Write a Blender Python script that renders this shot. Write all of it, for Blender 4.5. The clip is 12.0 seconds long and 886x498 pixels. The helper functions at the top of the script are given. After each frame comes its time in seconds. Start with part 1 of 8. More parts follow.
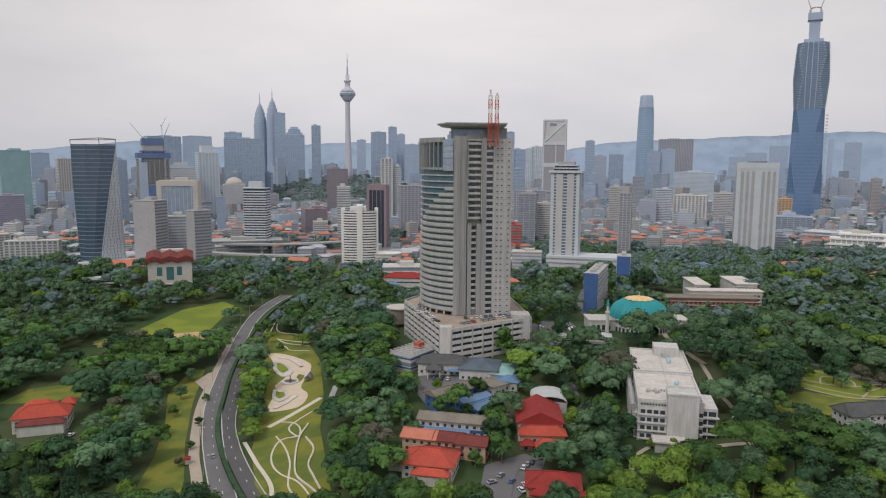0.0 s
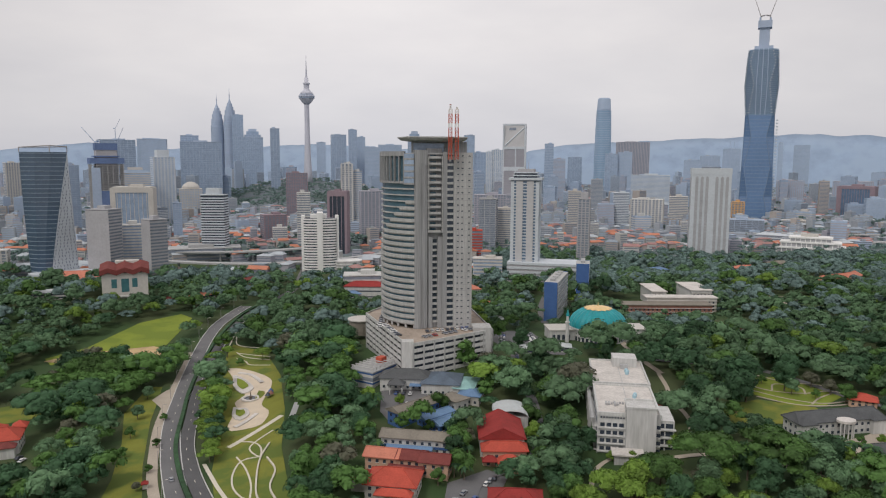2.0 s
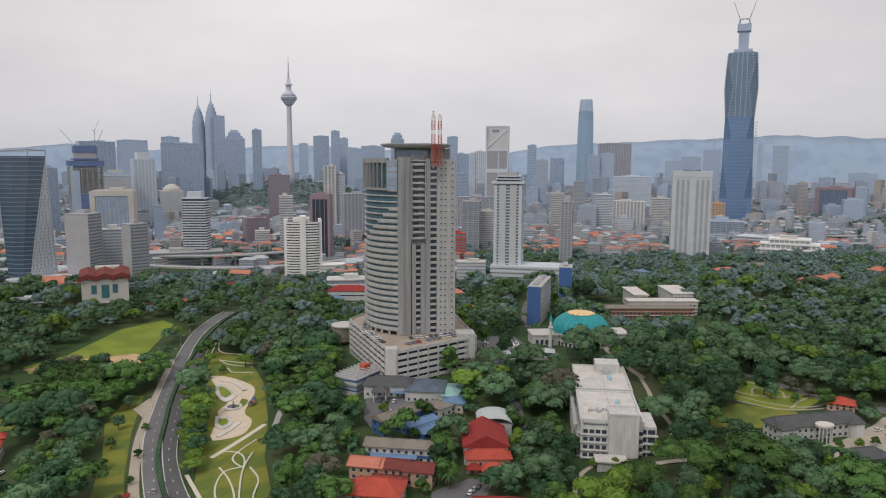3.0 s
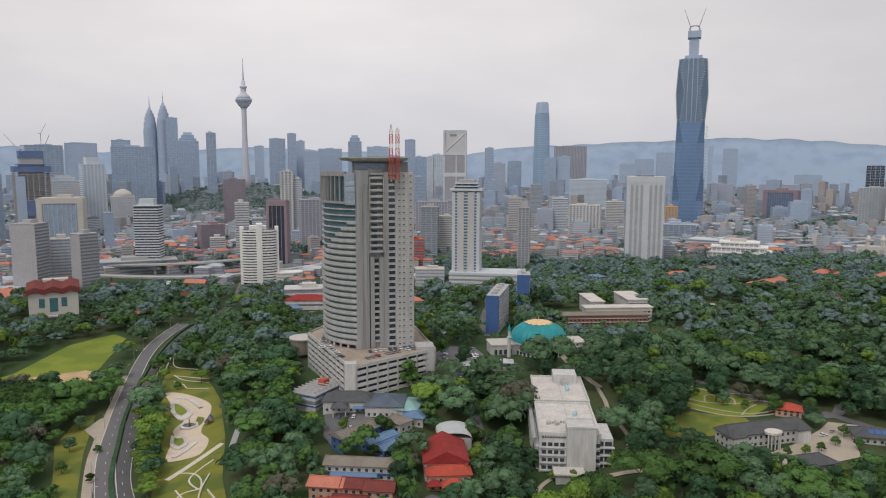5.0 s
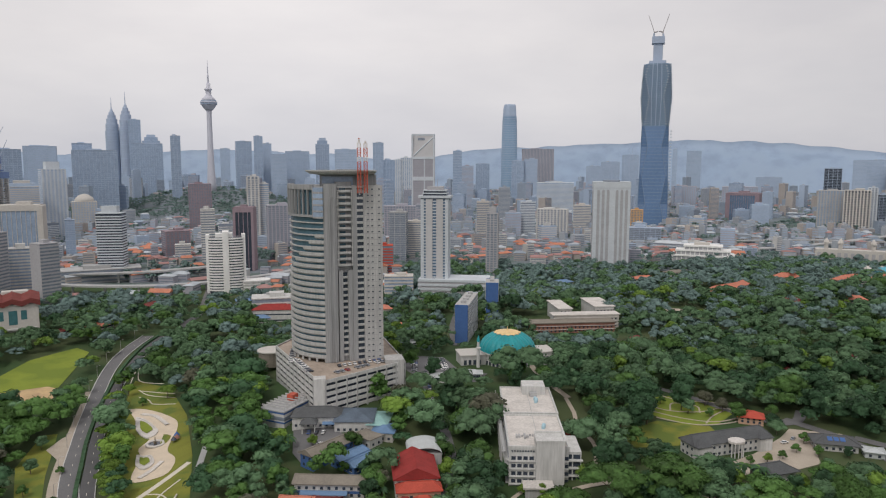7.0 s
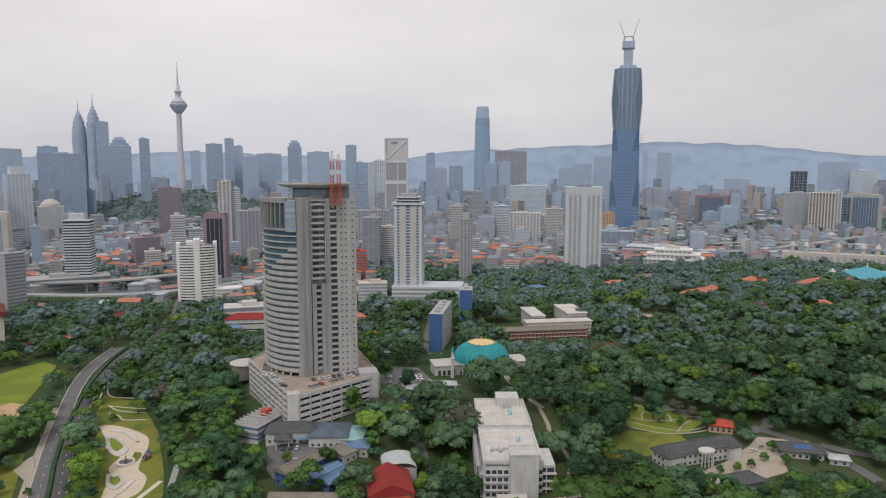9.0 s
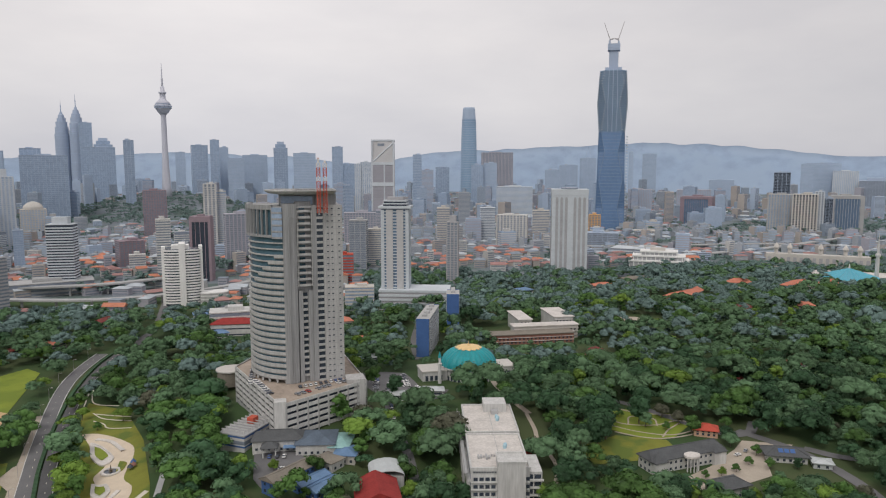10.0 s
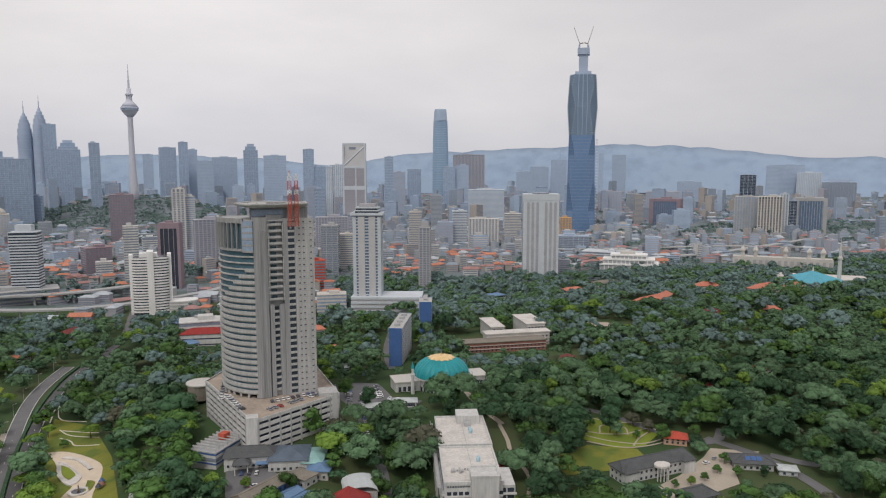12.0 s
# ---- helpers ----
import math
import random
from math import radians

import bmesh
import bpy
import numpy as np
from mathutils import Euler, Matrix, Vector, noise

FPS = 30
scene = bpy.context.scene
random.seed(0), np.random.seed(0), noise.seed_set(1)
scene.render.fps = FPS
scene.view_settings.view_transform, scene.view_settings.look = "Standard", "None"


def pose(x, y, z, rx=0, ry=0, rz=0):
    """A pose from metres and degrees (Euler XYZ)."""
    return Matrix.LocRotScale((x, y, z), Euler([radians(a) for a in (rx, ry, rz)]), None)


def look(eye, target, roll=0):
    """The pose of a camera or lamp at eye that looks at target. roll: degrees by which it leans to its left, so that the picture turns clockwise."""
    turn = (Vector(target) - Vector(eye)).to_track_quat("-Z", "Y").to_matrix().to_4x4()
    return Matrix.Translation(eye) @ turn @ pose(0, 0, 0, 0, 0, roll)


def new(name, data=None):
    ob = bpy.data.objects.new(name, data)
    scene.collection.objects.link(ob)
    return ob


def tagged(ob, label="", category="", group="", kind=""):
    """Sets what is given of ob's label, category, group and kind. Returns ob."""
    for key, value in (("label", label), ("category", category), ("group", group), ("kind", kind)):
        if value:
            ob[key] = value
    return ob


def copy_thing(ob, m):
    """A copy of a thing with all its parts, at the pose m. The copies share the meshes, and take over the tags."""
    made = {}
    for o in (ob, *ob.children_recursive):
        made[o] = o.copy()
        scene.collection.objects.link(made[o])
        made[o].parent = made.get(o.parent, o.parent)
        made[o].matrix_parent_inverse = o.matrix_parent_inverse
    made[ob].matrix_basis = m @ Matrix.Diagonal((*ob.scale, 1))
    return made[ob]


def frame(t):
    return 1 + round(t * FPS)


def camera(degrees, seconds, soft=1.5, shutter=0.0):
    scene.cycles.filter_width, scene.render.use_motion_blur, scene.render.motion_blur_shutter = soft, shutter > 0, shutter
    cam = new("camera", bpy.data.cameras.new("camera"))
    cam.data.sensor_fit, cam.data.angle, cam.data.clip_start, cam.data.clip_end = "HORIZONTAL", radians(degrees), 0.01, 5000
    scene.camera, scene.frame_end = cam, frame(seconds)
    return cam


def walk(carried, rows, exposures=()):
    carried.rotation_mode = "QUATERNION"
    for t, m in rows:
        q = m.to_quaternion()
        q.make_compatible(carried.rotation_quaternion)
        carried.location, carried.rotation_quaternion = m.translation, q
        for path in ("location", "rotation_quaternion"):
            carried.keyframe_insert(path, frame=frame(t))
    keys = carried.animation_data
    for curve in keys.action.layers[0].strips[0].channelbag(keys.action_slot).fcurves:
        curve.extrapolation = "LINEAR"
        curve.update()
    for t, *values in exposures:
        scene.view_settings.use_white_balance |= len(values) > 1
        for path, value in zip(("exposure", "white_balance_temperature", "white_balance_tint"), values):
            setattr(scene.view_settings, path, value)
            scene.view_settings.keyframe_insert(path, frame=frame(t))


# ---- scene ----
# ---- camera: a drone that climbs straight up and turns to its right ----
cam = camera(64.3, 12.0, soft=1.15)
walk(cam, [
    (0, pose(0.2, 0.75, 131.49, 82.83, -0.33, -0.00)),
    (0.5, pose(0.2, 0.75, 133.40, 82.85, -0.32, -1.01)),
    (1, pose(0.2, 0.75, 135.29, 82.87, -0.31, -1.88)),
    (1.5, pose(0.2, 0.75, 137.17, 82.89, -0.29, -2.57)),
    (2, pose(0.2, 0.75, 139.02, 82.91, -0.28, -3.18)),
    (2.5, pose(0.2, 0.75, 140.86, 82.93, -0.26, -3.84)),
    (3, pose(0.2, 0.75, 142.69, 82.95, -0.25, -4.54)),
    (5, pose(0.2, 0.75, 149.88, 83.04, -0.18, -7.94)),
    (5.5, pose(0.2, 0.75, 151.65, 83.06, -0.17, -8.78)),
    (6, pose(0.2, 0.75, 153.42, 83.08, -0.15, -9.42)),
    (6.5, pose(0.2, 0.75, 155.19, 83.10, -0.13, -9.95)),
    (7, pose(0.2, 0.75, 156.95, 83.12, -0.12, -10.50)),
    (9, pose(0.2, 0.75, 163.99, 83.18, -0.05, -12.66)),
    (9.5, pose(0.2, 0.75, 165.76, 83.20, -0.03, -13.10)),
    (10, pose(0.2, 0.75, 167.53, 83.21, -0.01, -13.74)),
    (10.5, pose(0.2, 0.75, 169.31, 83.22, 0.00, -14.40)),
    (11, pose(0.2, 0.75, 171.09, 83.23, 0.02, -15.00)),
    (11.5, pose(0.2, 0.75, 172.89, 83.23, 0.04, -15.57)),
    (12, pose(0.2, 0.75, 174.69, 83.24, 0.06, -16.02)),
])

# ---- light: bright overcast sky ----
SUN_EL, SUN_AZ = 52.0, 215.0
world = bpy.data.worlds.new("overcast_sky")
scene.world = world
world.use_nodes = True
wn, wl = world.node_tree.nodes, world.node_tree.links
wn.clear()
w_out = wn.new("ShaderNodeOutputWorld")
w_bg = wn.new("ShaderNodeBackground")
w_sky = wn.new("ShaderNodeTexSky")
w_sky.sky_type, w_sky.sun_disc = "NISHITA", False
w_sky.sun_elevation, w_sky.sun_rotation = radians(SUN_EL), radians(SUN_AZ)
w_sky.dust_density = 4.0
w_co = wn.new("ShaderNodeTexCoord")
w_map = wn.new("ShaderNodeMapping")
w_map.inputs["Scale"].default_value = (1.0, 1.0, 3.2)
w_noise = wn.new("ShaderNodeTexNoise")
w_noise.inputs["Scale"].default_value, w_noise.inputs["Detail"].default_value = 2.2, 5.0
w_noise.inputs["Roughness"].default_value = 0.55
w_ramp = wn.new("ShaderNodeValToRGB")
w_ramp.color_ramp.elements[0].position, w_ramp.color_ramp.elements[0].color = 0.33, (6.3, 6.1, 6.35, 1)
w_ramp.color_ramp.elements[1].position, w_ramp.color_ramp.elements[1].color = 0.66, (8.4, 8.0, 7.95, 1)
w_sep = wn.new("ShaderNodeSeparateXYZ")
w_alt = wn.new("ShaderNodeValToRGB")
w_alt.color_ramp.elements[0].position, w_alt.color_ramp.elements[0].color = 0.0, (4.9, 5.2, 6.0, 1)
w_alt.color_ramp.elements[1].position, w_alt.color_ramp.elements[1].color = 0.16, (7.6, 7.25, 7.25, 1)
w_mul = wn.new("ShaderNodeMix")
w_mul.data_type, w_mul.inputs[0].default_value = "RGBA", 0.55
w_mix = wn.new("ShaderNodeMix")
w_mix.data_type, w_mix.inputs[0].default_value = "RGBA", 0.93
wl.new(w_co.outputs["Generated"], w_map.inputs[0])
wl.new(w_map.outputs[0], w_noise.inputs["Vector"])
wl.new(w_noise.outputs[0], w_ramp.inputs[0])
wl.new(w_co.outputs["Generated"], w_sep.inputs[0])
wl.new(w_sep.outputs[2], w_alt.inputs[0])
wl.new(w_alt.outputs[0], w_mul.inputs[6])
wl.new(w_ramp.outputs[0], w_mul.inputs[7])
wl.new(w_sky.outputs[0], w_mix.inputs[6])
w_side = wn.new("ShaderNodeMapRange")
w_side.inputs["From Min"].default_value, w_side.inputs["From Max"].default_value = 0.0, 0.85
w_side.inputs["To Min"].default_value, w_side.inputs["To Max"].default_value = 1.0, 0.80
wl.new(w_sep.outputs[0], w_side.inputs["Value"])
w_west = wn.new("ShaderNodeMapRange")
w_west.inputs["From Min"].default_value, w_west.inputs["From Max"].default_value = -0.6, -0.1
w_west.inputs["To Min"].default_value, w_west.inputs["To Max"].default_value = 0.82, 1.0
wl.new(w_sep.outputs[0], w_west.inputs["Value"])
w_both = wn.new("ShaderNodeMath")
w_both.operation = "MULTIPLY"
wl.new(w_side.outputs[0], w_both.inputs[0])
wl.new(w_west.outputs[0], w_both.inputs[1])
w_dim = wn.new("ShaderNodeVectorMath")
w_dim.operation = "SCALE"
wl.new(w_mul.outputs[2], w_dim.inputs[0])
wl.new(w_both.outputs[0], w_dim.inputs["Scale"])
wl.new(w_dim.outputs[0], w_mix.inputs[7])
wl.new(w_mix.outputs[2], w_bg.inputs[0])
wl.new(w_bg.outputs[0], w_out.inputs[0])
w_bg.inputs[1].default_value = 0.106
sun_data = bpy.data.lights.new("sun", "SUN")
sun_data.energy, sun_data.angle, sun_data.color = 1.1, radians(14), (1.0, 0.95, 0.88)
sun = new("sun", sun_data)
sun.matrix_world = look((-300, -420, 640), (0, 0, 0))
scene.view_settings.exposure = 0.08

# ---- materials ----
def mat(name, base, rough=0.8, vary=0.18, scale=0.4, fine=4.0, metal=0.0, bump=0.3, tint=0.0, spec=0.3, island=0.0, streak=1.0):
    """A surface with variation at two scales; tint: how far things of one material differ; island: how far loose pieces of one mesh differ."""
    m = bpy.data.materials.new(name)
    m.use_nodes = True
    n, l = m.node_tree.nodes, m.node_tree.links
    bsdf = n["Principled BSDF"]
    geo = n.new("ShaderNodeNewGeometry")
    big, small = n.new("ShaderNodeTexNoise"), n.new("ShaderNodeTexNoise")
    big.inputs["Scale"].default_value, big.inputs["Detail"].default_value = scale, 4
    small.inputs["Scale"].default_value, small.inputs["Detail"].default_value = fine, 3
    flow = n.new("ShaderNodeMapping")
    flow.inputs["Scale"].default_value = (1, 1, streak)
    l.new(geo.outputs["Position"], flow.inputs[0])
    for tex in (big, small):
        l.new(flow.outputs[0], tex.inputs["Vector"])
    add = n.new("ShaderNodeMath")
    add.operation = "ADD"
    l.new(big.outputs[0], add.inputs[0])
    l.new(small.outputs[0], add.inputs[1])
    last = add.outputs[0]
    for amount, socket in ((tint, "object"), (island, "island")):
        if amount:
            src = n.new("ShaderNodeObjectInfo").outputs["Random"] if socket == "object" else geo.outputs["Random Per Island"]
            mul = n.new("ShaderNodeMath")
            mul.operation, mul.inputs[1].default_value, mul.inputs[2].default_value = "MULTIPLY_ADD", amount, -amount / 2
            l.new(src, mul.inputs[0])
            plus = n.new("ShaderNodeMath")
            plus.operation = "ADD"
            l.new(last, plus.inputs[0])
            l.new(mul.outputs[0], plus.inputs[1])
            last = plus.outputs[0]
    rng = n.new("ShaderNodeMapRange")
    rng.inputs["From Min"].default_value, rng.inputs["From Max"].default_value = 0.6, 1.4
    l.new(last, rng.inputs["Value"])
    mix = n.new("ShaderNodeMix")
    mix.data_type = "RGBA"
    lo = tuple(c * (1 - vary) for c in base)
    hi = tuple(min(0.9, c * (1 + vary)) for c in base)
    mix.inputs[6].default_value, mix.inputs[7].default_value = (*lo, 1), (*hi, 1)
    l.new(rng.outputs[0], mix.inputs[0])
    l.new(mix.outputs[2], bsdf.inputs["Base Color"])
    bsdf.inputs["Roughness"].default_value, bsdf.inputs["Metallic"].default_value = rough, metal
    bsdf.inputs["Specular IOR Level"].default_value = spec
    if bump:
        b = n.new("ShaderNodeBump")
        b.inputs["Strength"].default_value, b.inputs["Distance"].default_value = bump, 0.15
        l.new(small.outputs[0], b.inputs["Height"])
        l.new(b.outputs[0], bsdf.inputs["Normal"])
    return m


def two_tone(name, a, b, rough, scale, low=0.45, high=0.58, fine=3.0, vary=0.2):
    """Ground cover of two colours in patches, with grain."""
    m = mat(name, a, rough, vary, scale * 2, fine)
    n, l = m.node_tree.nodes, m.node_tree.links
    old = n["Principled BSDF"].inputs["Base Color"].links[0].from_socket
    geo = n.new("ShaderNodeNewGeometry")
    tex = n.new("ShaderNodeTexNoise")
    tex.inputs["Scale"].default_value, tex.inputs["Detail"].default_value = scale, 6
    l.new(geo.outputs["Position"], tex.inputs["Vector"])
    ramp = n.new("ShaderNodeMapRange")
    ramp.inputs["From Min"].default_value, ramp.inputs["From Max"].default_value = low, high
    l.new(tex.outputs[0], ramp.inputs["Value"])
    mix = n.new("ShaderNodeMix")
    mix.data_type = "RGBA"
    l.new(ramp.outputs[0], mix.inputs[0])
    l.new(old, mix.inputs[6])
    mix.inputs[7].default_value = (*b, 1)
    l.new(mix.outputs[2], n["Principled BSDF"].inputs["Base Color"])
    return m


GROUND = two_tone("undergrowth", (0.04, 0.075, 0.026), (0.065, 0.085, 0.036), 0.95, 0.02)
TOWN_GROUND = two_tone("town_ground", (0.19, 0.22, 0.25), (0.11, 0.15, 0.14), 0.95, 0.012)
GRASS = two_tone("mown_grass", (0.20, 0.25, 0.035), (0.15, 0.20, 0.03), 0.95, 0.06)
LAWN = two_tone("park_lawn", (0.19, 0.20, 0.035), (0.11, 0.15, 0.03), 0.95, 0.07)
EARTH = two_tone("bare_earth", (0.50, 0.36, 0.20), (0.38, 0.27, 0.16), 0.95, 0.1)
ASPHALT = mat("asphalt", (0.15, 0.15, 0.155), 0.9, 0.2, 0.08, 2.0)
DARK_ASPHALT = mat("dark_asphalt", (0.10, 0.10, 0.105), 0.9, 0.22, 0.1, 2.0)
PAVING = mat("pale_paving", (0.40, 0.35, 0.29), 0.9, 0.15, 0.15, 1.5)
PATH_WHITE = mat("white_path", (0.60, 0.56, 0.48), 0.85, 0.1, 0.3, 2)
CONCRETE = mat("concrete", (0.38, 0.385, 0.39), 0.85, 0.16, 0.06, 0.8, tint=0.3)
TOWER_WALL = mat("weathered_render", (0.30, 0.305, 0.31), 0.85, 0.3, 0.35, 1.6, streak=0.05)
TOWER_PALE = mat("pale_render", (0.41, 0.41, 0.405), 0.8, 0.26, 0.35, 1.6, streak=0.07)
BRIGHT_WHITE = mat("bright_white_paint", (0.74, 0.74, 0.73), 0.7, 0.12, 0.2, 1.3, streak=0.15)
WHITE = mat("white_paint", (0.52, 0.52, 0.51), 0.7, 0.22, 0.3, 1.3, tint=0.2, streak=0.12)
PALE_WHITE = mat("off_white_panel", (0.52, 0.56, 0.60), 0.7, 0.1, 0.05, 0.4, tint=0.2)
ROOF_WHITE = mat("white_roof_sheet", (0.56, 0.53, 0.50), 0.7, 0.24, 0.12, 0.9)
CREAM = mat("cream_render", (0.50, 0.48, 0.45), 0.8, 0.12, 0.05, 0.5, tint=0.25)
# Taupe is lifted a little to carry haze over the far blocks.
TAUPE = mat("taupe_render", (0.38, 0.38, 0.40), 0.8, 0.14, 0.05, 0.5, tint=0.2)
LILAC = mat("lilac_panel", (0.30, 0.27, 0.36), 0.7, 0.1, 0.05, 0.5)
OCHRE = mat("ochre_render", (0.55, 0.34, 0.16), 0.8, 0.12, 0.05, 0.5)
# Panels of the far towers: haze is painted in as lighter, bluer colour.
HAZED_ROSE = mat("hazed_rose_panel", (0.36, 0.36, 0.41), 0.8, 0.1, 0.03, 0.4, tint=0.2)
HAZED_BLUE = mat("hazed_blue_panel", (0.37, 0.45, 0.57), 0.7, 0.1, 0.02, 0.3, tint=0.4)
HAZED_SLATE = mat("hazed_slate_panel", (0.36, 0.43, 0.54), 0.6, 0.12, 0.03, 0.3, tint=0.3)
# Red-brown with its saturation cut to imitate distance haze.
RED_BROWN = mat("red_brown_panel", (0.27, 0.21, 0.24), 0.8, 0.12, 0.05, 0.4, tint=0.2)
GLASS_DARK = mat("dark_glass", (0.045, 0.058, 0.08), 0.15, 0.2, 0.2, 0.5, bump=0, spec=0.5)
GLASS_GREY = mat("grey_glass", (0.21, 0.245, 0.30), 0.2, 0.2, 0.2, 0.5, bump=0, spec=0.5, tint=0.3)
# Both blue glasses are lightened to hold the haze of the skyline.
GLASS_BLUE = mat("hazed_blue_glass", (0.28, 0.36, 0.48), 0.2, 0.2, 0.1, 0.5, bump=0, spec=0.5, tint=0.3)
GLASS_HAZED = mat("pale_hazed_glass", (0.36, 0.45, 0.58), 0.25, 0.12, 0.05, 0.3, bump=0, spec=0.5, tint=0.3)
GLASS_NAVY = mat("navy_glass", (0.12, 0.18, 0.27), 0.25, 0.2, 0.1, 0.4, bump=0, spec=0.5)
GLASS_TEAL = mat("teal_glass", (0.06, 0.16, 0.18), 0.2, 0.2, 0.1, 0.4, bump=0, spec=0.5)
# Green netting paled towards teal to include the haze before it.
NET_GREEN = mat("green_netting", (0.27, 0.42, 0.45), 0.9, 0.15, 0.06, 0.6)
NET_BLUE = mat("blue_netting", (0.13, 0.19, 0.34), 0.9, 0.2, 0.05, 0.5)
RED_TILE = mat("red_roof_tile", (0.27, 0.035, 0.032), 0.85, 0.25, 0.25, 1.5)
ORANGE_TILE = mat("orange_roof_tile", (0.42, 0.075, 0.05), 0.85, 0.22, 0.25, 1.5, tint=0.4)
RUST_TILE = mat("rust_roof_tile", (0.17, 0.045, 0.04), 0.85, 0.25, 0.25, 1.5)
GREY_TILE = mat("slate_grey_roof", (0.09, 0.095, 0.10), 0.85, 0.25, 0.2, 1.5)
BROWN_TILE = mat("grey_brown_roof", (0.21, 0.19, 0.16), 0.85, 0.25, 0.2, 1.5)
BLUE_ROOF = mat("blue_metal_roof", (0.13, 0.22, 0.36), 0.5, 0.22, 0.25, 1.5)
STEEL_ROOF = mat("grey_metal_roof", (0.46, 0.49, 0.50), 0.5, 0.15, 0.2, 1.2)
TEAL_ROOF = mat("teal_dome_sheet", (0.02, 0.27, 0.30), 0.45, 0.2, 0.2, 1.0)
GOLD = mat("gold_dome_cap", (0.72, 0.52, 0.26), 0.5, 0.15, 0.3, 1.5)
BLUE_WALL = mat("blue_painted_wall", (0.06, 0.13, 0.32), 0.7, 0.15, 0.2, 1.0)
PEACH_WALL = mat("peach_render", (0.52, 0.34, 0.25), 0.85, 0.15, 0.2, 1.0)
BRICK = mat("brick_red_wall", (0.28, 0.14, 0.11), 0.85, 0.18, 0.2, 1.0)
RED_STEEL = mat("red_mast_paint", (0.50, 0.10, 0.06), 0.6, 0.12, 0.5, 2)
WHITE_STEEL = mat("white_mast_paint", (0.70, 0.66, 0.62), 0.6, 0.12, 0.5, 2)
BARK = mat("bark", (0.15, 0.12, 0.09), 0.95, 0.3, 0.8, 4)
LEAF = mat("leaves", (0.074, 0.150, 0.040), 0.7, 0.5, 0.05, 0.35, bump=0, tint=0.6, spec=0.2, island=0.35)
LEAF_LIGHT = mat("light_leaves", (0.150, 0.245, 0.045), 0.7, 0.4, 0.05, 0.35, bump=0, tint=0.5, spec=0.2, island=0.35)
LEAF_DARK = mat("dark_leaves", (0.045, 0.100, 0.048), 0.7, 0.5, 0.05, 0.35, bump=0, tint=0.5, spec=0.2, island=0.35)
# Paler, bluer leaf copies: distance haze is mixed into the leaf colour.
LEAF_HAZED = mat("hazed_green_leaves", (0.108, 0.192, 0.100), 0.8, 0.45, 0.03, 0.3, bump=0, tint=0.4, spec=0.2, island=0.35)
LEAF_FAR_HAZED = mat("far_hazed_leaves", (0.160, 0.238, 0.222), 0.85, 0.35, 0.02, 0.2, bump=0, tint=0.4, spec=0.2, island=0.3)
LEAF_RUST = mat("rust_leaves", (0.19, 0.16, 0.045), 0.7, 0.35, 0.05, 0.35, bump=0, tint=0.4, spec=0.2, island=0.35)
LEAF_GREY = mat("grey_green_leaves", (0.125, 0.13, 0.09), 0.7, 0.3, 0.05, 0.35, bump=0, tint=0.4, spec=0.2, island=0.3)


def let_light_through(m, share):
    """Thin leaves pass part of the light that falls on their far side."""
    n, l = m.node_tree.nodes, m.node_tree.links
    bsdf, out = n["Principled BSDF"], n["Material Output"]
    thin = n.new("ShaderNodeBsdfTranslucent")
    l.new(bsdf.inputs["Base Color"].links[0].from_socket, thin.inputs["Color"])
    both = n.new("ShaderNodeMixShader")
    both.inputs[0].default_value = share
    l.new(bsdf.outputs[0], both.inputs[1])
    l.new(thin.outputs[0], both.inputs[2])
    l.new(both.outputs[0], out.inputs["Surface"])


for leaf in (LEAF, LEAF_LIGHT, LEAF_DARK, LEAF_HAZED, LEAF_FAR_HAZED, LEAF_RUST, LEAF_GREY):
    let_light_through(leaf, 0.15)
# Hill forest turned pale blue, so the haze sits in its base colour.
HILL = two_tone("hazed_hill_forest", (0.27, 0.35, 0.47), (0.29, 0.37, 0.485), 1.0, 0.006)
CAR_PAINTS = [mat(n, c, 0.35, 0.05, 1, 3, spec=0.5, bump=0) for n, c in (("white_car_paint", (0.75, 0.75, 0.74)), ("grey_car_paint", (0.3, 0.31, 0.33)), ("dark_car_paint", (0.06, 0.06, 0.07)), ("red_car_paint", (0.4, 0.05, 0.04)), ("blue_car_paint", (0.07, 0.12, 0.3)))]
RUBBER = mat("rubber", (0.03, 0.03, 0.03), 0.8, 0.1)


# ---- the lie of the land ----
def smooth(a, b, v):
    u = min(1, max(0, (v - a) / (b - a)))
    return u * u * (3 - 2 * u)


def h(x, y):
    def bump(cx, cy, sx, sy):
        return math.exp(-((x - cx) / sx) ** 2 - ((y - cy) / sy) ** 2)
    return (23 * bump(35, 440, 105, 120) + 11 * smooth(60, 160, x) * (1 - smooth(620, 900, y))
            + 16 * bump(-300, 640, 170, 120) + 6 * bump(-15, 260, 55, 90) + 70 * bump(-340, 2560, 260, 260))


# ---- building blocks for meshes ----
def link(name, mesh, material, parent=None, m=None):
    if not mesh.materials:
        mesh.materials.append(material)
    ob = new(name, mesh)
    if m is not None:
        ob.matrix_basis = m
    if parent is not None:
        ob.parent = parent
    return ob


def to_mesh(bm, name, shade=False):
    mesh = bpy.data.meshes.new(name)
    bm.normal_update()
    bm.to_mesh(mesh)
    bm.free()
    if shade:
        for p in mesh.polygons:
            p.use_smooth = True
    return mesh


def part(name, bm, material, parent, label="", m=None, shade=False):
    ob = link(name, to_mesh(bm, name, shade), material, parent, m)
    return tagged(ob, label)


def thing(name, m, label, category, group="", kind=""):
    ob = new(name)
    ob.matrix_basis = m
    return tagged(ob, label, category, group, kind)


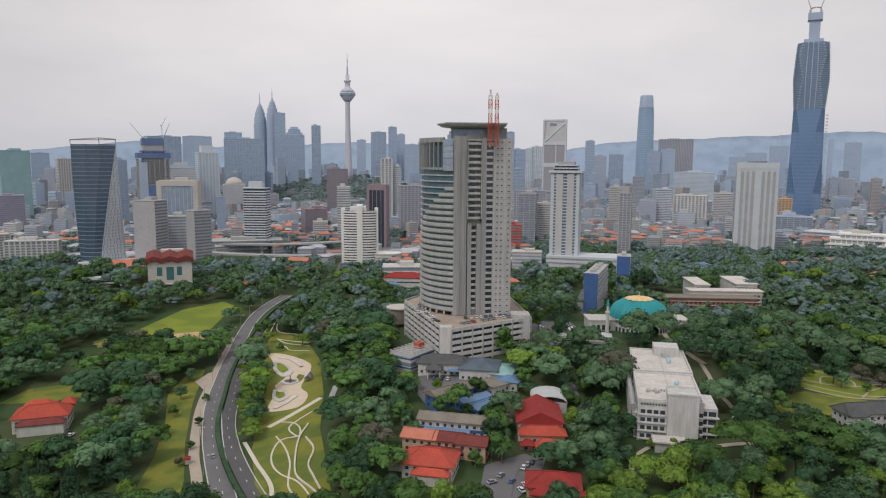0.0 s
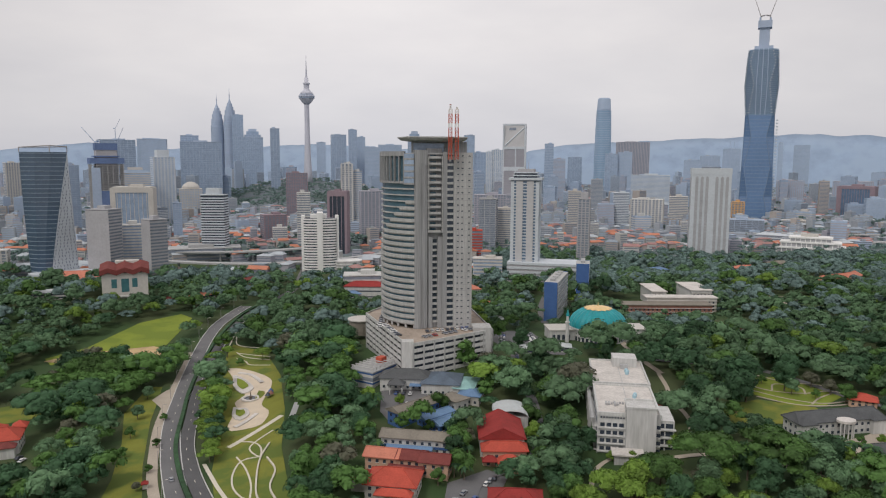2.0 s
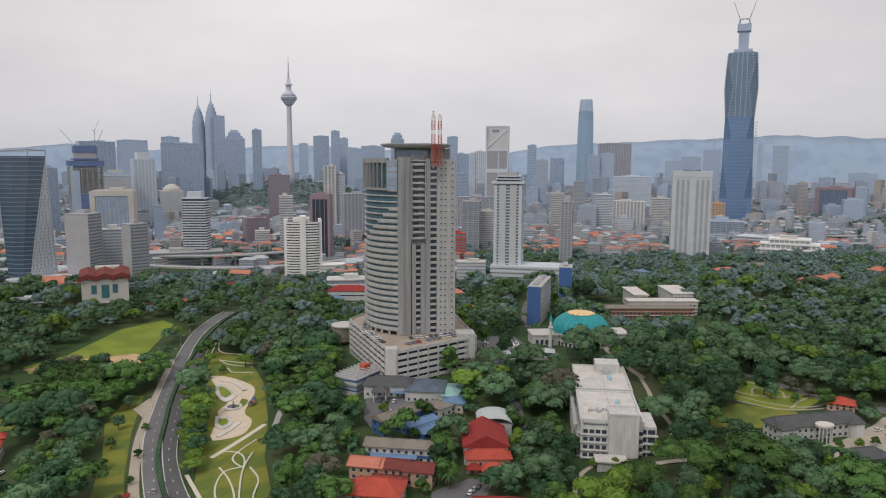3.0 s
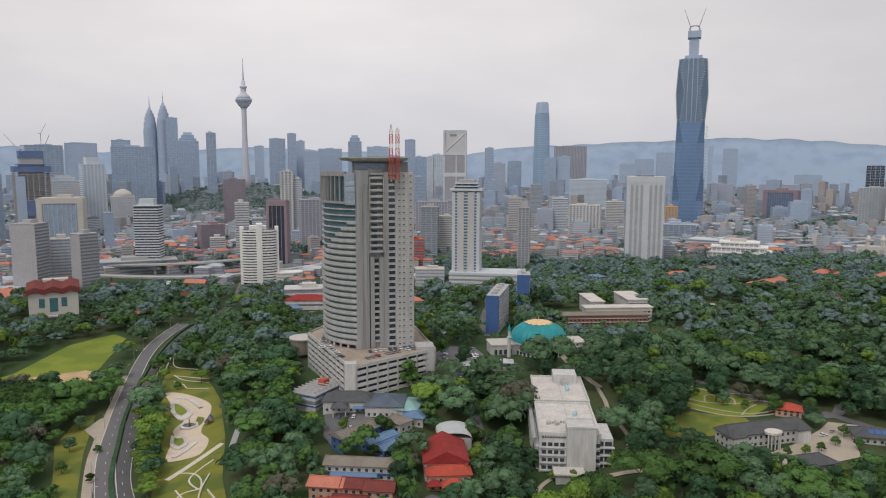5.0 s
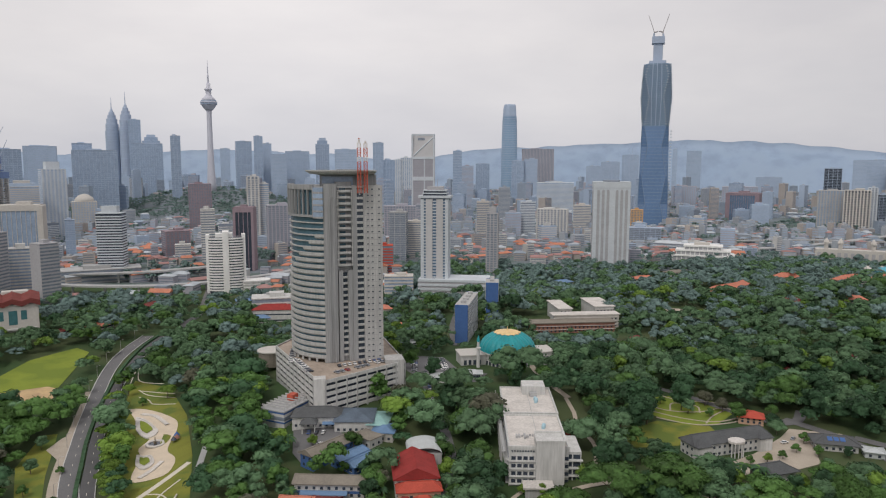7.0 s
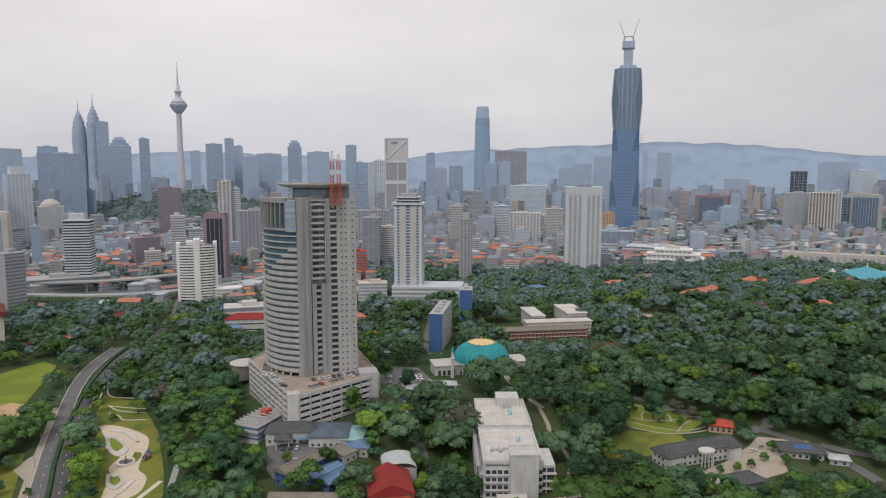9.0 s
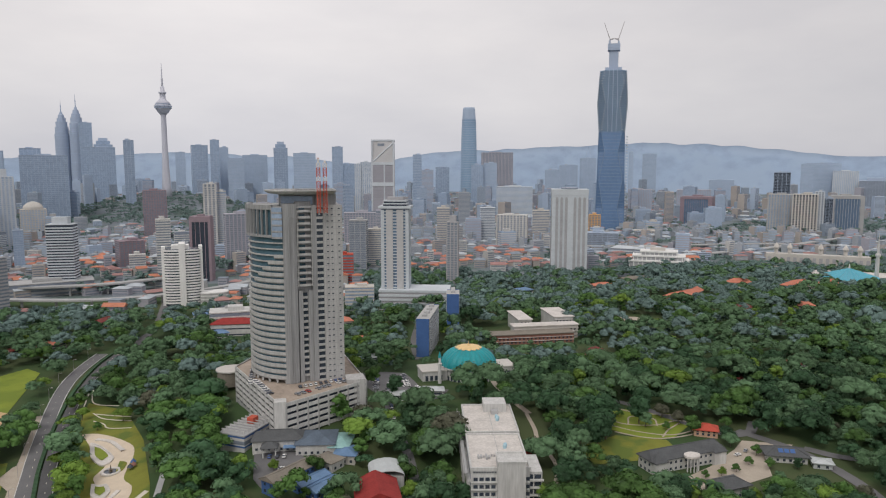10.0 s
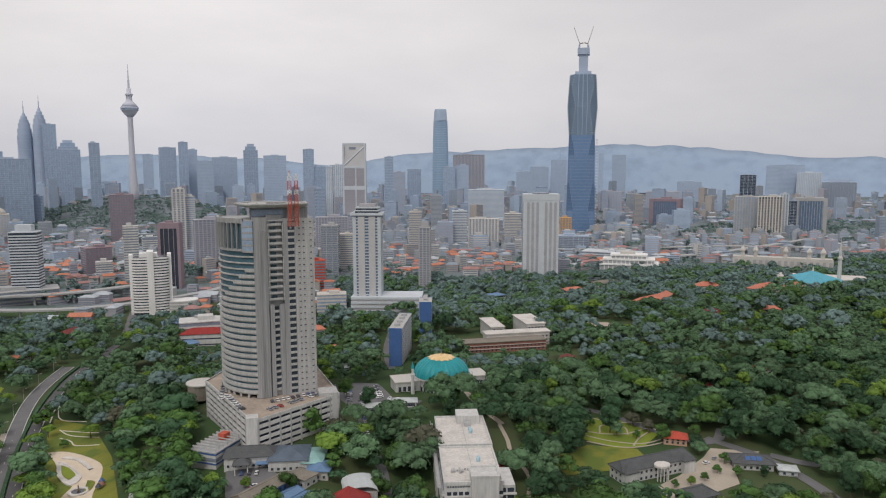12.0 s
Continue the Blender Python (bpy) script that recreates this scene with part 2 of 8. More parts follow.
def box(bm, x0, x1, y0, y1, z0, z1, m=None):
    v = [bm.verts.new((x, y, z)) for z in (z0, z1) for x, y in ((x0, y0), (x1, y0), (x1, y1), (x0, y1))]
    for f in ((3, 2, 1, 0), (4, 5, 6, 7), (0, 1, 5, 4), (1, 2, 6, 5), (2, 3, 7, 6), (3, 0, 4, 7)):
        bm.faces.new([v[i] for i in f])
    if m is not None:
        for p in v:
            p.co = m @ p.co
    return v


def boxes(*args):
    bm = bmesh.new()
    for a in args:
        box(bm, *a)
    return bm


def prism(pts, z0, z1):
    """An upright prism over a closed outline."""
    bm = bmesh.new()
    lo = [bm.verts.new((x, y, z0)) for x, y in pts]
    hi = [bm.verts.new((x, y, z1)) for x, y in pts]
    k = len(pts)
    for i in range(k):
        bm.faces.new((lo[i], lo[(i + 1) % k], hi[(i + 1) % k], hi[i]))
    bm.faces.new(hi)
    bm.faces.new(lo[::-1])
    bmesh.ops.recalc_face_normals(bm, faces=bm.faces[:])
    return bm


def loft(rings, cap=True):
    """A skin over rings of points, all of one count."""
    bm = bmesh.new()
    vs = [[bm.verts.new(p) for p in r] for r in rings]
    k = len(rings[0])
    for a, b in zip(vs, vs[1:]):
        for i in range(k):
            bm.faces.new((a[i], a[(i + 1) % k], b[(i + 1) % k], b[i]))
    if cap:
        bm.faces.new(vs[-1])
        bm.faces.new(vs[0][::-1])
    bmesh.ops.recalc_face_normals(bm, faces=bm.faces[:])
    return bm


def ring(r, z, k=20, rx=None, power=1.0, turn=0.0):
    """A round or squarish ring."""
    out = []
    for i in range(k):
        a = 2 * math.pi * (i + 0.5) / k + turn
        c, s = math.cos(a), math.sin(a)
        c, s = math.copysign(abs(c) ** power, c), math.copysign(abs(s) ** power, s)
        out.append(((rx or r) * c, r * s, z))
    return out


def tube(bm, a, b, r0, r1=None, k=6):
    a, b = Vector(a), Vector(b)
    q = (b - a).to_track_quat("Z", "Y")
    r1 = r0 if r1 is None else r1
    lo = [bm.verts.new(a + q @ Vector((r0 * math.cos(2 * math.pi * i / k), r0 * math.sin(2 * math.pi * i / k), 0))) for i in range(k)]
    hi = [bm.verts.new(b + q @ Vector((r1 * math.cos(2 * math.pi * i / k), r1 * math.sin(2 * math.pi * i / k), 0))) for i in range(k)]
    for i in range(k):
        bm.faces.new((lo[i], lo[(i + 1) % k], hi[(i + 1) % k], hi[i]))
    bm.faces.new(hi)
    bm.faces.new(lo[::-1])


def hip_roof(w, d, rise, eave=0.8, ridge=None, thick=0.35):
    """A hipped roof over a w x d plan, its eaves at z = 0; ridge: length of the ridge along x (w: a gable)."""
    ridge = max(0.1, w - d) if ridge is None else ridge
    a, b = w / 2 + eave, d / 2 + eave
    r = ridge / 2
    bm = bmesh.new()
    lo = [bm.verts.new(p) for p in ((-a, -b, -thick), (a, -b, -thick), (a, b, -thick), (-a, b, -thick))]
    mi = [bm.verts.new(p) for p in ((-a, -b, 0), (a, -b, 0), (a, b, 0), (-a, b, 0))]
    e = [bm.verts.new((-r, 0, rise)), bm.verts.new((r, 0, rise))]
    bm.faces.new(lo[::-1])
    for i in range(4):
        bm.faces.new((lo[i], lo[(i + 1) % 4], mi[(i + 1) % 4], mi[i]))
    bm.faces.new((mi[0], mi[1], e[1], e[0]))
    bm.faces.new((mi[1], mi[2], e[1]))
    bm.faces.new((mi[2], mi[3], e[0], e[1]))
    bm.faces.new((mi[3], mi[0], e[0]))
    bmesh.ops.recalc_face_normals(bm, faces=bm.faces[:])
    return bm


def drape(name, pts, off, material, label, category, step=7.0, kind="structure"):
    """A sheet that follows the ground inside an outline."""
    bm = bmesh.new()
    bm.faces.new([bm.verts.new((x, y, 0)) for x, y in pts])
    bmesh.ops.triangulate(bm, faces=bm.faces[:])
    for _ in range(6):
        long = [e for e in bm.edges if e.calc_length() > step]
        if not long:
            break
        bmesh.ops.subdivide_edges(bm, edges=long, cuts=1)
        bmesh.ops.triangulate(bm, faces=bm.faces[:])
    for v in bm.verts:
        v.co.z = h(v.co.x, v.co.y) + off
    bmesh.ops.recalc_face_normals(bm, faces=bm.faces[:])
    if bm.faces and sum(f.normal.z for f in bm.faces) < 0:
        bmesh.ops.reverse_faces(bm, faces=bm.faces[:])
    return tagged(link(name, to_mesh(bm, name, True), material), label, category, kind=kind)


def spline(pts, step=5.0):
    """Points along a smooth line through pts."""
    out = []
    p = [Vector(q) for q in pts]
    p = [2 * p[0] - p[1]] + p + [2 * p[-1] - p[-2]]
    for a, b, c, d in zip(p, p[1:], p[2:], p[3:]):
        k = max(1, int((c - b).length / step))
        for i in range(k):
            t = i / k
            out.append(0.5 * ((2 * b) + (c - a) * t + (2 * a - 5 * b + 4 * c - d) * t * t + (3 * b - a - 3 * c + d) * t ** 3))
    out.append(p[-2])
    return out


def ribbon_bm(pts, width, off, side=0.0, thick=0.0, step=2.5):
    line = spline(pts, step)
    bm = bmesh.new()
    rows = []
    for i, p in enumerate(line):
        t = (line[min(i + 1, len(line) - 1)] - line[max(i - 1, 0)]).normalized()
        nrm = Vector((t.y, -t.x))
        c = p + nrm * side
        l, r = c - nrm * width / 2, c + nrm * width / 2
        zl, zr = h(c.x, c.y) + off, h(c.x, c.y) + off
        row = [bm.verts.new((l.x, l.y, zl)), bm.verts.new((r.x, r.y, zr))]
        if thick:
            row += [bm.verts.new((r.x, r.y, zr - thick)), bm.verts.new((l.x, l.y, zl - thick))]
        rows.append(row)
    for a, b in zip(rows, rows[1:]):
        k = len(a)
        for i in range(k if k > 2 else 1):
            bm.faces.new((a[i], a[(i + 1) % k], b[(i + 1) % k], b[i]))
    bmesh.ops.recalc_face_normals(bm, faces=bm.faces[:])
    if not thick and sum(f.normal.z for f in bm.faces) < 0:
        bmesh.ops.reverse_faces(bm, faces=bm.faces[:])
    return bm


def ribbon(name, pts, width, off, material, label, category, side=0.0, thick=0.0):
    return tagged(link(name, to_mesh(ribbon_bm(pts, width, off, side, thick), name), material), label, category, kind="structure")


# ---- ground ----
def build_ground():
    xs = sorted(set([-4800, -3600, -2700, -2000, -1500, -1100, -850] + list(range(-700, 900, 10)) + list(range(900, 1600, 60)) + [1700, 2200, 3000, 3900, 4800]))
    ys = sorted(set([-900, -400, -100] + list(range(60, 1000, 10)) + list(range(1000, 3200, 70)) + [3400, 3900, 4400, 4900]))
    verts = [(x, y, h(x, y)) for y in ys for x in xs]
    k = len(xs)
    faces = [(j * k + i, j * k + i + 1, (j + 1) * k + i + 1, (j + 1) * k + i) for j in range(len(ys) - 1) for i in range(k - 1)]
    mesh = bpy.data.meshes.new("ground")
    mesh.from_pydata(verts, [], faces)
    mesh.materials.append(GROUND)
    mesh.materials.append(TOWN_GROUND)
    for p in mesh.polygons:
        p.use_smooth = True
        p.material_index = 1 if p.center.y > 960 else 0
    tagged(new("ground", mesh), "wooded park ground running out to a town", "ground", kind="structure")


build_ground()


def ridge_line(name, dist, peaks, seed, label):
    """A wooded range of hills, as a solid ridge with slopes on both sides."""
    bm = bmesh.new()
    rows = []
    for i in range(241):
        a = radians(-62 + 124 * i / 240)
        top = sum(p * math.exp(-((math.degrees(a) - c) / w) ** 2) for c, w, p in peaks)
        top += 26 * noise.noise(Vector((i * 0.10, seed, 0))) + 10 * noise.noise(Vector((i * 0.38, seed, 3)))
        s, c = math.sin(a), math.cos(a)
        rows.append([bm.verts.new((s * (dist + o), c * (dist + o), max(2, top * k) + 6 * noise.noise(Vector((i * 0.3, o * 0.01, seed)))))
                     for o, k in ((-280, 0.0), (-180, 0.42), (-80, 0.78), (0, 1.0), (70, 0.5), (130, 0.0))])
    for a, b in zip(rows, rows[1:]):
        for i in range(5):
            bm.faces.new((a[i], b[i], b[i + 1], a[i + 1]))
    bmesh.ops.recalc_face_normals(bm, faces=bm.faces[:])
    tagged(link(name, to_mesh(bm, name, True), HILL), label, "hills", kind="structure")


ridge_line("backdrop_hills", 4760, ((-24, 12, 220), (-8, 9, 160), (2, 9, 150), (14, 7, 175), (24, 8, 240), (34, 7, 215), (46, 9, 215)), 2.0, "low wooded hills along the horizon, haze-blue in colour")

# ---- towers of the town ----
def block(name, x, y, w, d, height, turn, style, wall, glass, label, category, floor_h=3.6, crown=0):
    """A block with a glazed core and its floor bands, ribs or frame as separate pieces."""
    z0 = h(x, y) - 1
    if len(label.split()) < 4:
        label += " in the old town"
    root = thing(name, pose(x, y, z0, 0, 0, turn), label, category)
    a, b = w / 2, d / 2
    top = height
    tall = height > 40
    if crown:
        top = height - (0.10 * height if tall else 3)
    core_mat, trim = glass, wall
    part("body", boxes((-a, a, -b, b, 0, top)), core_mat, root)
    n = max(2, int(top / floor_h))
    far = y > 1330
    if style in ("bands", "grid", "glass"):
        t = {"bands": 0.5, "grid": 0.34, "glass": 0.16}[style] * floor_h
        o = 0.35 if style != "glass" else 0.12
        step = floor_h if n < 34 else top / 34
        levels = [k * step for k in range(int((top - t) / step) + 1)]
        if far:
            tagged(part("floor_banding", boxes(*[(-a - o, a + o, -b - o, b + o, z, z + t) for z in levels]), trim, root), kind="stuff")
        else:
            mesh = to_mesh(boxes((-a - o, a + o, -b - o, b + o, 0, t)), "floor_band")
            for z in levels:
                link("floor_band", mesh, trim, root, pose(0, 0, z))
    if style in ("fins", "grid", "frame", "glass"):
        gap = {"fins": 6.0, "grid": 5.5, "frame": 5.5, "glass": 9.0}[style]
        k = max(3, int(w / gap))
        fw = {"fins": 0.45, "grid": 0.3, "frame": 0.12, "glass": 0.07}[style] * w / k
        o = 0.5 if style != "glass" else 0.2
        mesh = to_mesh(boxes((-fw / 2, fw / 2, -b - o, -b + 0.2, 0, top + 0.3)), "rib")
        for i in range(k + 1):
            link("rib", mesh, trim, root, pose(-a + w * i / k, 0, 0))
        k2 = max(2, int(d / gap))
        side = -1 if (x > 0) == (abs(turn) < 90) and turn + math.degrees(math.atan2(x, y)) > -3 else 1
        mesh = to_mesh(boxes((side * a - 0.2 - (o if side < 0 else 0), side * a + 0.2 + (o if side > 0 else 0), -fw / 2, fw / 2, 0, top + 0.3)), "rib")
        for i in range(1, k2):
            link("rib", mesh, trim, root, pose(0, -b + d * i / k2, 0))
        if style == "fins":
            tagged(part("floor_edging", boxes(*[(-a - 0.12, a + 0.12, -b - 0.12, b + 0.12, z * 4.0, z * 4.0 + 1.3) for z in range(int(top / 4.0))]), trim, root), kind="stuff")
    if style == "frame":
        for sx in (-1, 1):
            part("corner_pier", boxes((sx * a - 0.07 * w, sx * a + 0.07 * w, -b - 0.9, b + 0.9, 0, top)), trim, root)
        part("top_beam", boxes((-a - 0.8, a + 0.8, -b - 1, b + 1, top - 0.07 * height, top + 1)), trim, root)
    part("roof_slab", boxes((-a - 0.4, a + 0.4, -b - 0.4, b + 0.4, top + 0.35, top + 1.4)), trim, root)
    rnd = random.Random(int(x * 7 + y))
    if crown == 1:
        part("penthouse", boxes((-a * 0.75, a * 0.75, -b * 0.75, b * 0.75, top + 1.4, top + (height - top) * 0.6)), glass, root)
        part("penthouse_top", boxes((-a * 0.5, a * 0.5, -b * 0.5, b * 0.5, top + (height - top) * 0.6, height)), trim, root)
    elif crown == 2:
        part("plant_room", boxes((-a * 0.6, a * 0.6, -b * 0.6, b * 0.6, top + 1.4, height)), trim, root)
    elif crown == 3:
        part("drum", loft([ring(r, z, 16) for r, z in ((0.8 * a, top + 1.4), (0.8 * a, top + 6), (0.7 * a, top + 10), (0.45 * a, top + 15), (0.1 * a, top + 18))]), trim, root)
    else:
        u = rnd.uniform(-0.3, 0.3) * a
        part("plant_room", boxes((u - 0.35 * a, u + 0.35 * a, -b * 0.5, b * 0.5, top + 1.4, top + 1.4 + rnd.uniform(2.5, 4.5))), trim, root)
        part("water_tank", boxes((-u - 0.15 * a, -u + 0.15 * a, b * 0.55, b * 0.85, top + 1.4, top + 3.6)), CONCRETE, root)
    return root


block("tower_block", -921, 1523, 56, 45, 147, 41, "glass", NET_GREEN, NET_GREEN, "unfinished tower wrapped in green safety netting", "tower block", floor_h=3.6, crown=0)
block("tower_block", -774, 1264, 43, 32, 65, 31, "bands", LILAC, GLASS_GREY, "lilac striped office block with red corner", "tower block", floor_h=3.6, crown=0)
block("tower_block", -1434, 2523, 58, 44, 149, 40, "bands", HAZED_BLUE, GLASS_HAZED, "pale blue-grey tower in the distance", "tower block", floor_h=3.6, crown=0)
block("tower_block", -1022, 1916, 36, 27, 130, 43, "fins", CREAM, GLASS_GREY, "cream residential tower with vertical ribs", "tower block", floor_h=3.6, crown=0)
block("apartment_block", -493, 844, 58, 17, 33, 15, "grid", WHITE, GLASS_GREY, "long white apartment block with small windows", "apartment block", floor_h=3.2, crown=0)
block("apartment_block", -559, 869, 38, 15, 37, 43, "grid", WHITE, GLASS_GREY, "white low apartment block among trees", "apartment block", floor_h=3.2, crown=0)
block("tower_block", -594, 1308, 20, 15, 129, 34, "glass", HAZED_SLATE, GLASS_BLUE, "slim dark blue glass tower", "tower block", floor_h=3.6, crown=0)
block("tower_block", -762, 1936, 85, 64, 191, 31, "glass", HAZED_BLUE, GLASS_BLUE, "blue glass office tower", "tower block", floor_h=3.6, crown=0)
block("tower_block", -543, 1471, 56, 45, 125, 20, "bands", CREAM, GLASS_HAZED, "cream rounded office tower", "tower block", floor_h=3.6, crown=1)
block("tower_block", -402, 1079, 52, 31, 99, 10, "frame", CREAM, GLASS_BLUE, "cream framed tower with a dark glass front", "tower block", floor_h=3.6, crown=0)
block("tower_block", -512, 1540, 41, 33, 161, 33, "fins", PALE_WHITE, GLASS_HAZED, "tall white tower with slender ribs", "tower block", floor_h=3.6, crown=2)
office = block("tower_block", -338, 816, 27, 24, 82, -12, "bands", TAUPE, GLASS_GREY, "taupe office block with striped side", "tower block", floor_h=3.6, crown=0)
part("blank_wall", boxes((-13.9, 13.9, -12.5, -12.3, 0, 82)), TAUPE, office, "plain windowless grey wall")
block("tower_block", -329, 870, 28, 21, 61, 21, "bands", WHITE, GLASS_BLUE, "white and blue striped office block", "tower block", floor_h=3.6, crown=0)
office = block("tower_block", -278, 802, 20, 18, 71, 49, "bands", TAUPE, GLASS_GREY, "taupe office block with stepped top", "tower block", floor_h=3.6, crown=0)
part("blank_wall", boxes((-10.5, -10.3, -9.4, 9.4, 0, 71)), TAUPE, office, "plain windowless grey wall")
block("tower_block", -624, 2234, 119, 71, 190, 16, "glass", HAZED_SLATE, GLASS_BLUE, "wide dark glass headquarters block", "tower block", floor_h=3.6, crown=0)
block("tower_block", -669, 2275, 53, 32, 211, 16, "glass", HAZED_BLUE, GLASS_BLUE, "glass tower top behind a darker block", "tower block", floor_h=3.6, crown=0)
block("tower_block", -507, 1719, 50, 40, 79, 16, "grid", CREAM, GLASS_HAZED, "beige tower with a domed top", "tower block", floor_h=3.8, crown=3)
block("tower_block", -267, 1015, 32, 22, 101, -3, "bands", PALE_WHITE, GLASS_DARK, "white office tower with dark window bands", "tower block", floor_h=3.6, crown=2)
block("podium_block", -281, 1009, 97, 39, 17, 16, "bands", CONCRETE, GLASS_GREY, "low concrete podium under an office tower", "podium", floor_h=5, crown=0)
block("tower_block", -379, 1205, 14, 10, 68, 17, "glass", HAZED_SLATE, GLASS_BLUE, "small blue glass block", "tower block", floor_h=3.6, crown=0)
block("tower_block", -219, 1199, 37, 30, 49, 25, "grid", RED_BROWN, GLASS_GREY, "red-brown office block", "tower block", floor_h=3.6, crown=0)
block("tower_block", -201, 1157, 23, 14, 31, 10, "bands", WHITE, GLASS_GREY, "white annex block", "tower block", floor_h=3.6, crown=0)
block("tower_block", -937, 2731, 89, 67, 214, 19, "bands", HAZED_BLUE, GLASS_HAZED, "pale grey-blue towers far off", "tower block", floor_h=3.6, crown=0)
block("tower_block", -944, 2737, 104, 78, 216, 19, "glass", HAZED_BLUE, GLASS_HAZED, "pale blue-grey double tower far off", "tower block", floor_h=3.6, crown=0)
block("tower_block", -804, 3519, 53, 40, 357, 13, "glass", HAZED_BLUE, GLASS_BLUE, "slab tower beside twin towers", "tower block", floor_h=3.6, crown=0)
block("tower_block", -693, 3231, 127, 64, 241, 12, "glass", HAZED_BLUE, GLASS_BLUE, "broad glass office block far off", "tower block", floor_h=3.6, crown=0)
block("tower_block", -693, 3325, 73, 51, 283, 12, "glass", HAZED_BLUE, GLASS_BLUE, "glass tower with stepped top", "tower block", floor_h=4, crown=1)
block("tower_block", -429, 2411, 30, 23, 200, 10, "glass", HAZED_SLATE, GLASS_BLUE, "slim rounded dark glass tower", "tower block", floor_h=3.6, crown=0)
block("tower_block", -380, 3315, 41, 31, 223, 7, "glass", HAZED_BLUE, GLASS_HAZED, "pale tower far off", "tower block", floor_h=3.6, crown=0)
block("tower_block", -265, 2925, 60, 45, 235, 10, "glass", HAZED_SLATE, GLASS_BLUE, "dark blue office tower far off", "tower block", floor_h=3.6, crown=0)
block("tower_block", -206, 2913, 34, 25, 256, 4, "glass", HAZED_SLATE, GLASS_BLUE, "blue glass tower with angled top", "tower block", floor_h=3.6, crown=0)
block("tower_block", -181, 3015, 40, 30, 236, 3, "glass", HAZED_BLUE, GLASS_HAZED, "grey-blue tower beside a taller one", "tower block", floor_h=3.6, crown=0)
block("tower_block", -124, 2822, 59, 44, 180, 3, "bands", HAZED_BLUE, GLASS_HAZED, "pale block far off", "tower block", floor_h=3.6, crown=0)
block("tower_block", -59, 3138, 101, 76, 209, 1, "glass", HAZED_BLUE, GLASS_HAZED, "pale group of towers far off", "tower block", floor_h=3.6, crown=0)
block("tower_block", 45, 2922, 54, 43, 260, -1, "glass", HAZED_BLUE, GLASS_BLUE, "blue-grey tower with stepped roof", "tower block", floor_h=4, crown=1)
block("tower_block", 139, 2933, 88, 66, 214, -3, "bands", HAZED_BLUE, GLASS_HAZED, "pale residential towers far off", "tower block", floor_h=3.6, crown=0)
block("tower_block", 233, 2514, 37, 28, 230, -5, "glass", HAZED_SLATE, GLASS_BLUE, "slim dark glass tower", "tower block", floor_h=3.6, crown=0)
block("tower_block", 270, 2519, 42, 32, 171, 4, "glass", HAZED_BLUE, GLASS_BLUE, "blue-grey glass block", "tower block", floor_h=3.6, crown=0)
block("tower_block", 279, 2307, 18, 14, 171, -7, "fins", PALE_WHITE, GLASS_HAZED, "slim white tower", "tower block", floor_h=3.6, crown=0)
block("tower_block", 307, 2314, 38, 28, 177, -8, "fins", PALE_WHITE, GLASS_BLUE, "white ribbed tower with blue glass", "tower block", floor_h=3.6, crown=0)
block("tower_block", 560, 2713, 34, 26, 208, -12, "bands", HAZED_BLUE, GLASS_BLUE, "blue-topped slim tower far off", "tower block", floor_h=3.6, crown=0)
block("tower_block", 557, 2515, 42, 31, 150, -12, "bands", HAZED_ROSE, GLASS_HAZED, "dusty beige residential tower", "tower block", floor_h=3.6, crown=0)
block("tower_block", 712, 2921, 58, 44, 159, -14, "glass", HAZED_BLUE, GLASS_BLUE, "blue glass cube far off", "tower block", floor_h=3.6, crown=0)
block("tower_block", 924, 2829, 126, 44, 219, -10, "fins", HAZED_ROSE, GLASS_GREY, "brown-grey twin slab towers", "tower block", floor_h=3.6, crown=0)
block("tower_block", 776, 2617, 46, 35, 169, -17, "glass", HAZED_BLUE, GLASS_BLUE, "slender blue tower before brown slabs", "tower block", floor_h=3.6, crown=0)
block("tower_block", 828, 2618, 51, 38, 176, -18, "bands", HAZED_BLUE, GLASS_HAZED, "pale blue residential tower", "tower block", floor_h=3.6, crown=0)
block("tower_block", 718, 2025, 107, 54, 102, -20, "bands", PALE_WHITE, GLASS_HAZED, "white mid-rise hospital block", "tower block", floor_h=3.6, crown=0)
block("tower_block", 1128, 2721, 61, 46, 149, -23, "bands", HAZED_BLUE, GLASS_HAZED, "pale residential towers", "tower block", floor_h=3.6, crown=0)
block("tower_block", 1289, 2927, 79, 59, 168, -24, "grid", HAZED_BLUE, GLASS_HAZED, "pale towers under construction", "tower block", floor_h=3.6, crown=0)
block("tower_block", 1428, 3024, 72, 54, 199, -25, "grid", HAZED_BLUE, GLASS_HAZED, "pale towers with cranes", "tower block", floor_h=3.6, crown=0)
block("tower_block", 1801, 3308, 23, 18, 235, -29, "bands", HAZED_BLUE, GLASS_HAZED, "thin pale tower far off", "tower block", floor_h=3.6, crown=0)
block("tower_block", 2030, 3524, 75, 57, 229, -30, "bands", HAZED_BLUE, GLASS_HAZED, "pale tower pair far off", "tower block", floor_h=3.6, crown=0)
block("tower_block", -263, 1768, 50, 37, 109, 8, "grid", RED_BROWN, GLASS_GREY, "brown hotel block", "tower block", floor_h=3.6, crown=0)
block("tower_block", -148, 1057, 19, 14, 92, 8, "bands", WHITE, GLASS_GREY, "white stepped office block", "tower block", floor_h=3.6, crown=0)
block("tower_block", -98, 1073, 26, 21, 94, -7, "frame", RED_BROWN, GLASS_DARK, "dark red-brown glass tower", "tower block", floor_h=3.6, crown=0)
block("tower_block", -106, 1337, 20, 15, 134, 5, "fins", WHITE, GLASS_GREY, "slim white tower", "tower block", floor_h=3.6, crown=0)
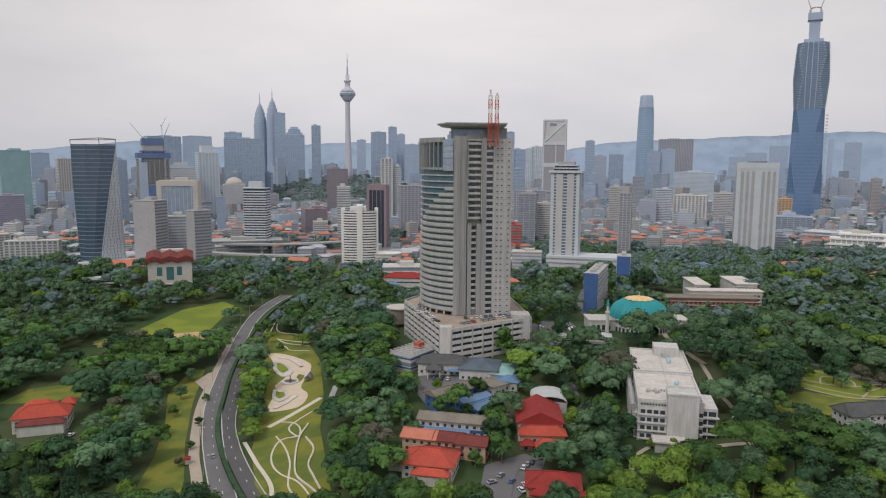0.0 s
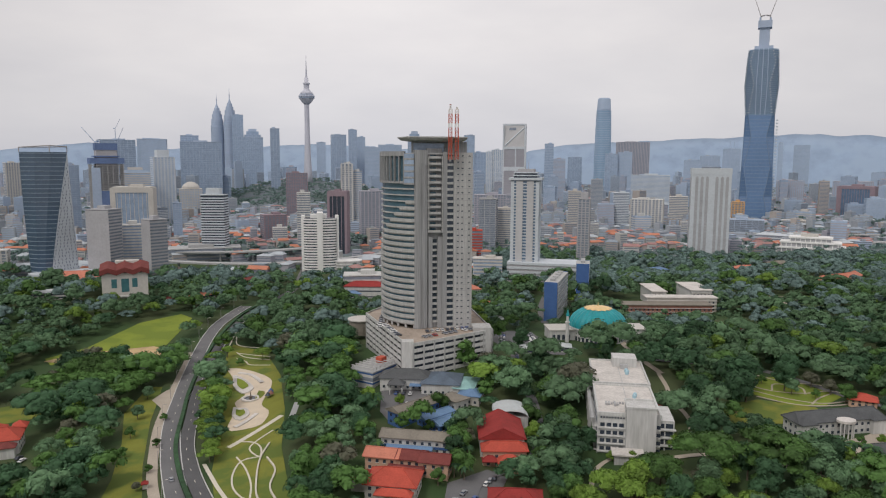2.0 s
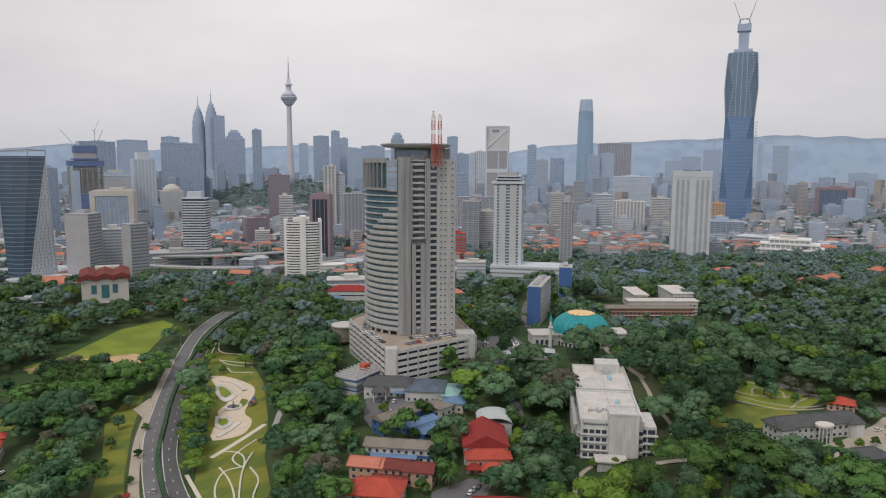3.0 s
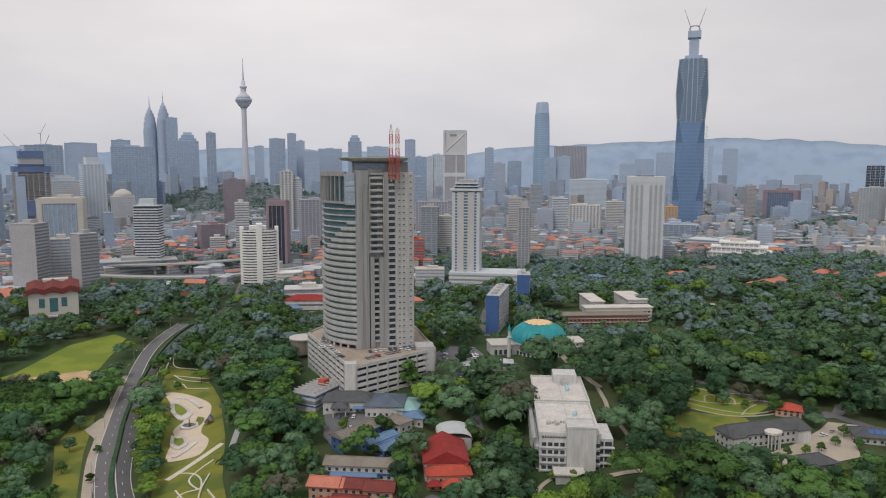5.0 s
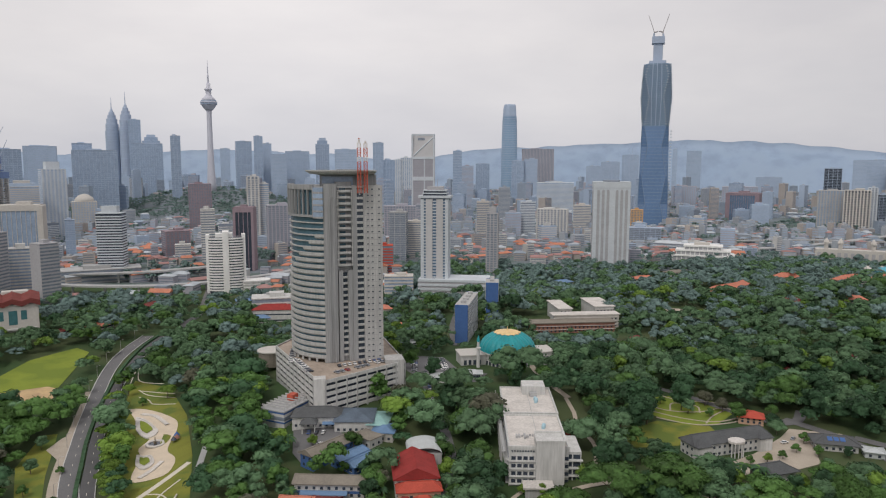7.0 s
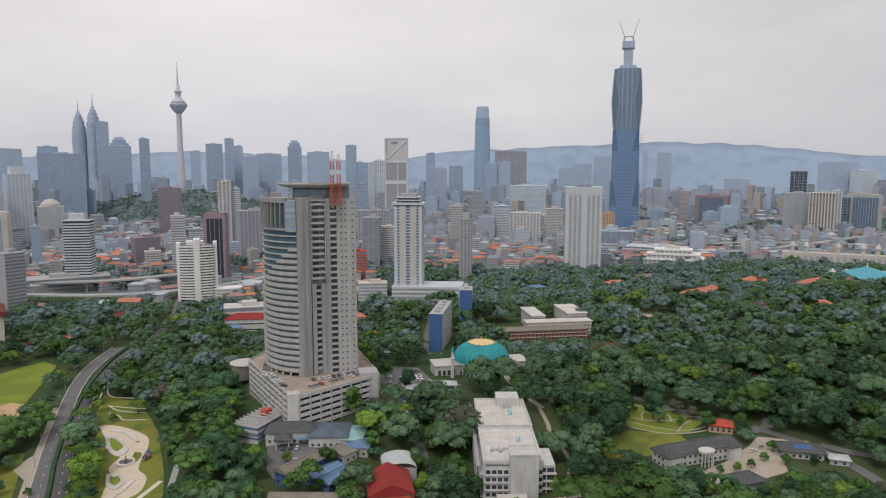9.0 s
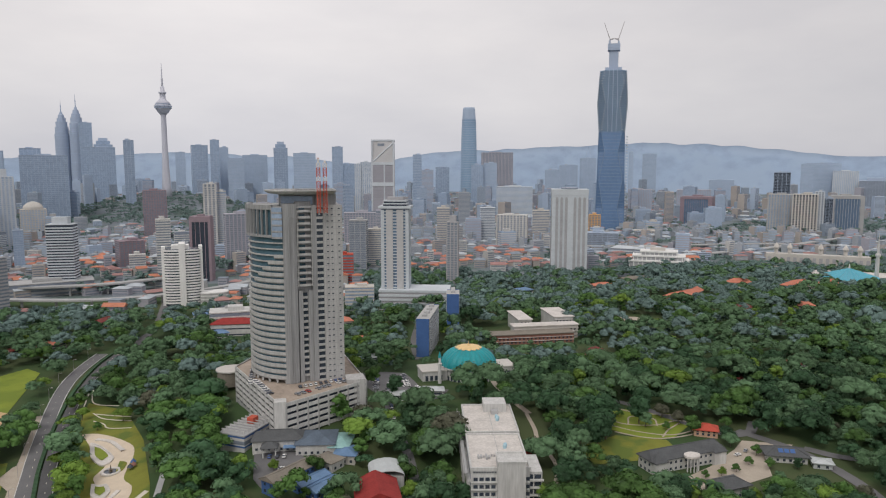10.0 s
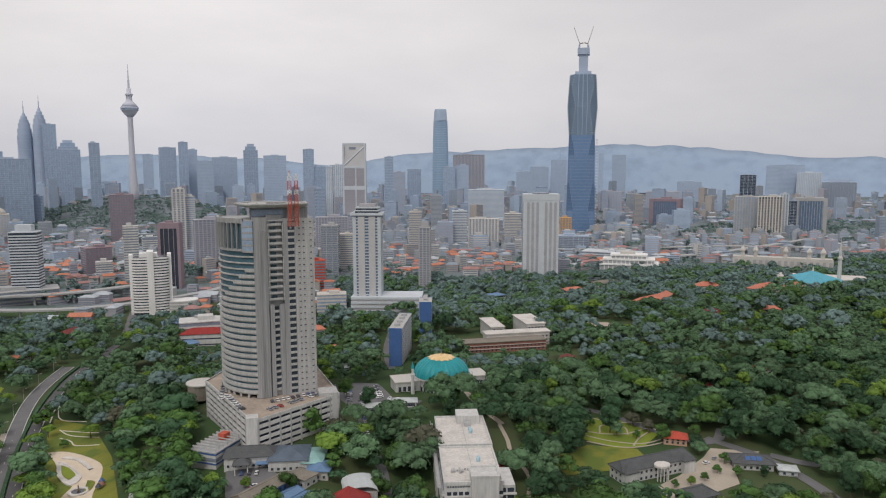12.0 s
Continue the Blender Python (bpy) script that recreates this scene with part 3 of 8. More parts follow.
block("tower_block", -89, 1347, 20, 15, 120, 4, "bands", WHITE, GLASS_BLUE, "white and blue striped tower", "tower block", floor_h=3.6, crown=0)
block("tower_block", -52, 1196, 43, 26, 89, 10, "grid", HAZED_ROSE, GLASS_GREY, "dusty beige office block with many windows", "tower block", floor_h=3.4, crown=0)
block("tower_block", 137, 1133, 27, 21, 80, -17, "glass", CONCRETE, GLASS_GREY, "grey glass office block", "tower block", floor_h=3.6, crown=0)
block("tower_block", 168, 1159, 24, 18, 63, -8, "bands", CREAM, GLASS_GREY, "cream mid-rise block", "tower block", floor_h=3.6, crown=0)
block("tower_block", 174, 1412, 63, 25, 73, -7, "grid", HAZED_ROSE, GLASS_GREY, "brown-grey slab block", "tower block", floor_h=3.6, crown=0)
block("tower_block", 243, 936, 15, 10, 100, -25, "grid", TAUPE, GLASS_GREY, "slim grey-brown tower", "tower block", floor_h=3.3, crown=2)
block("tower_block", 345, 1409, 25, 18, 81, -14, "bands", CREAM, GLASS_GREY, "cream residential block", "tower block", floor_h=3.6, crown=0)
block("tower_block", 473, 1512, 33, 25, 73, -17, "bands", PALE_WHITE, GLASS_GREY, "white mid-rise block", "tower block", floor_h=3.6, crown=0)
block("tower_block", 474, 1348, 59, 29, 68, -27, "fins", WHITE, GLASS_GREY, "white mid-rise with brown windows", "tower block", floor_h=3.6, crown=0)
block("tower_block", 601, 1513, 38, 28, 65, -22, "bands", CREAM, GLASS_GREY, "cream mid-rise block", "tower block", floor_h=3.6, crown=0)
block("tower_block", 708, 1458, 25, 19, 57, -26, "grid", OCHRE, GLASS_GREY, "ochre mid-rise block", "tower block", floor_h=3.6, crown=0)
block("civic_building", 654, 1149, 105, 47, 18, -42, "bands", PALE_WHITE, GLASS_GREY, "low white civic complex with terraces", "civic building", floor_h=4.5, crown=0)
block("tower_block", 1145, 1725, 73, 51, 82, -42, "frame", RED_BROWN, GLASS_NAVY, "dark glass office block with brown frame", "tower block", floor_h=3.6, crown=0)
block("tower_block", 871, 1515, 57, 34, 13, -30, "grid", CREAM, GLASS_GREY, "cream low-rise block", "tower block", floor_h=3.6, crown=0)
block("tower_block", 658, 1317, 62, 37, 31, -27, "glass", HAZED_SLATE, GLASS_GREY, "dark low glass block", "tower block", floor_h=3.6, crown=0)
block("tower_block", 102, 1009, 23, 19, 41, -6, "bands", ORANGE_TILE, GLASS_GREY, "low market hall with orange roof", "tower block", floor_h=4, crown=0)
block("tower_block", 98, 810, 33, 20, 27, -7, "bands", CREAM, GLASS_BLUE, "low office block with cream roof", "tower block", floor_h=4, crown=0)
block("tower_block", -41, 733, 42, 25, 21, 3, "bands", WHITE, GLASS_GREY, "low white block with a red tiled roof", "tower block", floor_h=4, crown=0)
block("tower_block", 1445, 1764, 44, 35, 147, -39, "glass", HAZED_BLUE, GLASS_DARK, "slim dark tower with brown cap", "tower block", floor_h=3.6, crown=0)
block("tower_block", 1249, 1520, 63, 51, 95, -39, "fins", CONCRETE, GLASS_BLUE, "grey ribbed tower on a podium", "tower block", floor_h=3.6, crown=0)
block("tower_block", 1253, 1446, 53, 42, 98, -41, "fins", CREAM, GLASS_DARK, "cream arched office tower", "tower block", floor_h=3.6, crown=0)
block("tower_block", 1284, 1435, 19, 15, 104, -42, "fins", PALE_WHITE, GLASS_GREY, "slim white stair tower", "tower block", floor_h=3.6, crown=0)
block("tower_block", 1300, 1426, 22, 17, 89, -42, "glass", HAZED_SLATE, GLASS_DARK, "dark glass office wing", "tower block", floor_h=3.6, crown=0)
block("tower_block", 1382, 1458, 65, 39, 93, -33, "frame", CONCRETE, GLASS_NAVY, "dark teal glass block with white edge", "tower block", floor_h=3.6, crown=0)
block("tower_block", 2004, 2312, 43, 32, 173, -41, "bands", HAZED_BLUE, GLASS_HAZED, "pale tower far off", "tower block", floor_h=3.6, crown=0)
block("tower_block", 2194, 2431, 111, 83, 175, -42, "bands", HAZED_BLUE, GLASS_HAZED, "grey towers far off", "tower block", floor_h=3.6, crown=0)
block("tower_block", 2193, 2323, 86, 65, 144, -43, "fins", PALE_WHITE, GLASS_HAZED, "pale ribbed tower", "tower block", floor_h=3.6, crown=0)
block("tower_block", 2250, 2229, 117, 82, 121, -45, "glass", HAZED_SLATE, GLASS_GREY, "grey-blue block with small cap", "tower block", floor_h=4, crown=2)
block("tower_block", 1302, 2318, 82, 41, 80, -29, "grid", HAZED_ROSE, GLASS_HAZED, "dusty beige housing block", "tower block", floor_h=3.6, crown=0)
block("tower_block", 1456, 2219, 113, 45, 81, -33, "grid", HAZED_ROSE, GLASS_HAZED, "row of beige housing slabs", "tower block", floor_h=3.6, crown=0)
block("tower_block", 1849, 2620, 99, 49, 106, -35, "bands", HAZED_BLUE, GLASS_HAZED, "pale mid-rise far off", "tower block", floor_h=3.6, crown=0)

def netted_tower():
    x, y = -532, 1304
    root = thing("unfinished_netted_tower", pose(x, y, 0, 0, 0, 30), "unfinished tower with open floors and blue safety netting", "tower block")
    part("core", boxes((-17, 17, -14, 14, 0, 158)), TAUPE, root)
    slab = to_mesh(boxes((-27, 27, -19, 19, 0, 0.9)), "floor_slab")
    for k in range(32):
        link("floor_slab", slab, CONCRETE, root, pose(0, 0, 4 + k * 4.0))
    post = to_mesh(boxes((-0.6, 0.6, -0.6, 0.6, 0, 131)), "column")
    for i in range(7):
        for yy in (-18, 18):
            link("column", post, CONCRETE, root, pose(-26 + i * 8.66, yy, 0))
    for i in range(1, 4):
        for xx in (-26, 26):
            link("column", post, CONCRETE, root, pose(xx, -18 + i * 9, 0))
    part("glazed_lower_front", boxes((-26.4, -12, -19.3, -18.6, 0, 125)), HAZED_BLUE, root)
    for bx in ((-28, 28, -20, 20, 132, 142), (-18, 18, -15, 15, 156, 168), (-12, 12, -20, -19.2, 58, 84), (-21, 21, -17, 17, 143.5, 146)):
        part("safety_net", boxes(bx), NET_BLUE, root, "blue safety netting")


netted_tower()


def roof_crane(x, y, z, lean):
    root = thing("tower_crane", pose(x, y, z), "slim tower crane on an unfinished tower", "crane", "roof cranes")
    bm = bmesh.new()
    tube(bm, (0, 0, -12), (0, 0, 18), 0.9, k=4)
    part("mast", bm, HAZED_SLATE, root)
    bm = bmesh.new()
    tube(bm, (0, 0, 18), (lean, 0, 44), 0.7, 0.4, k=4)
    part("jib", bm, HAZED_SLATE, root)
    bm = bmesh.new()
    tube(bm, (0, 0, 18), (-lean * 0.35, 0, 20), 1.0, k=4)
    part("counter_jib", bm, HAZED_SLATE, root)


roof_crane(-546, 1296, 152, -22)
roof_crane(-514, 1312, 152, 12)
roof_crane(-762, 1936, 202, 14)
roof_crane(1420, 3024, 210, 14)
roof_crane(1440, 3030, 210, -12)


def infill(count, seed):
    """Plainer mid-rise and high-rise blocks that fill the town between the landmark towers."""
    rnd = random.Random(seed)
    words = ("pale", "plain", "slim", "broad", "banded", "blue-grey")
    for _ in range(count):
        dist = rnd.uniform(1350, 3300)
        a = radians(rnd.uniform(-36, 36))
        x, y = dist * math.sin(a), dist * math.cos(a)
        if abs(x + 333) < 60 and y < 2500 or (x - 842) ** 2 + (y - 1650) ** 2 < 120 ** 2 or (780 < x < 1300 and y < 1500):
            continue
        hh = rnd.uniform(28, 62) if dist < 2000 else rnd.uniform(40, 115)
        w, d = rnd.uniform(20, 44), rnd.uniform(16, 26)
        # Past 1900 m the palette turns bluer, haze put into wall and glass.
        wall = rnd.choice((HAZED_ROSE, HAZED_BLUE, HAZED_BLUE, HAZED_SLATE, HAZED_SLATE) if dist > 1900 else (WHITE, CREAM, HAZED_ROSE, PALE_WHITE, CONCRETE))
        glass = rnd.choice((GLASS_HAZED, GLASS_BLUE) if dist > 1900 else (GLASS_GREY, GLASS_HAZED))
        root = thing("mid_rise_block", pose(x, y, h(x, y) - 1, 0, 0, -math.degrees(a) + rnd.uniform(-28, 28)), f"{rnd.choice(words)} town block with light walls", "town block", "blocks of the town")
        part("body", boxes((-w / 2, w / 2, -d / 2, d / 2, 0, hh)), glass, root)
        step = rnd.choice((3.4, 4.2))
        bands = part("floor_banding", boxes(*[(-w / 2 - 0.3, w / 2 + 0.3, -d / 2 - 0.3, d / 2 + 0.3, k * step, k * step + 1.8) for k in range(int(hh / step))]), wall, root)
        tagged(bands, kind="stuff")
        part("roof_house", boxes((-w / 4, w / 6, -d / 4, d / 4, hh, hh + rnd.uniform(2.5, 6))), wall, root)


infill(150, 8)

# ---- the main tower on its car-park podium ----
TOWER_GLASS = mat("tower_window_glass", (0.075, 0.135, 0.175), 0.12, 0.25, 0.15, 0.5, bump=0, spec=0.5)


def main_tower():
    ox, oy, oz = 20.0, 430.0, 39.6
    root = thing("office_tower", pose(ox, oy, oz), "grey concrete office tower with a curved banded front and roof canopy", "office tower")

    def loc(x, y):
        return (x - ox, y - oy)

    cx, cy, R = 19.0, 444.0, 33.2
    a0, a1 = radians(-201), radians(-111.2)

    def arc(r, f0=0.0, f1=1.0, k=22):
        return [(cx - ox + r * math.cos(a0 + (a1 - a0) * (f0 + (f1 - f0) * i / k)), cy - oy + r * math.sin(a0 + (a1 - a0) * (f0 + (f1 - f0) * i / k))) for i in range(k + 1)]

    fh, n = 3.6, 29
    top = n * fh
    outline = arc(R - 0.9) + [loc(41, 418), loc(41, 455)]
    front = [loc(7, 413), loc(41, 418)]
    u = (Vector(front[1]) - Vector(front[0])).normalized()
    nrm = Vector((u.y, -u.x))
    base = Vector(front[0])

    def at(s, o):
        p = base + u * s + nrm * o
        return (p.x, p.y)

    # glazed core, curved side
    core = arc(R - 1.3) + [at(0.5, -3.2), at(34, -3.2), loc(40.5, 455)]
    part("glazed_core", prism(core, 2.5, top - 1), TOWER_GLASS, root, "dark blue-grey window glass")
    # bands of the curved front
    full = None
    for k in range(1, 23):
        f0 = max(0.0, (k - 10.5) / 12.0)
        z = k * fh - 0.3
        def band(f0, t, deep):
            return loft([[(px_, py_, -t / 2) for px_, py_ in arc(R - 0.5, f0, 1.0) + arc(R - deep, f0, 1.0)[::-1]], [(px_, py_, 0.1 - t / 4) for px_, py_ in arc(R, f0, 1.0) + arc(R - deep, f0, 1.0)[::-1]], [(px_, py_, t / 2) for px_, py_ in arc(R, f0, 1.0) + arc(R - deep, f0, 1.0)[::-1]]])
        if f0 == 0:
            full = full or to_mesh(band(0.0, 2.4, 1.6), "floor_band")
            link("floor_band", full, TOWER_PALE, root, pose(0, 0, z))
        elif f0 < 0.95:
            part("floor_band", band(f0, 2.4, 1.6), TOWER_PALE, root, m=pose(0, 0, z))
    thin = to_mesh(prism(arc(R - 0.35) + arc(R - 1.6)[::-1], -0.35, 0.35), "floor_edge")
    for k in range(11, 25):
        link("floor_edge", thin, TOWER_PALE, root, pose(0, 0, k * fh + 0.4))
    # crown colonnade over the curved front
    part("crown_beam", prism(arc(R + 0.3, 0, 0.86) + arc(R - 1.5, 0, 0.86)[::-1], top - 2.0, top + 0.8), TOWER_WALL, root)
    part("crown_sill", prism(arc(R + 0.3, 0, 0.86) + arc(R - 1.5, 0, 0.86)[::-1], 24 * fh, 24 * fh + 1.3), TOWER_WALL, root)
    fin = to_mesh(boxes((-0.9, 0.5, -0.28, 0.28, 24 * fh, top)), "crown_fin")
    for i in range(13):
        a = a0 + (a1 - a0) * 0.86 * i / 12
        link("crown_fin", fin, TOWER_WALL, root, Matrix.Translation((cx - ox + R * math.cos(a), cy - oy + R * math.sin(a), 0)) @ Matrix.Rotation(a, 4, "Z"))
    for k in range(24, 29):
        part("bay_window", prism([p for p in arc(R + 0.5, 0.86, 0.985, 4)] + arc(R - 2, 0.86, 0.985, 4)[::-1], k * fh + 0.5, k * fh + 2.9), GLASS_BLUE, root)
        part("bay_sill", prism([p for p in arc(R + 0.6, 0.86, 0.99, 4)] + arc(R - 2, 0.86, 0.99, 4)[::-1], k * fh - 0.6, k * fh + 0.5), TOWER_WALL, root)
    # pillars under the curved front
    leg = to_mesh(boxes((-0.6, 0.6, -0.6, 0.6, 0, 2.8)), "pillar")
    for i in range(9):
        a = a0 + (a1 - a0) * (0.06 + 0.92 * i / 8)
        link("pillar", leg, TOWER_PALE, root, pose(cx - ox + (R - 1) * math.cos(a), cy - oy + (R - 1) * math.sin(a), 0))

    # straight front: piers and walls
    def wall(name, s0, s1, o0, o1, z0, z1, material=TOWER_WALL, label=""):
        return part(name, prism([at(s0, o1), at(s1, o1), at(s1, o0), at(s0, o0)], z0, z1), material, root, label)

    wall("prow_wall", -0.4, 7.2, -6, 0.0, 0, top + 1.5)
    for s in (2.4, 5.0):
        wall("wall_fin", s, s + 0.8, 0.0, 0.7, 0, top - 6)
    wall("recess_wall", 7.2, 16.3, -6, -2.4, 0, top + 2.5)
    wall("lower_pier", 8.0, 10.4, -2.4, -0.4, 0, 55)
    wall("lower_pier", 13.6, 16.3, -2.4, -0.4, 0, 55)
    wall("middle_pier", 16.3, 18.9, -6, 0.35, 0, top + 0.5)
    wall("window_recess", 18.9, 23.2, -6, -0.7, 0, top - 2)
    wall("right_wall", 23.2, 34.4, -8, 0.0, 0, top + 0.2, TOWER_PALE)
    part("side_wall", prism([at(30, -8), at(34.4, -8), loc(41, 455), loc(30, 455)], 0, top), TOWER_PALE, root)
    part("back_wall", prism([loc(-10, 452), loc(41, 452), loc(41, 456), loc(-10, 456)], 0, top), TOWER_WALL, root)
    part("roof_deck", prism(outline, top - 1.0, top - 0.2), CONCRETE, root)

    win = to_mesh(prism([at(19.3, -0.68), at(22.8, -0.68), at(22.8, -0.45), at(19.3, -0.45)], 0, 2.1), "window")
    low = to_mesh(prism([at(10.7, -2.38), at(13.3, -2.38), at(13.3, -2.1), at(10.7, -2.1)], 0, 2.1), "window")
    sill = to_mesh(prism([at(19.0, -0.7), at(23.1, -0.7), at(23.1, 0.1), at(19.0, 0.1)], -0.6, 0.7), "window_sill")
    lsill = to_mesh(prism([at(10.4, -2.4), at(13.6, -2.4), at(13.6, -1.4), at(10.4, -1.4)], -0.6, 0.7), "window_sill")
    balc = to_mesh(prism([at(7.4, -2.4), at(16.1, -2.4), at(16.1, 0.9), at(7.4, 0.9)], 0, 0.35), "balcony_slab")
    rail = to_mesh(prism([at(8.2, 0.7), at(15.2, 0.7), at(15.2, 0.95), at(8.2, 0.95)], 0.35, 1.5), "balcony_rail")
    gap = to_mesh(prism([at(9.2, -2.38), at(12.6, -2.38), at(12.6, -2.2), at(9.2, -2.2)], 0.9, 2.5), "balcony_window")
    for k in range(29):
        z = k * fh
        if k < 28:
            link("window", win, GLASS_DARK, root, pose(0, 0, z + 1.0))
            link("window_sill", sill, TOWER_PALE, root, pose(0, 0, z + 0.2))
        if 1 <= k < 15:
            link("window", low, GLASS_DARK, root, pose(0, 0, z + 1.0))
            link("window_sill", lsill, TOWER_PALE, root, pose(0, 0, z + 0.2))
        if k >= 16:
            b = link("balcony_slab", balc, TOWER_WALL, root, pose(0, 0, z))
            link("balcony_rail", rail, TOWER_PALE, b)
            link("balcony_window", gap, TOWER_GLASS, root, pose(0, 0, z))
    for s in (7.5, 15.7):
        wall("balcony_post", s, s + 0.45, 0.55, 0.95, 16 * fh, 28.4 * fh, TOWER_PALE)
    joint = to_mesh(prism([at(23.25, 0.0), at(34.35, 0.0), at(34.35, 0.06), at(23.25, 0.06)], 0, 0.16), "wall_joint")
    for k in range(1, 29):
        link("wall_joint", joint, TOWER_WALL, root, pose(0, 0, k * fh + 0.7))
    slot = to_mesh(prism([at(0, -0.2), at(1.15, -0.2), at(1.15, 0.1), at(0, 0.1)], 0, 0.6), "slot_window")
    for k in range(29):
        for s in (25.0, 27.6, 31.8):
            p = u * s
            link("slot_window", slot, GLASS_DARK, root, pose(p.x, p.y, k * fh + 1.5))
    # roof: drum, plant room and canopy
    part("plant_room", prism([loc(5, 421), loc(38, 423), loc(38, 446), loc(5, 446)], top - 0.2, top + 6.5), TOWER_WALL, root)
    part("plant_room_glass", prism([loc(6, 420), loc(24, 421), loc(24, 424), loc(6, 424)], top + 0.5, top + 5.5), GLASS_BLUE, root)
    can = [loc(-3.5, 428), loc(2.5, 409.5), loc(37.5, 413.5), loc(38.5, 440), loc(4, 447)]
    mid = [loc(-1, 428), loc(4.5, 411), loc(36.5, 415), loc(37, 439), loc(6, 445)]
    inn = [loc(5, 427), loc(10, 416.5), loc(34, 418.5), loc(34, 437), loc(9, 440)]
    part("roof_canopy", loft([[(x, y, top + 6.4) for x, y in inn], [(x, y, top + 7.1) for x, y in mid], [(x, y, top + 8.6) for x, y in can], [(x, y, top + 9.2) for x, y in can], [(x, y, top + 9.2) for x, y in mid], [(x, y, top + 8.6) for x, y in mid], [(x, y, top + 8.6) for x, y in inn]]), TOWER_PALE, root, "wide pale roof canopy with a curved underside")
    for i in range(7):
        part("canopy_rib", boxes((-16 + i * 5.2, -15.6 + i * 5.2, -18, 14, top + 8.6, top + 8.95)), TOWER_WALL, root)
    part("canopy_vent", boxes((-5, 6, -8, 2, top + 8.6, top + 9.6)), TOWER_WALL, root)
    for x, y, z1 in ((27.2, 411.5, 171.5 - oz), (31.0, 412.5, 170.0 - oz)):
        lx, ly = loc(x, y)
        z = top - 4.0
        i = 0
        mast = part("lattice_mast", boxes((lx - 0.5, lx + 0.5, ly - 0.5, ly + 0.5, z - 1, z)), TOWER_WALL, root)
        while z < z1:
            hgt = min(2.6, z1 - z)
            w = 0.95 if z < top + 24 else 0.35
            bm = bmesh.new()
            for sx, sy in ((-1, -1), (1, -1), (1, 1), (-1, 1)):
                tube(bm, (lx + sx * w, ly + sy * w, z), (lx + sx * w, ly + sy * w, z + hgt), 0.17, k=4)
            for q in range(4):
                c = [(-w, -w), (w, -w), (w, w), (-w, w)]
                p0, p1 = c[q], c[(q + 1) % 4]
                tube(bm, (lx + p0[0], ly + p0[1], z), (lx + p1[0], ly + p1[1], z + hgt), 0.12, k=4)
                tube(bm, (lx + p0[0], ly + p0[1], z + hgt), (lx + p1[0], ly + p1[1], z + hgt), 0.12, k=4)
            part("mast_section", bm, RED_STEEL if (i // 2) % 2 == 0 or z < top + 12 else WHITE_STEEL, mast)
            z += hgt
            i += 1


main_tower()


def podium():
    pts = [(-24.6, 457), (1.0, 378.5), (5.5, 377.0), (53, 409), (46, 470), (-12, 482)]
    cx, cy = 15.0, 430.0
    z0, z1 = 14.0, 39.4
    root = thing("car_park_podium", pose(cx, cy, 0), "white multi-storey car park podium with open decks", "car park")
    loc = [(x - cx, y - cy) for x, y in pts]

    def grown(o):
        out = []
        k = len(loc)
        for i in range(k):
            a, b, c = Vector(loc[i - 1]), Vector(loc[i]), Vector(loc[(i + 1) % k])
            n1, n2 = (b - a).normalized(), (c - b).normalized()
            n1, n2 = Vector((n1.y, -n1.x)), Vector((n2.y, -n2.x))
            m = (n1 + n2).normalized()
            out.append(tuple(b + m * (o / max(0.4, m.dot(n1)))))
        return out

    # Solid dark core puts the shade of the open decks into its colour.
    part("parking_core", prism(grown(-1.8), z0, z1 - 1), GLASS_DARK, root, "solid core coloured dark for the shade inside parking floors")
    part("deck", prism(grown(-0.3), z1 - 0.9, z1), EARTH_DECK, root, "sandy brown parking deck")
    inner, outer = grown(-0.5), grown(0.0)
    for f in range(7):
        z = z1 + 0.9 - f * 3.5
        bm = loft([[(x, y, z - 2.0) for x, y in inner], [(x, y, z - 2.0) for x, y in outer], [(x, y, z) for x, y in outer], [(x, y, z) for x, y in inner]], cap=False)
        part("parapet_band", bm, WHITE if f < 6 else CONCRETE, root)
    k = len(loc)
    for i in (0, 2):
        a, b = Vector(outer[i]), Vector(outer[i + 1])
        n = int((b - a).length / 7)
        t = (b - a).normalized()
        nn = Vector((t.y, -t.x))
        for j in range(n + 1):
            p = a + (b - a) * j / n
            part("column", prism([tuple(p - t * 0.4 - nn * 0.6), tuple(p - t * 0.4 + nn * 0.15), tuple(p + t * 0.4 + nn * 0.15), tuple(p + t * 0.4 - nn * 0.6)], z0, z1 + 0.4), TOWER_PALE, root)
    # corner stair shaft, ramp house and the lower wing
    part("stair_shaft", boxes((-16, -9.5, -52.5, -46, z0, z1 + 1.5)), WHITE, root)
    part("ramp_house", boxes((26, 37, -24, -12, z0, z1 + 2.2)), TOWER_PALE, root)


EARTH_DECK = mat("sandy_concrete_deck", (0.36, 0.30, 0.25), 0.9, 0.25, 0.12, 0.8)
podium()


# ---- landmark towers ----
def lathe(profile, k=24):
    return loft([ring(r, z, k) for r, z in profile])


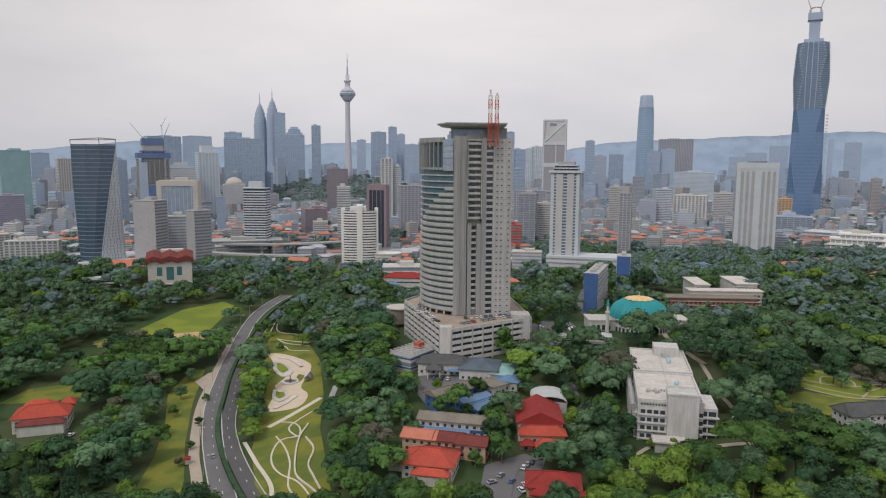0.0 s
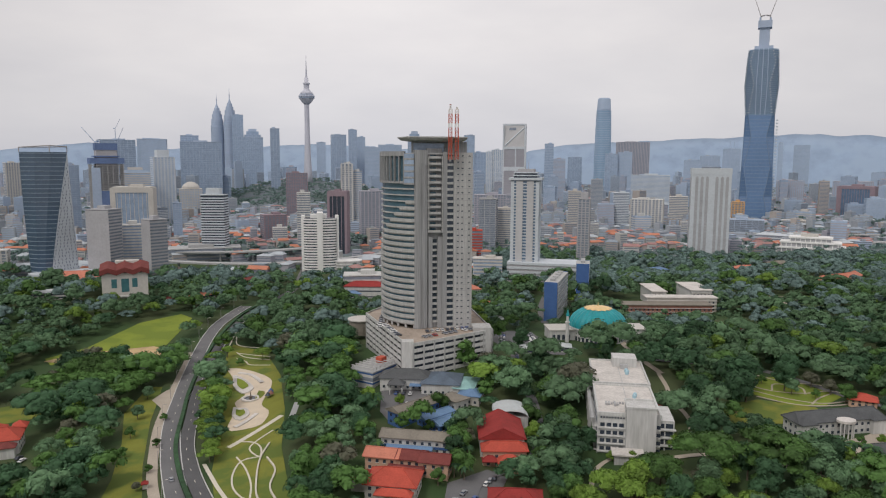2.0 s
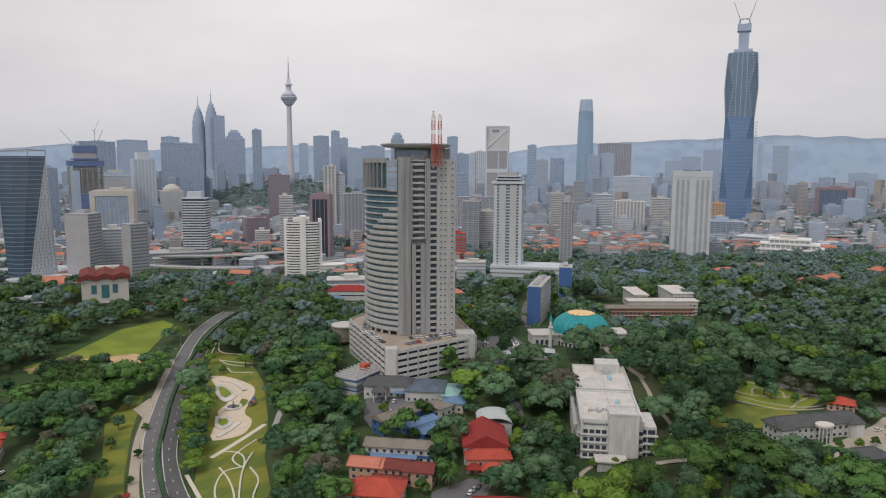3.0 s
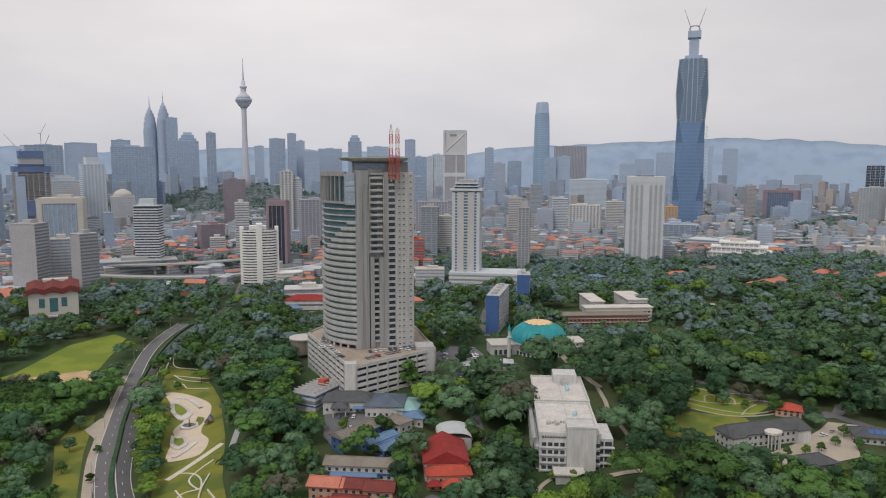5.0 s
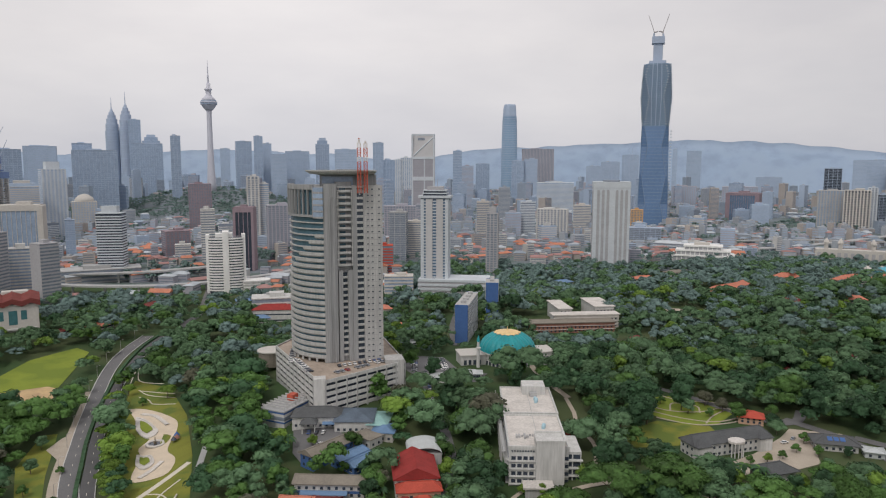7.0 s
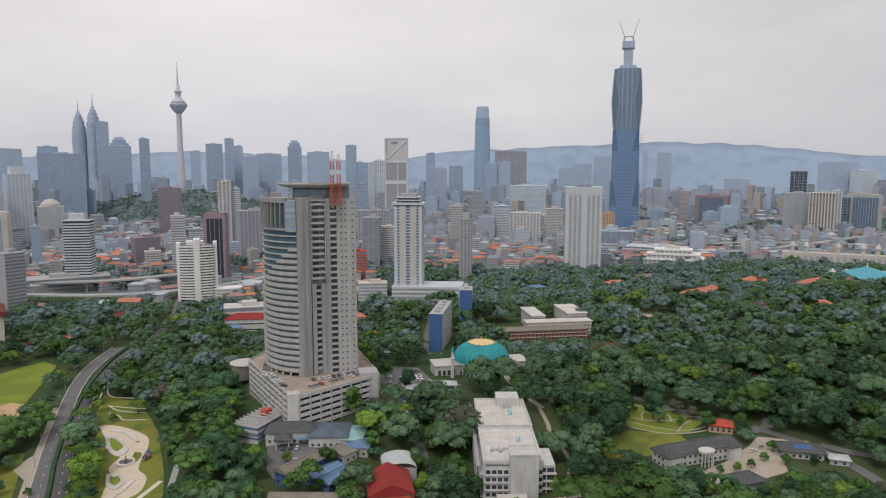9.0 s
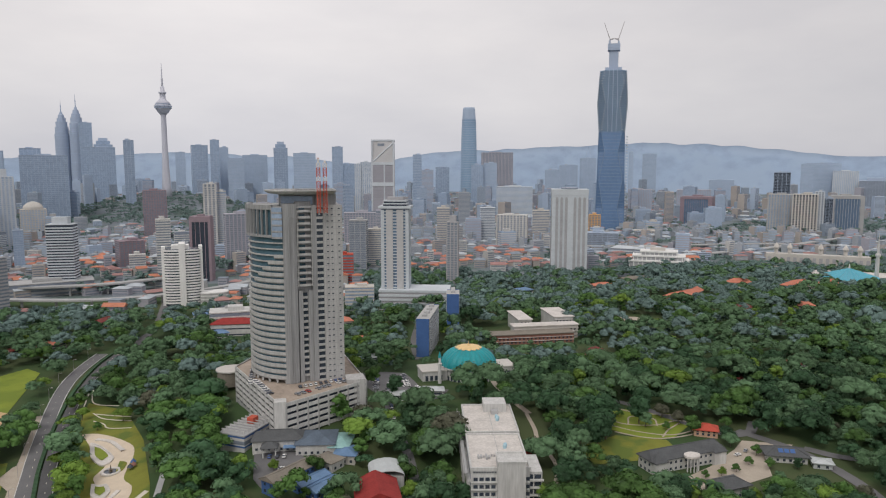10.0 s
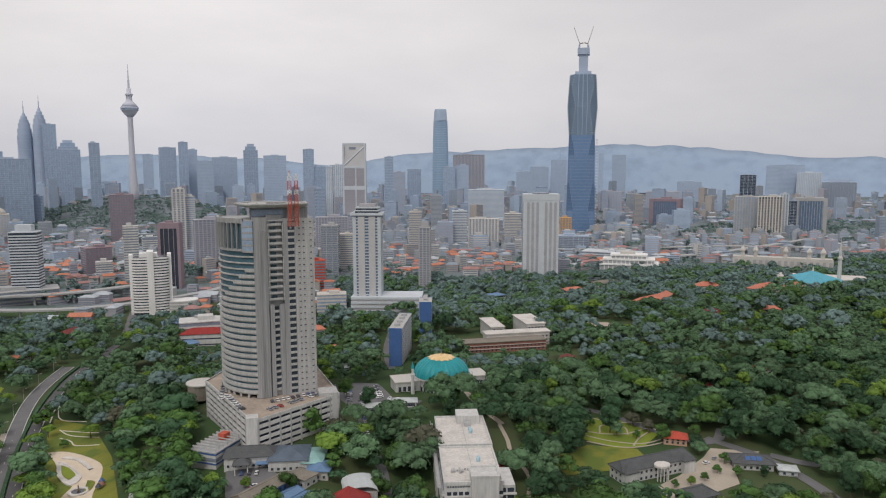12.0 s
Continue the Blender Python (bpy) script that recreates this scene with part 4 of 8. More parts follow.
def broadcast_tower():
    x, y = -332.7, 2496.7
    z = 76.0
    root = thing("broadcast_tower", pose(x, y, z), "slender pale broadcast tower with a round viewing pod", "communications tower")
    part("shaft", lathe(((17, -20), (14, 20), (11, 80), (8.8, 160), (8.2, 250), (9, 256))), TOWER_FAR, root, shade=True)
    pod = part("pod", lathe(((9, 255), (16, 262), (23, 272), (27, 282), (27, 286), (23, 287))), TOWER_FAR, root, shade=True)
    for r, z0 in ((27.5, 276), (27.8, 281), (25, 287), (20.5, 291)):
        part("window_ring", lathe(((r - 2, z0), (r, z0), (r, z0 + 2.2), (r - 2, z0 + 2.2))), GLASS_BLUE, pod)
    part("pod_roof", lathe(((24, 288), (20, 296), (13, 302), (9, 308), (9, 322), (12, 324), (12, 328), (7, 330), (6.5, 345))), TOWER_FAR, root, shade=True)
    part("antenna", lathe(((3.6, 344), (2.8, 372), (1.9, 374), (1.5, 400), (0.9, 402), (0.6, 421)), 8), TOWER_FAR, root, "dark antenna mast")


# Concrete tinted lilac: the haze before the tower is in its colour.
TOWER_FAR = mat("hazed_lilac_concrete", (0.52, 0.53, 0.60), 0.8, 0.06, 0.02, 0.2)
broadcast_tower()


def twin_tower(x, y, top):
    root = thing("spired_skyscraper", pose(x, y, 0), "tall stepped steel twin skyscraper in haze blue with a spire", "skyscraper", "twin skyscrapers")
    s = top / 452.0
    prof = [(28, 0), (28, 210), (27.5, 211), (27.5, 300), (25, 301), (25, 332), (21.5, 333), (21.5, 355), (16.5, 356), (16.5, 371), (12, 372), (11, 385), (7, 388), (5, 397), (2.5, 402), (1.6, 420), (2.6, 424), (1.0, 430), (0.5, 452)]
    part("shaft", lathe([(r * 1.12, z * s) for r, z in prof[:14]]), HAZED_STEEL, root)
    part("spire", lathe([(r, z * s) for r, z in prof[13:]], 10), HAZED_STEEL, root)
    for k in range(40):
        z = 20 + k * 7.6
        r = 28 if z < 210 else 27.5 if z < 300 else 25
        part("floor_ring", lathe(((r * 1.12, z * s), (r * 1.12 + 0.8, z * s), (r * 1.12 + 0.8, (z + 2.5) * s), (r * 1.12, (z + 2.5) * s))), HAZED_BLUE, root)
    return root


# Steel made lighter and bluer to stand for haze at 3.5 km.
HAZED_STEEL = mat("hazed_steel_cladding", (0.36, 0.43, 0.55), 0.6, 0.08, 0.02, 0.2, spec=0.3)
twin_tower(-852, 3572, 487)
twin_tower(-916, 3580, 462)


def round_skyscraper():
    root = thing("rounded_skyscraper", pose(1170, 4130, 0, 0, 0, 10), "tall tapering haze-blue glass skyscraper with a rounded pale crown", "skyscraper")
    prof = [(44, 0), (44, 60), (43, 200), (41, 330), (38, 420), (36, 440)]
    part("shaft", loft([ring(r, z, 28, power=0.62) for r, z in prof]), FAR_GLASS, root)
    part("crown", loft([ring(r, z, 28, power=0.62) for r, z in ((36, 441), (34, 480), (32, 502), (29, 509))]), HAZED_BLUE, root)
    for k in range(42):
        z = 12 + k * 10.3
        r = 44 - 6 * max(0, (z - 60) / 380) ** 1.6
        part("floor_ring", loft([ring(r + 0.5, z, 28, power=0.62), ring(r + 0.5, z + 2.5, 28, power=0.62)]), HAZED_BLUE, root)


# Glass colour already contains the haze over four kilometres.
FAR_GLASS = mat("hazed_far_glass", (0.24, 0.36, 0.50), 0.4, 0.06, 0.02, 0.2, bump=0, spec=0.4)
round_skyscraper()


def spire_tower():
    """The unfinished faceted skyscraper with cranes."""
    x, y = 842, 1650
    root = thing("faceted_skyscraper", pose(x, y, 0, 0, 0, -27), "very tall unfinished faceted blue glass skyscraper with roof cranes", "skyscraper")

    def facet(w, z, c):
        c *= w
        return [(-w + c, -w, z), (w - c, -w, z), (w, -w + c, z), (w, w - c, z), (w - c, w, z), (-w + c, w, z), (-w, w - c, z), (-w, -w + c, z)]

    secs = [(36, 0, 0.15), (35, 60, 0.5), (33, 130, 0.15), (32, 200, 0.5), (31, 250, 0.2), (36, 318, 0.55), (33, 370, 0.2), (31, 400, 0.4)]
    part("glazed_shaft", loft([facet(*s) for s in secs[:5]]), MERD_GLASS, root, "clad blue glass shaft")
    part("open_shaft", loft([facet(w - 1.2, z, c) for w, z, c in secs[4:]]), MERD_DARK, root, "unclad upper floors")
    part("core", boxes((-11, 11, -11, 11, 400, 450), (-15, 15, -15, 15, 450, 466), (-20, 20, -18, 18, 400, 408), (-13, -9, -14, -10, 466, 474), (9, 13, -14, -10, 466, 472)), HAZED_STEEL, root)

    def width(z):
        for a, b in zip(secs, secs[1:]):
            if a[1] <= z <= b[1]:
                t = (z - a[1]) / (b[1] - a[1])
                return a[0] + (b[0] - a[0]) * t, a[2] + (b[2] - a[2]) * t
        return secs[-1][0], secs[-1][2]

    z = 4.0
    while z < 400:
        w, c = width(z)
        if z > 250:
            part("floor_slab", loft([facet(w + 0.3, z, c), facet(w + 0.3, z + 0.9, c)]), MERD_PALE, root)
        else:
            part("floor_line", loft([facet(w + 0.25, z, c), facet(w + 0.25, z + 0.9, c)]), MERD_LINE, root)
        z += 8.4 if z <= 250 else 4.4
    for i in range(8):
        for (w0, z0, c0), (w1, z1, c1) in zip(secs, secs[1:]):
            p, q = Vector(facet(w0 + 0.4, z0, c0)[i]), Vector(facet(w1 + 0.4, z1, c1)[i])
            bm = bmesh.new()
            tube(bm, p, q, 0.7, k=4)
            part("facade_rib", bm, MERD_LINE, root)
    # pale edge panels and tall columns of the unclad floors
    for i in (0, 1, 2, 3, 6, 7):
        z = 254.0
        while z < 396:
            w, c = width(z)
            px_, py_, _ = facet(w + 0.5, z, c)[i]
            part("edge_panel", boxes((px_ - 1.6, px_ + 1.6, py_ - 1.6, py_ + 1.6, z, z + 2.0)), PALE_WHITE, root)
            z += 6.6
    for f in (-0.32, 0.0, 0.32):
        for (w0, z0, c0), (w1, z1, c1) in zip(secs[4:], secs[5:]):
            bm = bmesh.new()
            tube(bm, (f * w0, -w0 - 0.5, z0), (f * w1, -w1 - 0.5, z1), 1.1, k=4)
            part("tall_column", bm, HAZED_BLUE, root)
    # side hoist of open scaffold
    for k in range(30):
        part("hoist_landing", boxes((36, 40, -4, 4, 20 + k * 7.5, 22.2 + k * 7.5)), PALE_WHITE, root)
    for sx, a in ((-10, 110), (10, 72)):
        bm = bmesh.new()
        tube(bm, (sx, 0, 420), (sx, 0, 478), 1.3, k=4)
        dx = 44 * math.cos(radians(a))
        tube(bm, (sx, 0, 478), (sx + dx, 0, 478 + 44 * math.sin(radians(a))), 0.9, 0.5, k=4)
        tube(bm, (sx, 0, 478), (sx - 9 * math.copysign(1, dx), 0, 480), 1.6, k=4)
        part("tower_crane", bm, CRANE, root, "slim luffing tower crane")


MERD_GLASS = mat("cobalt_glass", (0.13, 0.22, 0.38), 0.22, 0.12, 0.02, 0.2, bump=0, spec=0.5)
MERD_DARK = mat("unclad_blue_floors", (0.21, 0.30, 0.41), 0.7, 0.15, 0.03, 0.3)
MERD_LINE = mat("dark_blue_mullion", (0.17, 0.25, 0.37), 0.5, 0.1, 0.05, 0.3)
MERD_PALE = mat("pale_slab_edge", (0.32, 0.40, 0.50), 0.6, 0.1, 0.05, 0.3)
CRANE = mat("crane_steel", (0.35, 0.33, 0.33), 0.6, 0.1)
spire_tower()


def slant_tower():
    x, y, top, w, d = 263, 1675, 226, 52, 40
    a, b = w / 2, d / 2
    root = thing("bevelled_office_tower", pose(x, y, 0, 0, 0, -12), "white-edged grey office tower with a slanted sky lobby", "office tower")
    part("body", boxes((-a, a, -b, b, 0, top - 52)), SLANT_GREY, root)
    bm = loft([[(-a, -b, top - 52), (a, -b, top - 52), (a, b, top - 52), (-a, b, top - 52)], [(-a, -b + 3, top - 30), (a, -b + 3, top - 22), (a, b, top - 22), (-a, b, top - 30)], [(-a, -b + 6, top), (a, -b + 6, top), (a, b, top), (-a, b, top)]])
    part("upper_body", bm, SLANT_PALE, root, "pale slanted upper storeys")
    for name, bx in (("edge_pier", (-a - 1, -a + 2.5, -b - 1, b + 1, 0, top - 2)), ("edge_pier", (a - 2.5, a + 1, -b - 1, b + 1, 0, top - 2)), ("edge_pier", (2, 5, -b - 1, -b + 2, 0, top - 56)),
                     ("sky_lobby_band", (-a - 1, a + 1, -b - 1.2, b + 1, 118, 127)), ("sky_lobby_band", (-a - 1, a + 1, -b - 1.2, b + 1, top - 58, top - 52)), ("roof_edge", (-a - 1, a + 1, -b + 5, b + 1, top - 3, top + 1))):
        part(name, boxes(bx), PALE_WHITE, root)
    bm = bmesh.new()
    tube(bm, (-a + 4, -b - 0.5, top - 50), (a - 3, -b + 5, top - 8), 1.8, k=4)
    part("slanted_rib", bm, PALE_WHITE, root)
    line = to_mesh(boxes((-a, a, -b - 0.4, b + 0.4, 0, 1.2)), "floor_band")
    for k in range(44):
        link("floor_band", line, HAZED_ROSE, root, pose(0, 0, 3 + k * 3.9))
    part("roof_sign", boxes((-12, 4, -b + 4.2, -b + 5, top - 14, top - 8)), GLASS_GREY, root)


SLANT_GREY = mat("warm_grey_glass", (0.33, 0.33, 0.36), 0.3, 0.06, 0.03, 0.2, bump=0, spec=0.5)
SLANT_PALE = mat("pale_grey_panel", (0.48, 0.48, 0.49), 0.6, 0.08, 0.04, 0.3)
slant_tower()


def arched_tower():
    x, y, w, d, top = 448, 1012, 54, 40, 131
    a, b = w / 2, d / 2
    root = thing("arched_office_tower", pose(x, y, 0, 0, 0, -20), "white office tower with tall arched window strips", "office tower")
    part("body", boxes((-a, a, -b, b, 0, top - 3)), PALE_WHITE, root)
    strips = (-19.5, -12.5, -5.5, 7.5, 14.5, 21.5)
    for cx in strips:
        outl = [(-2.0, 9), (2.0, 9), (2.0, top - 15)] + [(2.0 * math.cos(radians(t)), top - 15 + 3.4 * math.sin(radians(t))) for t in (20, 50, 90, 130, 160)] + [(-2.0, top - 15)]
        bm = bmesh.new()
        f = [bm.verts.new((cx + px_, -b - 0.12, pz)) for px_, pz in outl]
        g = [bm.verts.new((cx + px_, -b + 0.5, pz)) for px_, pz in outl]
        bm.faces.new(f)
        for q in range(len(f)):
            bm.faces.new((f[q], g[q], g[(q + 1) % len(f)], f[(q + 1) % len(f)]))
        bmesh.ops.recalc_face_normals(bm, faces=bm.faces[:])
        part("window_strip", bm, TAUPE_GLASS, root, "grey arched window strip")
        tagged(part("strip_sills", boxes(*[(cx - 2.0, cx + 2.0, -b - 0.3, -b - 0.05, 11 + k * 4.3, 11.7 + k * 4.3) for k in range(24)]), TAUPE, root), kind="stuff")
    for c0, c1 in zip((-a,) + strips, strips + (a,)):
        u0, u1 = c0 + (2.3 if c0 > -a else 0), c1 - (2.3 if c1 < a else 0)
        part("pier", boxes((u0, u1, -b - 0.5, -b + 0.1, 0, top - 9)), PALE_WHITE, root)
    part("top_band", boxes((-a - 0.5, a + 0.5, -b - 0.7, b + 0.5, top - 9, top)), PALE_WHITE, root)
    part("roof_rim", lathe(((12, top), (13, top + 0.4), (13, top + 2.2), (12, top + 2.2)), 20), GLASS_GREY, root)
    for s in (-13, -4.5, 4.5, 13):
        for sx in (-1, 1):
            part("side_strip", boxes((sx * a - 0.25, sx * a + 0.25, s - 2, s + 2, 8, top - 14)), TAUPE_GLASS, root)


TAUPE_GLASS = mat("grey_recessed_glazing", (0.38, 0.39, 0.41), 0.4, 0.15, 0.1, 0.5)
arched_tower()


def slab_tower():
    x, y, w, d, top = 141, 806, 31, 24, 131
    a, b = w / 2, d / 2
    root = thing("office_tower_with_stepped_crown", pose(x, y, 0, 0, 0, -17), "off-white office tower with grey panels and a stepped crown", "office tower")
    part("body", boxes((-a, a, -b, b, 0, top - 14)), GLASS_NAVY, root)
    fl = top - 14
    for x0, x1, o, material, name in ((-a - 0.4, -a + 3.2, 0.8, PALE_WHITE, "corner_pier"), (-a + 5.6, -2.2, 1.2, SLANT_PALE, "front_panel"), (2.2, a - 5.6, 1.2, SLANT_PALE, "front_panel"), (a - 3.2, a + 0.4, 0.8, PALE_WHITE, "corner_pier")):
        part(name, boxes((x0, x1, -b - o, -b + 0.2, 0, fl)), material, root)
    for sx in (-1, 1):
        for y0, y1 in ((-b, -b + 4), (-3, 3), (b - 4, b)):
            part("side_pier", boxes((sx * a - 0.6, sx * a + 0.6, y0, y1, 0, fl)), PALE_WHITE, root)
    sp = to_mesh(boxes((-a - 0.25, a + 0.25, -b - 0.35, b + 0.3, 0, 1.25)), "spandrel")
    for k in range(33):
        link("spandrel", sp, PALE_WHITE, root, pose(0, 0, 2 + k * 3.5))
    for i, (s, z0, z1) in enumerate(((1.02, top - 14, top - 12.6), (1.2, top - 12.6, top - 10), (0.86, top - 10, top - 8), (0.9, top - 8, top - 6.8), (0.80, top - 6.8, top - 4.8), (0.84, top - 4.8, top - 3.6), (0.6, top - 3.6, top))):
        part("crown_tier", boxes((-a * s, a * s, -b * s, b * s, z0, z1)), (GLASS_GREY, PALE_WHITE, GLASS_DARK, PALE_WHITE, GLASS_DARK, PALE_WHITE, TAUPE)[i], root)
    bm = bmesh.new()
    tube(bm, (2, 0, top), (2, 0, top + 9), 0.3, 0.12, 5)
    part("roof_mast", bm, CRANE_GREY, root)
    part("podium", boxes((-a - 2, 62, -b - 9, b + 6, 0, 24)), TAUPE, root)
    for k in range(4):
        part("podium_band", boxes((-a - 2.6, 63, -b - 9.8, b + 7, 8 + k * 5, 10.6 + k * 5)), PALE_WHITE, root)


CRANE_GREY = mat("grey_mast_steel", (0.3, 0.3, 0.32), 0.6, 0.1)
slab_tower()


def curved_block():
    x, y, top = -105, 893, 74
    root = thing("white_apartment_tower", pose(x, y, 0, 0, 0, 6), "white rounded apartment tower with dark balcony bands", "apartment tower")
    part("body", loft([ring(12.5, z, 28, rx=21, power=0.7) for z in (0, top - 6)]), GLASS_DARK, root)
    band = to_mesh(loft([ring(13.6, z, 28, rx=22.3, power=0.7) for z in (0, 1.85)]), "balcony_band")
    for k in range(20):
        link("balcony_band", band, BRIGHT_WHITE, root, pose(0, 0, 3 + k * 3.3))
    part("centre_shaft", boxes((-3.6, 3.6, -15.2, 10, 0, top + 1)), BRIGHT_WHITE, root)
    for s in (-1, 1):
        part("end_shaft", boxes((s * 21 - 2.2, s * 21 + 2.2, -6, 9, 0, top - 3)), BRIGHT_WHITE, root)
    part("roof_house", boxes((-12, 8, -6, 8, top - 6, top - 1.5)), BRIGHT_WHITE, root)
    part("low_wing", loft([[(px_ + 34, py_, z) for px_, py_, _ in ring(12, 0, 20, rx=18, power=0.7)] for z in (0, 14)]), BRIGHT_WHITE, root)
    for k in range(3):
        part("wing_band", loft([[(px_ + 34, py_, z) for px_, py_, _ in ring(12.6, 0, 20, rx=18.6, power=0.7)] for z in (3 + k * 4, 5.2 + k * 4)]), TOWER_PALE, root)


curved_block()


def twisted_tower():
    """Dark curved glass on one side, a pale lattice wedge on the other."""
    x, y, top = -386, 800, 143
    root = thing("leaf_shaped_tower", pose(x, y, 4, 0, 0, 27), "dark blue curved glass tower with a pale lattice wedge", "office tower")
    N = 30

    def sec(t):
        # t: 0 at the ground, 1 at the top
        L = -28 - 6 * t ** 0.8 - 1.0 * math.sin(math.pi * t)
        M = -7 + 27 * t ** 1.15
        R = 28 - 7.5 * t ** 0.8
        M = min(M, R - 0.3)
        return L * 0.84, M * 0.84, R * 0.84

    left, right = [], []
    for i in range(N + 1):
        t = i / N
        L, M, R = sec(t)
        z = top * t
        left.append([(L, 4, z), ((L * 2 + M) / 3, -7, z), ((L + M * 2) / 3, -10.5, z), (M, -11, z), (M, 16, z), (L, 16, z)])
        right.append([(M + 0.05, -11.2, z), (R, 2, z), (R, 16, z), (M + 0.05, 16, z)])
    part("glass_side", loft(left), TEL_GLASS, root, "dark blue curtain glass")
    part("lattice_side", loft(right), PALE_WHITE, root, "pale patterned cladding")
    for i in range(1, N + 1):
        t = i / N - 0.012
        L, M, R = sec(t)
        z = top * t
        q = [(L - 0.25, 3.8, z), ((L * 2 + M) / 3 - 0.1, -7.4, z), ((L + M * 2) / 3, -10.9, z), (M, -11.4, z), (M, -10.0, z), (L, 6, z)]
        part("floor_line", loft([q, [(a, b, c + 0.7) for a, b, c in q]]), TEL_LINE, root)
    rnd = random.Random(5)
    slit = to_mesh(boxes((-0.35, 0.35, -0.25, 0.25, -1.1, 1.1)), "slit_window")
    for i in range(1, 38):
        t = i / 40
        L, M, R = sec(t)
        n = max(0, int((R - M) / 3.2))
        for j in range(n):
            f = (j + 0.5 + rnd.uniform(-0.2, 0.2)) / n
            px_, py_ = M + (R - M) * f, -11.2 + 13.2 * f
            link("slit_window", slit, GLASS_GREY, root, pose(px_, py_ - 0.1, top * t, 0, rnd.choice((-24, 24)), 32))
    bm = bmesh.new()
    L, M, R = sec(1.0)
    for a, b in (((L, 4, top), (L, 4, top + 5)), ((L, 4, top + 5), (0, -11, top + 7)), ((0, -11, top + 7), (R, 0, top + 6)), ((R, 0, top), (R, 0, top + 6)), ((0, -11, top), (0, -11, top + 7)), ((L, 14, top + 5), (R, 14, top + 6)), ((L, 4, top + 5), (L, 14, top + 5)), ((R, 0, top + 6), (R, 14, top + 6))):
        tube(bm, a, b, 0.5, k=5)
    part("roof_frame", bm, CRANE, root, "open steel roof frame")
    part("base_canopy", loft([[(px_ + 16, py_ - 14, z) for px_, py_, _ in ring(16, 0, 24, rx=44)] for z in (10, 12.5)]), PALE_WHITE, root, "curved white entrance canopy")
    part("entrance_drum", loft([[(px_ + 16, py_ - 12, z) for px_, py_, _ in ring(13, 0, 24, rx=40)] for z in (-8, 10)]), GLASS_GREY, root)


TEL_GLASS = mat("navy_curtain_glass", (0.062, 0.098, 0.15), 0.1, 0.25, 0.05, 0.5, bump=0, spec=0.5)
TEL_LINE = mat("slate_floor_line", (0.22, 0.28, 0.34), 0.5, 0.1)
twisted_tower()

# ---- houses and smaller buildings in the park ----
WIN = to_mesh(boxes((-0.65, 0.65, -0.08, 0.12, 0, 1.35)), "window")
WIN.materials.append(GLASS_DARK)
WSILL = to_mesh(boxes((-0.8, 0.8, -0.22, 0.02, -0.18, 0.0)), "window_sill")
WSILL.materials.append(WHITE)


def windows(root, x0, x1, y, z, n, turn=0, tall=1.0):
    """A row of windows along a wall of a house that faces -y (turn 0), +x (90), +y (180) or -x (270)."""
    for i in range(n):
        s = x0 + (x1 - x0) * (i + 0.5) / n
        m = Matrix.Rotation(radians(turn), 4, "Z") @ Matrix.Translation((s, y, z)) @ Matrix.Diagonal((1, 1, tall, 1))
        w = link("window", WIN, GLASS_DARK, root, m)
        if root.location.y < 330:
            link("window_sill", WSILL, WHITE, w)


def house(x, y, w, d, turn, wall_h, rise, wall, roof, label, ridge=None, storeys=2, eave=0.9, name="house", base=None, category="house", rows=True):
    z0 = h(x, y) if base is None else base
    # Past y = 600 orange roofs take the paler tile, distance put into colour.
    if y > 600 and roof is ORANGE_TILE:
        roof = FADED_FAR_TILE
    root = thing(name, pose(x, y, z0, 0, 0, turn), label, category)
    part("wall", boxes((-w / 2, w / 2, -d / 2, d / 2, -4, wall_h)), wall, root)
    part("roof", hip_roof(w, d, rise, eave, ridge), roof, root, m=pose(0, 0, wall_h + 0.35))
    if rows:
        for s in range(storeys):
            z = 1.1 + s * (wall_h - 0.4) / storeys
            if y > 420:
                part("window_strip", boxes((-w / 2 + 1, w / 2 - 1, -d / 2 - 0.1, -d / 2 + 0.1, z, z + 1.2)), GLASS_DARK, root)
                part("window_strip", boxes((-w / 2 - 0.1, -w / 2 + 0.1, -d / 2 + 1, d / 2 - 1, z, z + 1.2)), GLASS_DARK, root)
                continue
            windows(root, -w / 2 + 0.5, w / 2 - 0.5, -d / 2, z, max(2, int(w / 3.2)))
            windows(root, -d / 2 + 0.5, d / 2 - 0.5, -w / 2, z, max(2, int(d / 3.2)), 90)
            windows(root, -d / 2 + 0.5, d / 2 - 0.5, -w / 2, z, max(2, int(d / 3.2)), 270)
    if y < 340:
        r_ = (ridge if ridge is not None else max(0.1, w - d)) / 2
        for sx in (-1, 1):
            for sy in (-1, 1):
                bm = bmesh.new()
                tube(bm, (sx * r_, 0, wall_h + 0.4 + rise), (sx * (w / 2 + eave), sy * (d / 2 + eave), wall_h + 0.4), 0.22, k=5)
                part("hip_roll", bm, roof, root)
    part("ridge_cap", boxes((-(ridge if ridge is not None else max(0.1, w - d)) / 2, (ridge if ridge is not None else max(0.1, w - d)) / 2, -0.25, 0.25, wall_h + rise + 0.2, wall_h + rise + 0.5)), roof, root)
    return root


def sub_roof(root, x, y, z, w, d, rise, material, turn=0, wall=None, wall_h=0, ridge=None, name="porch_roof"):
    r = part(name, hip_roof(w, d, rise, 0.6, ridge), material, root, m=pose(x, y, z, 0, 0, turn))
    if wall:
        part("porch_wall", boxes((-w / 2, w / 2, -d / 2, d / 2, -wall_h, -0.4)), wall, root, m=pose(x, y, z, 0, 0, turn))
    return r


FADED_FAR_TILE = mat("faded_far_orange_tile", (0.50, 0.19, 0.13), 0.85, 0.2, 0.25, 1.5)


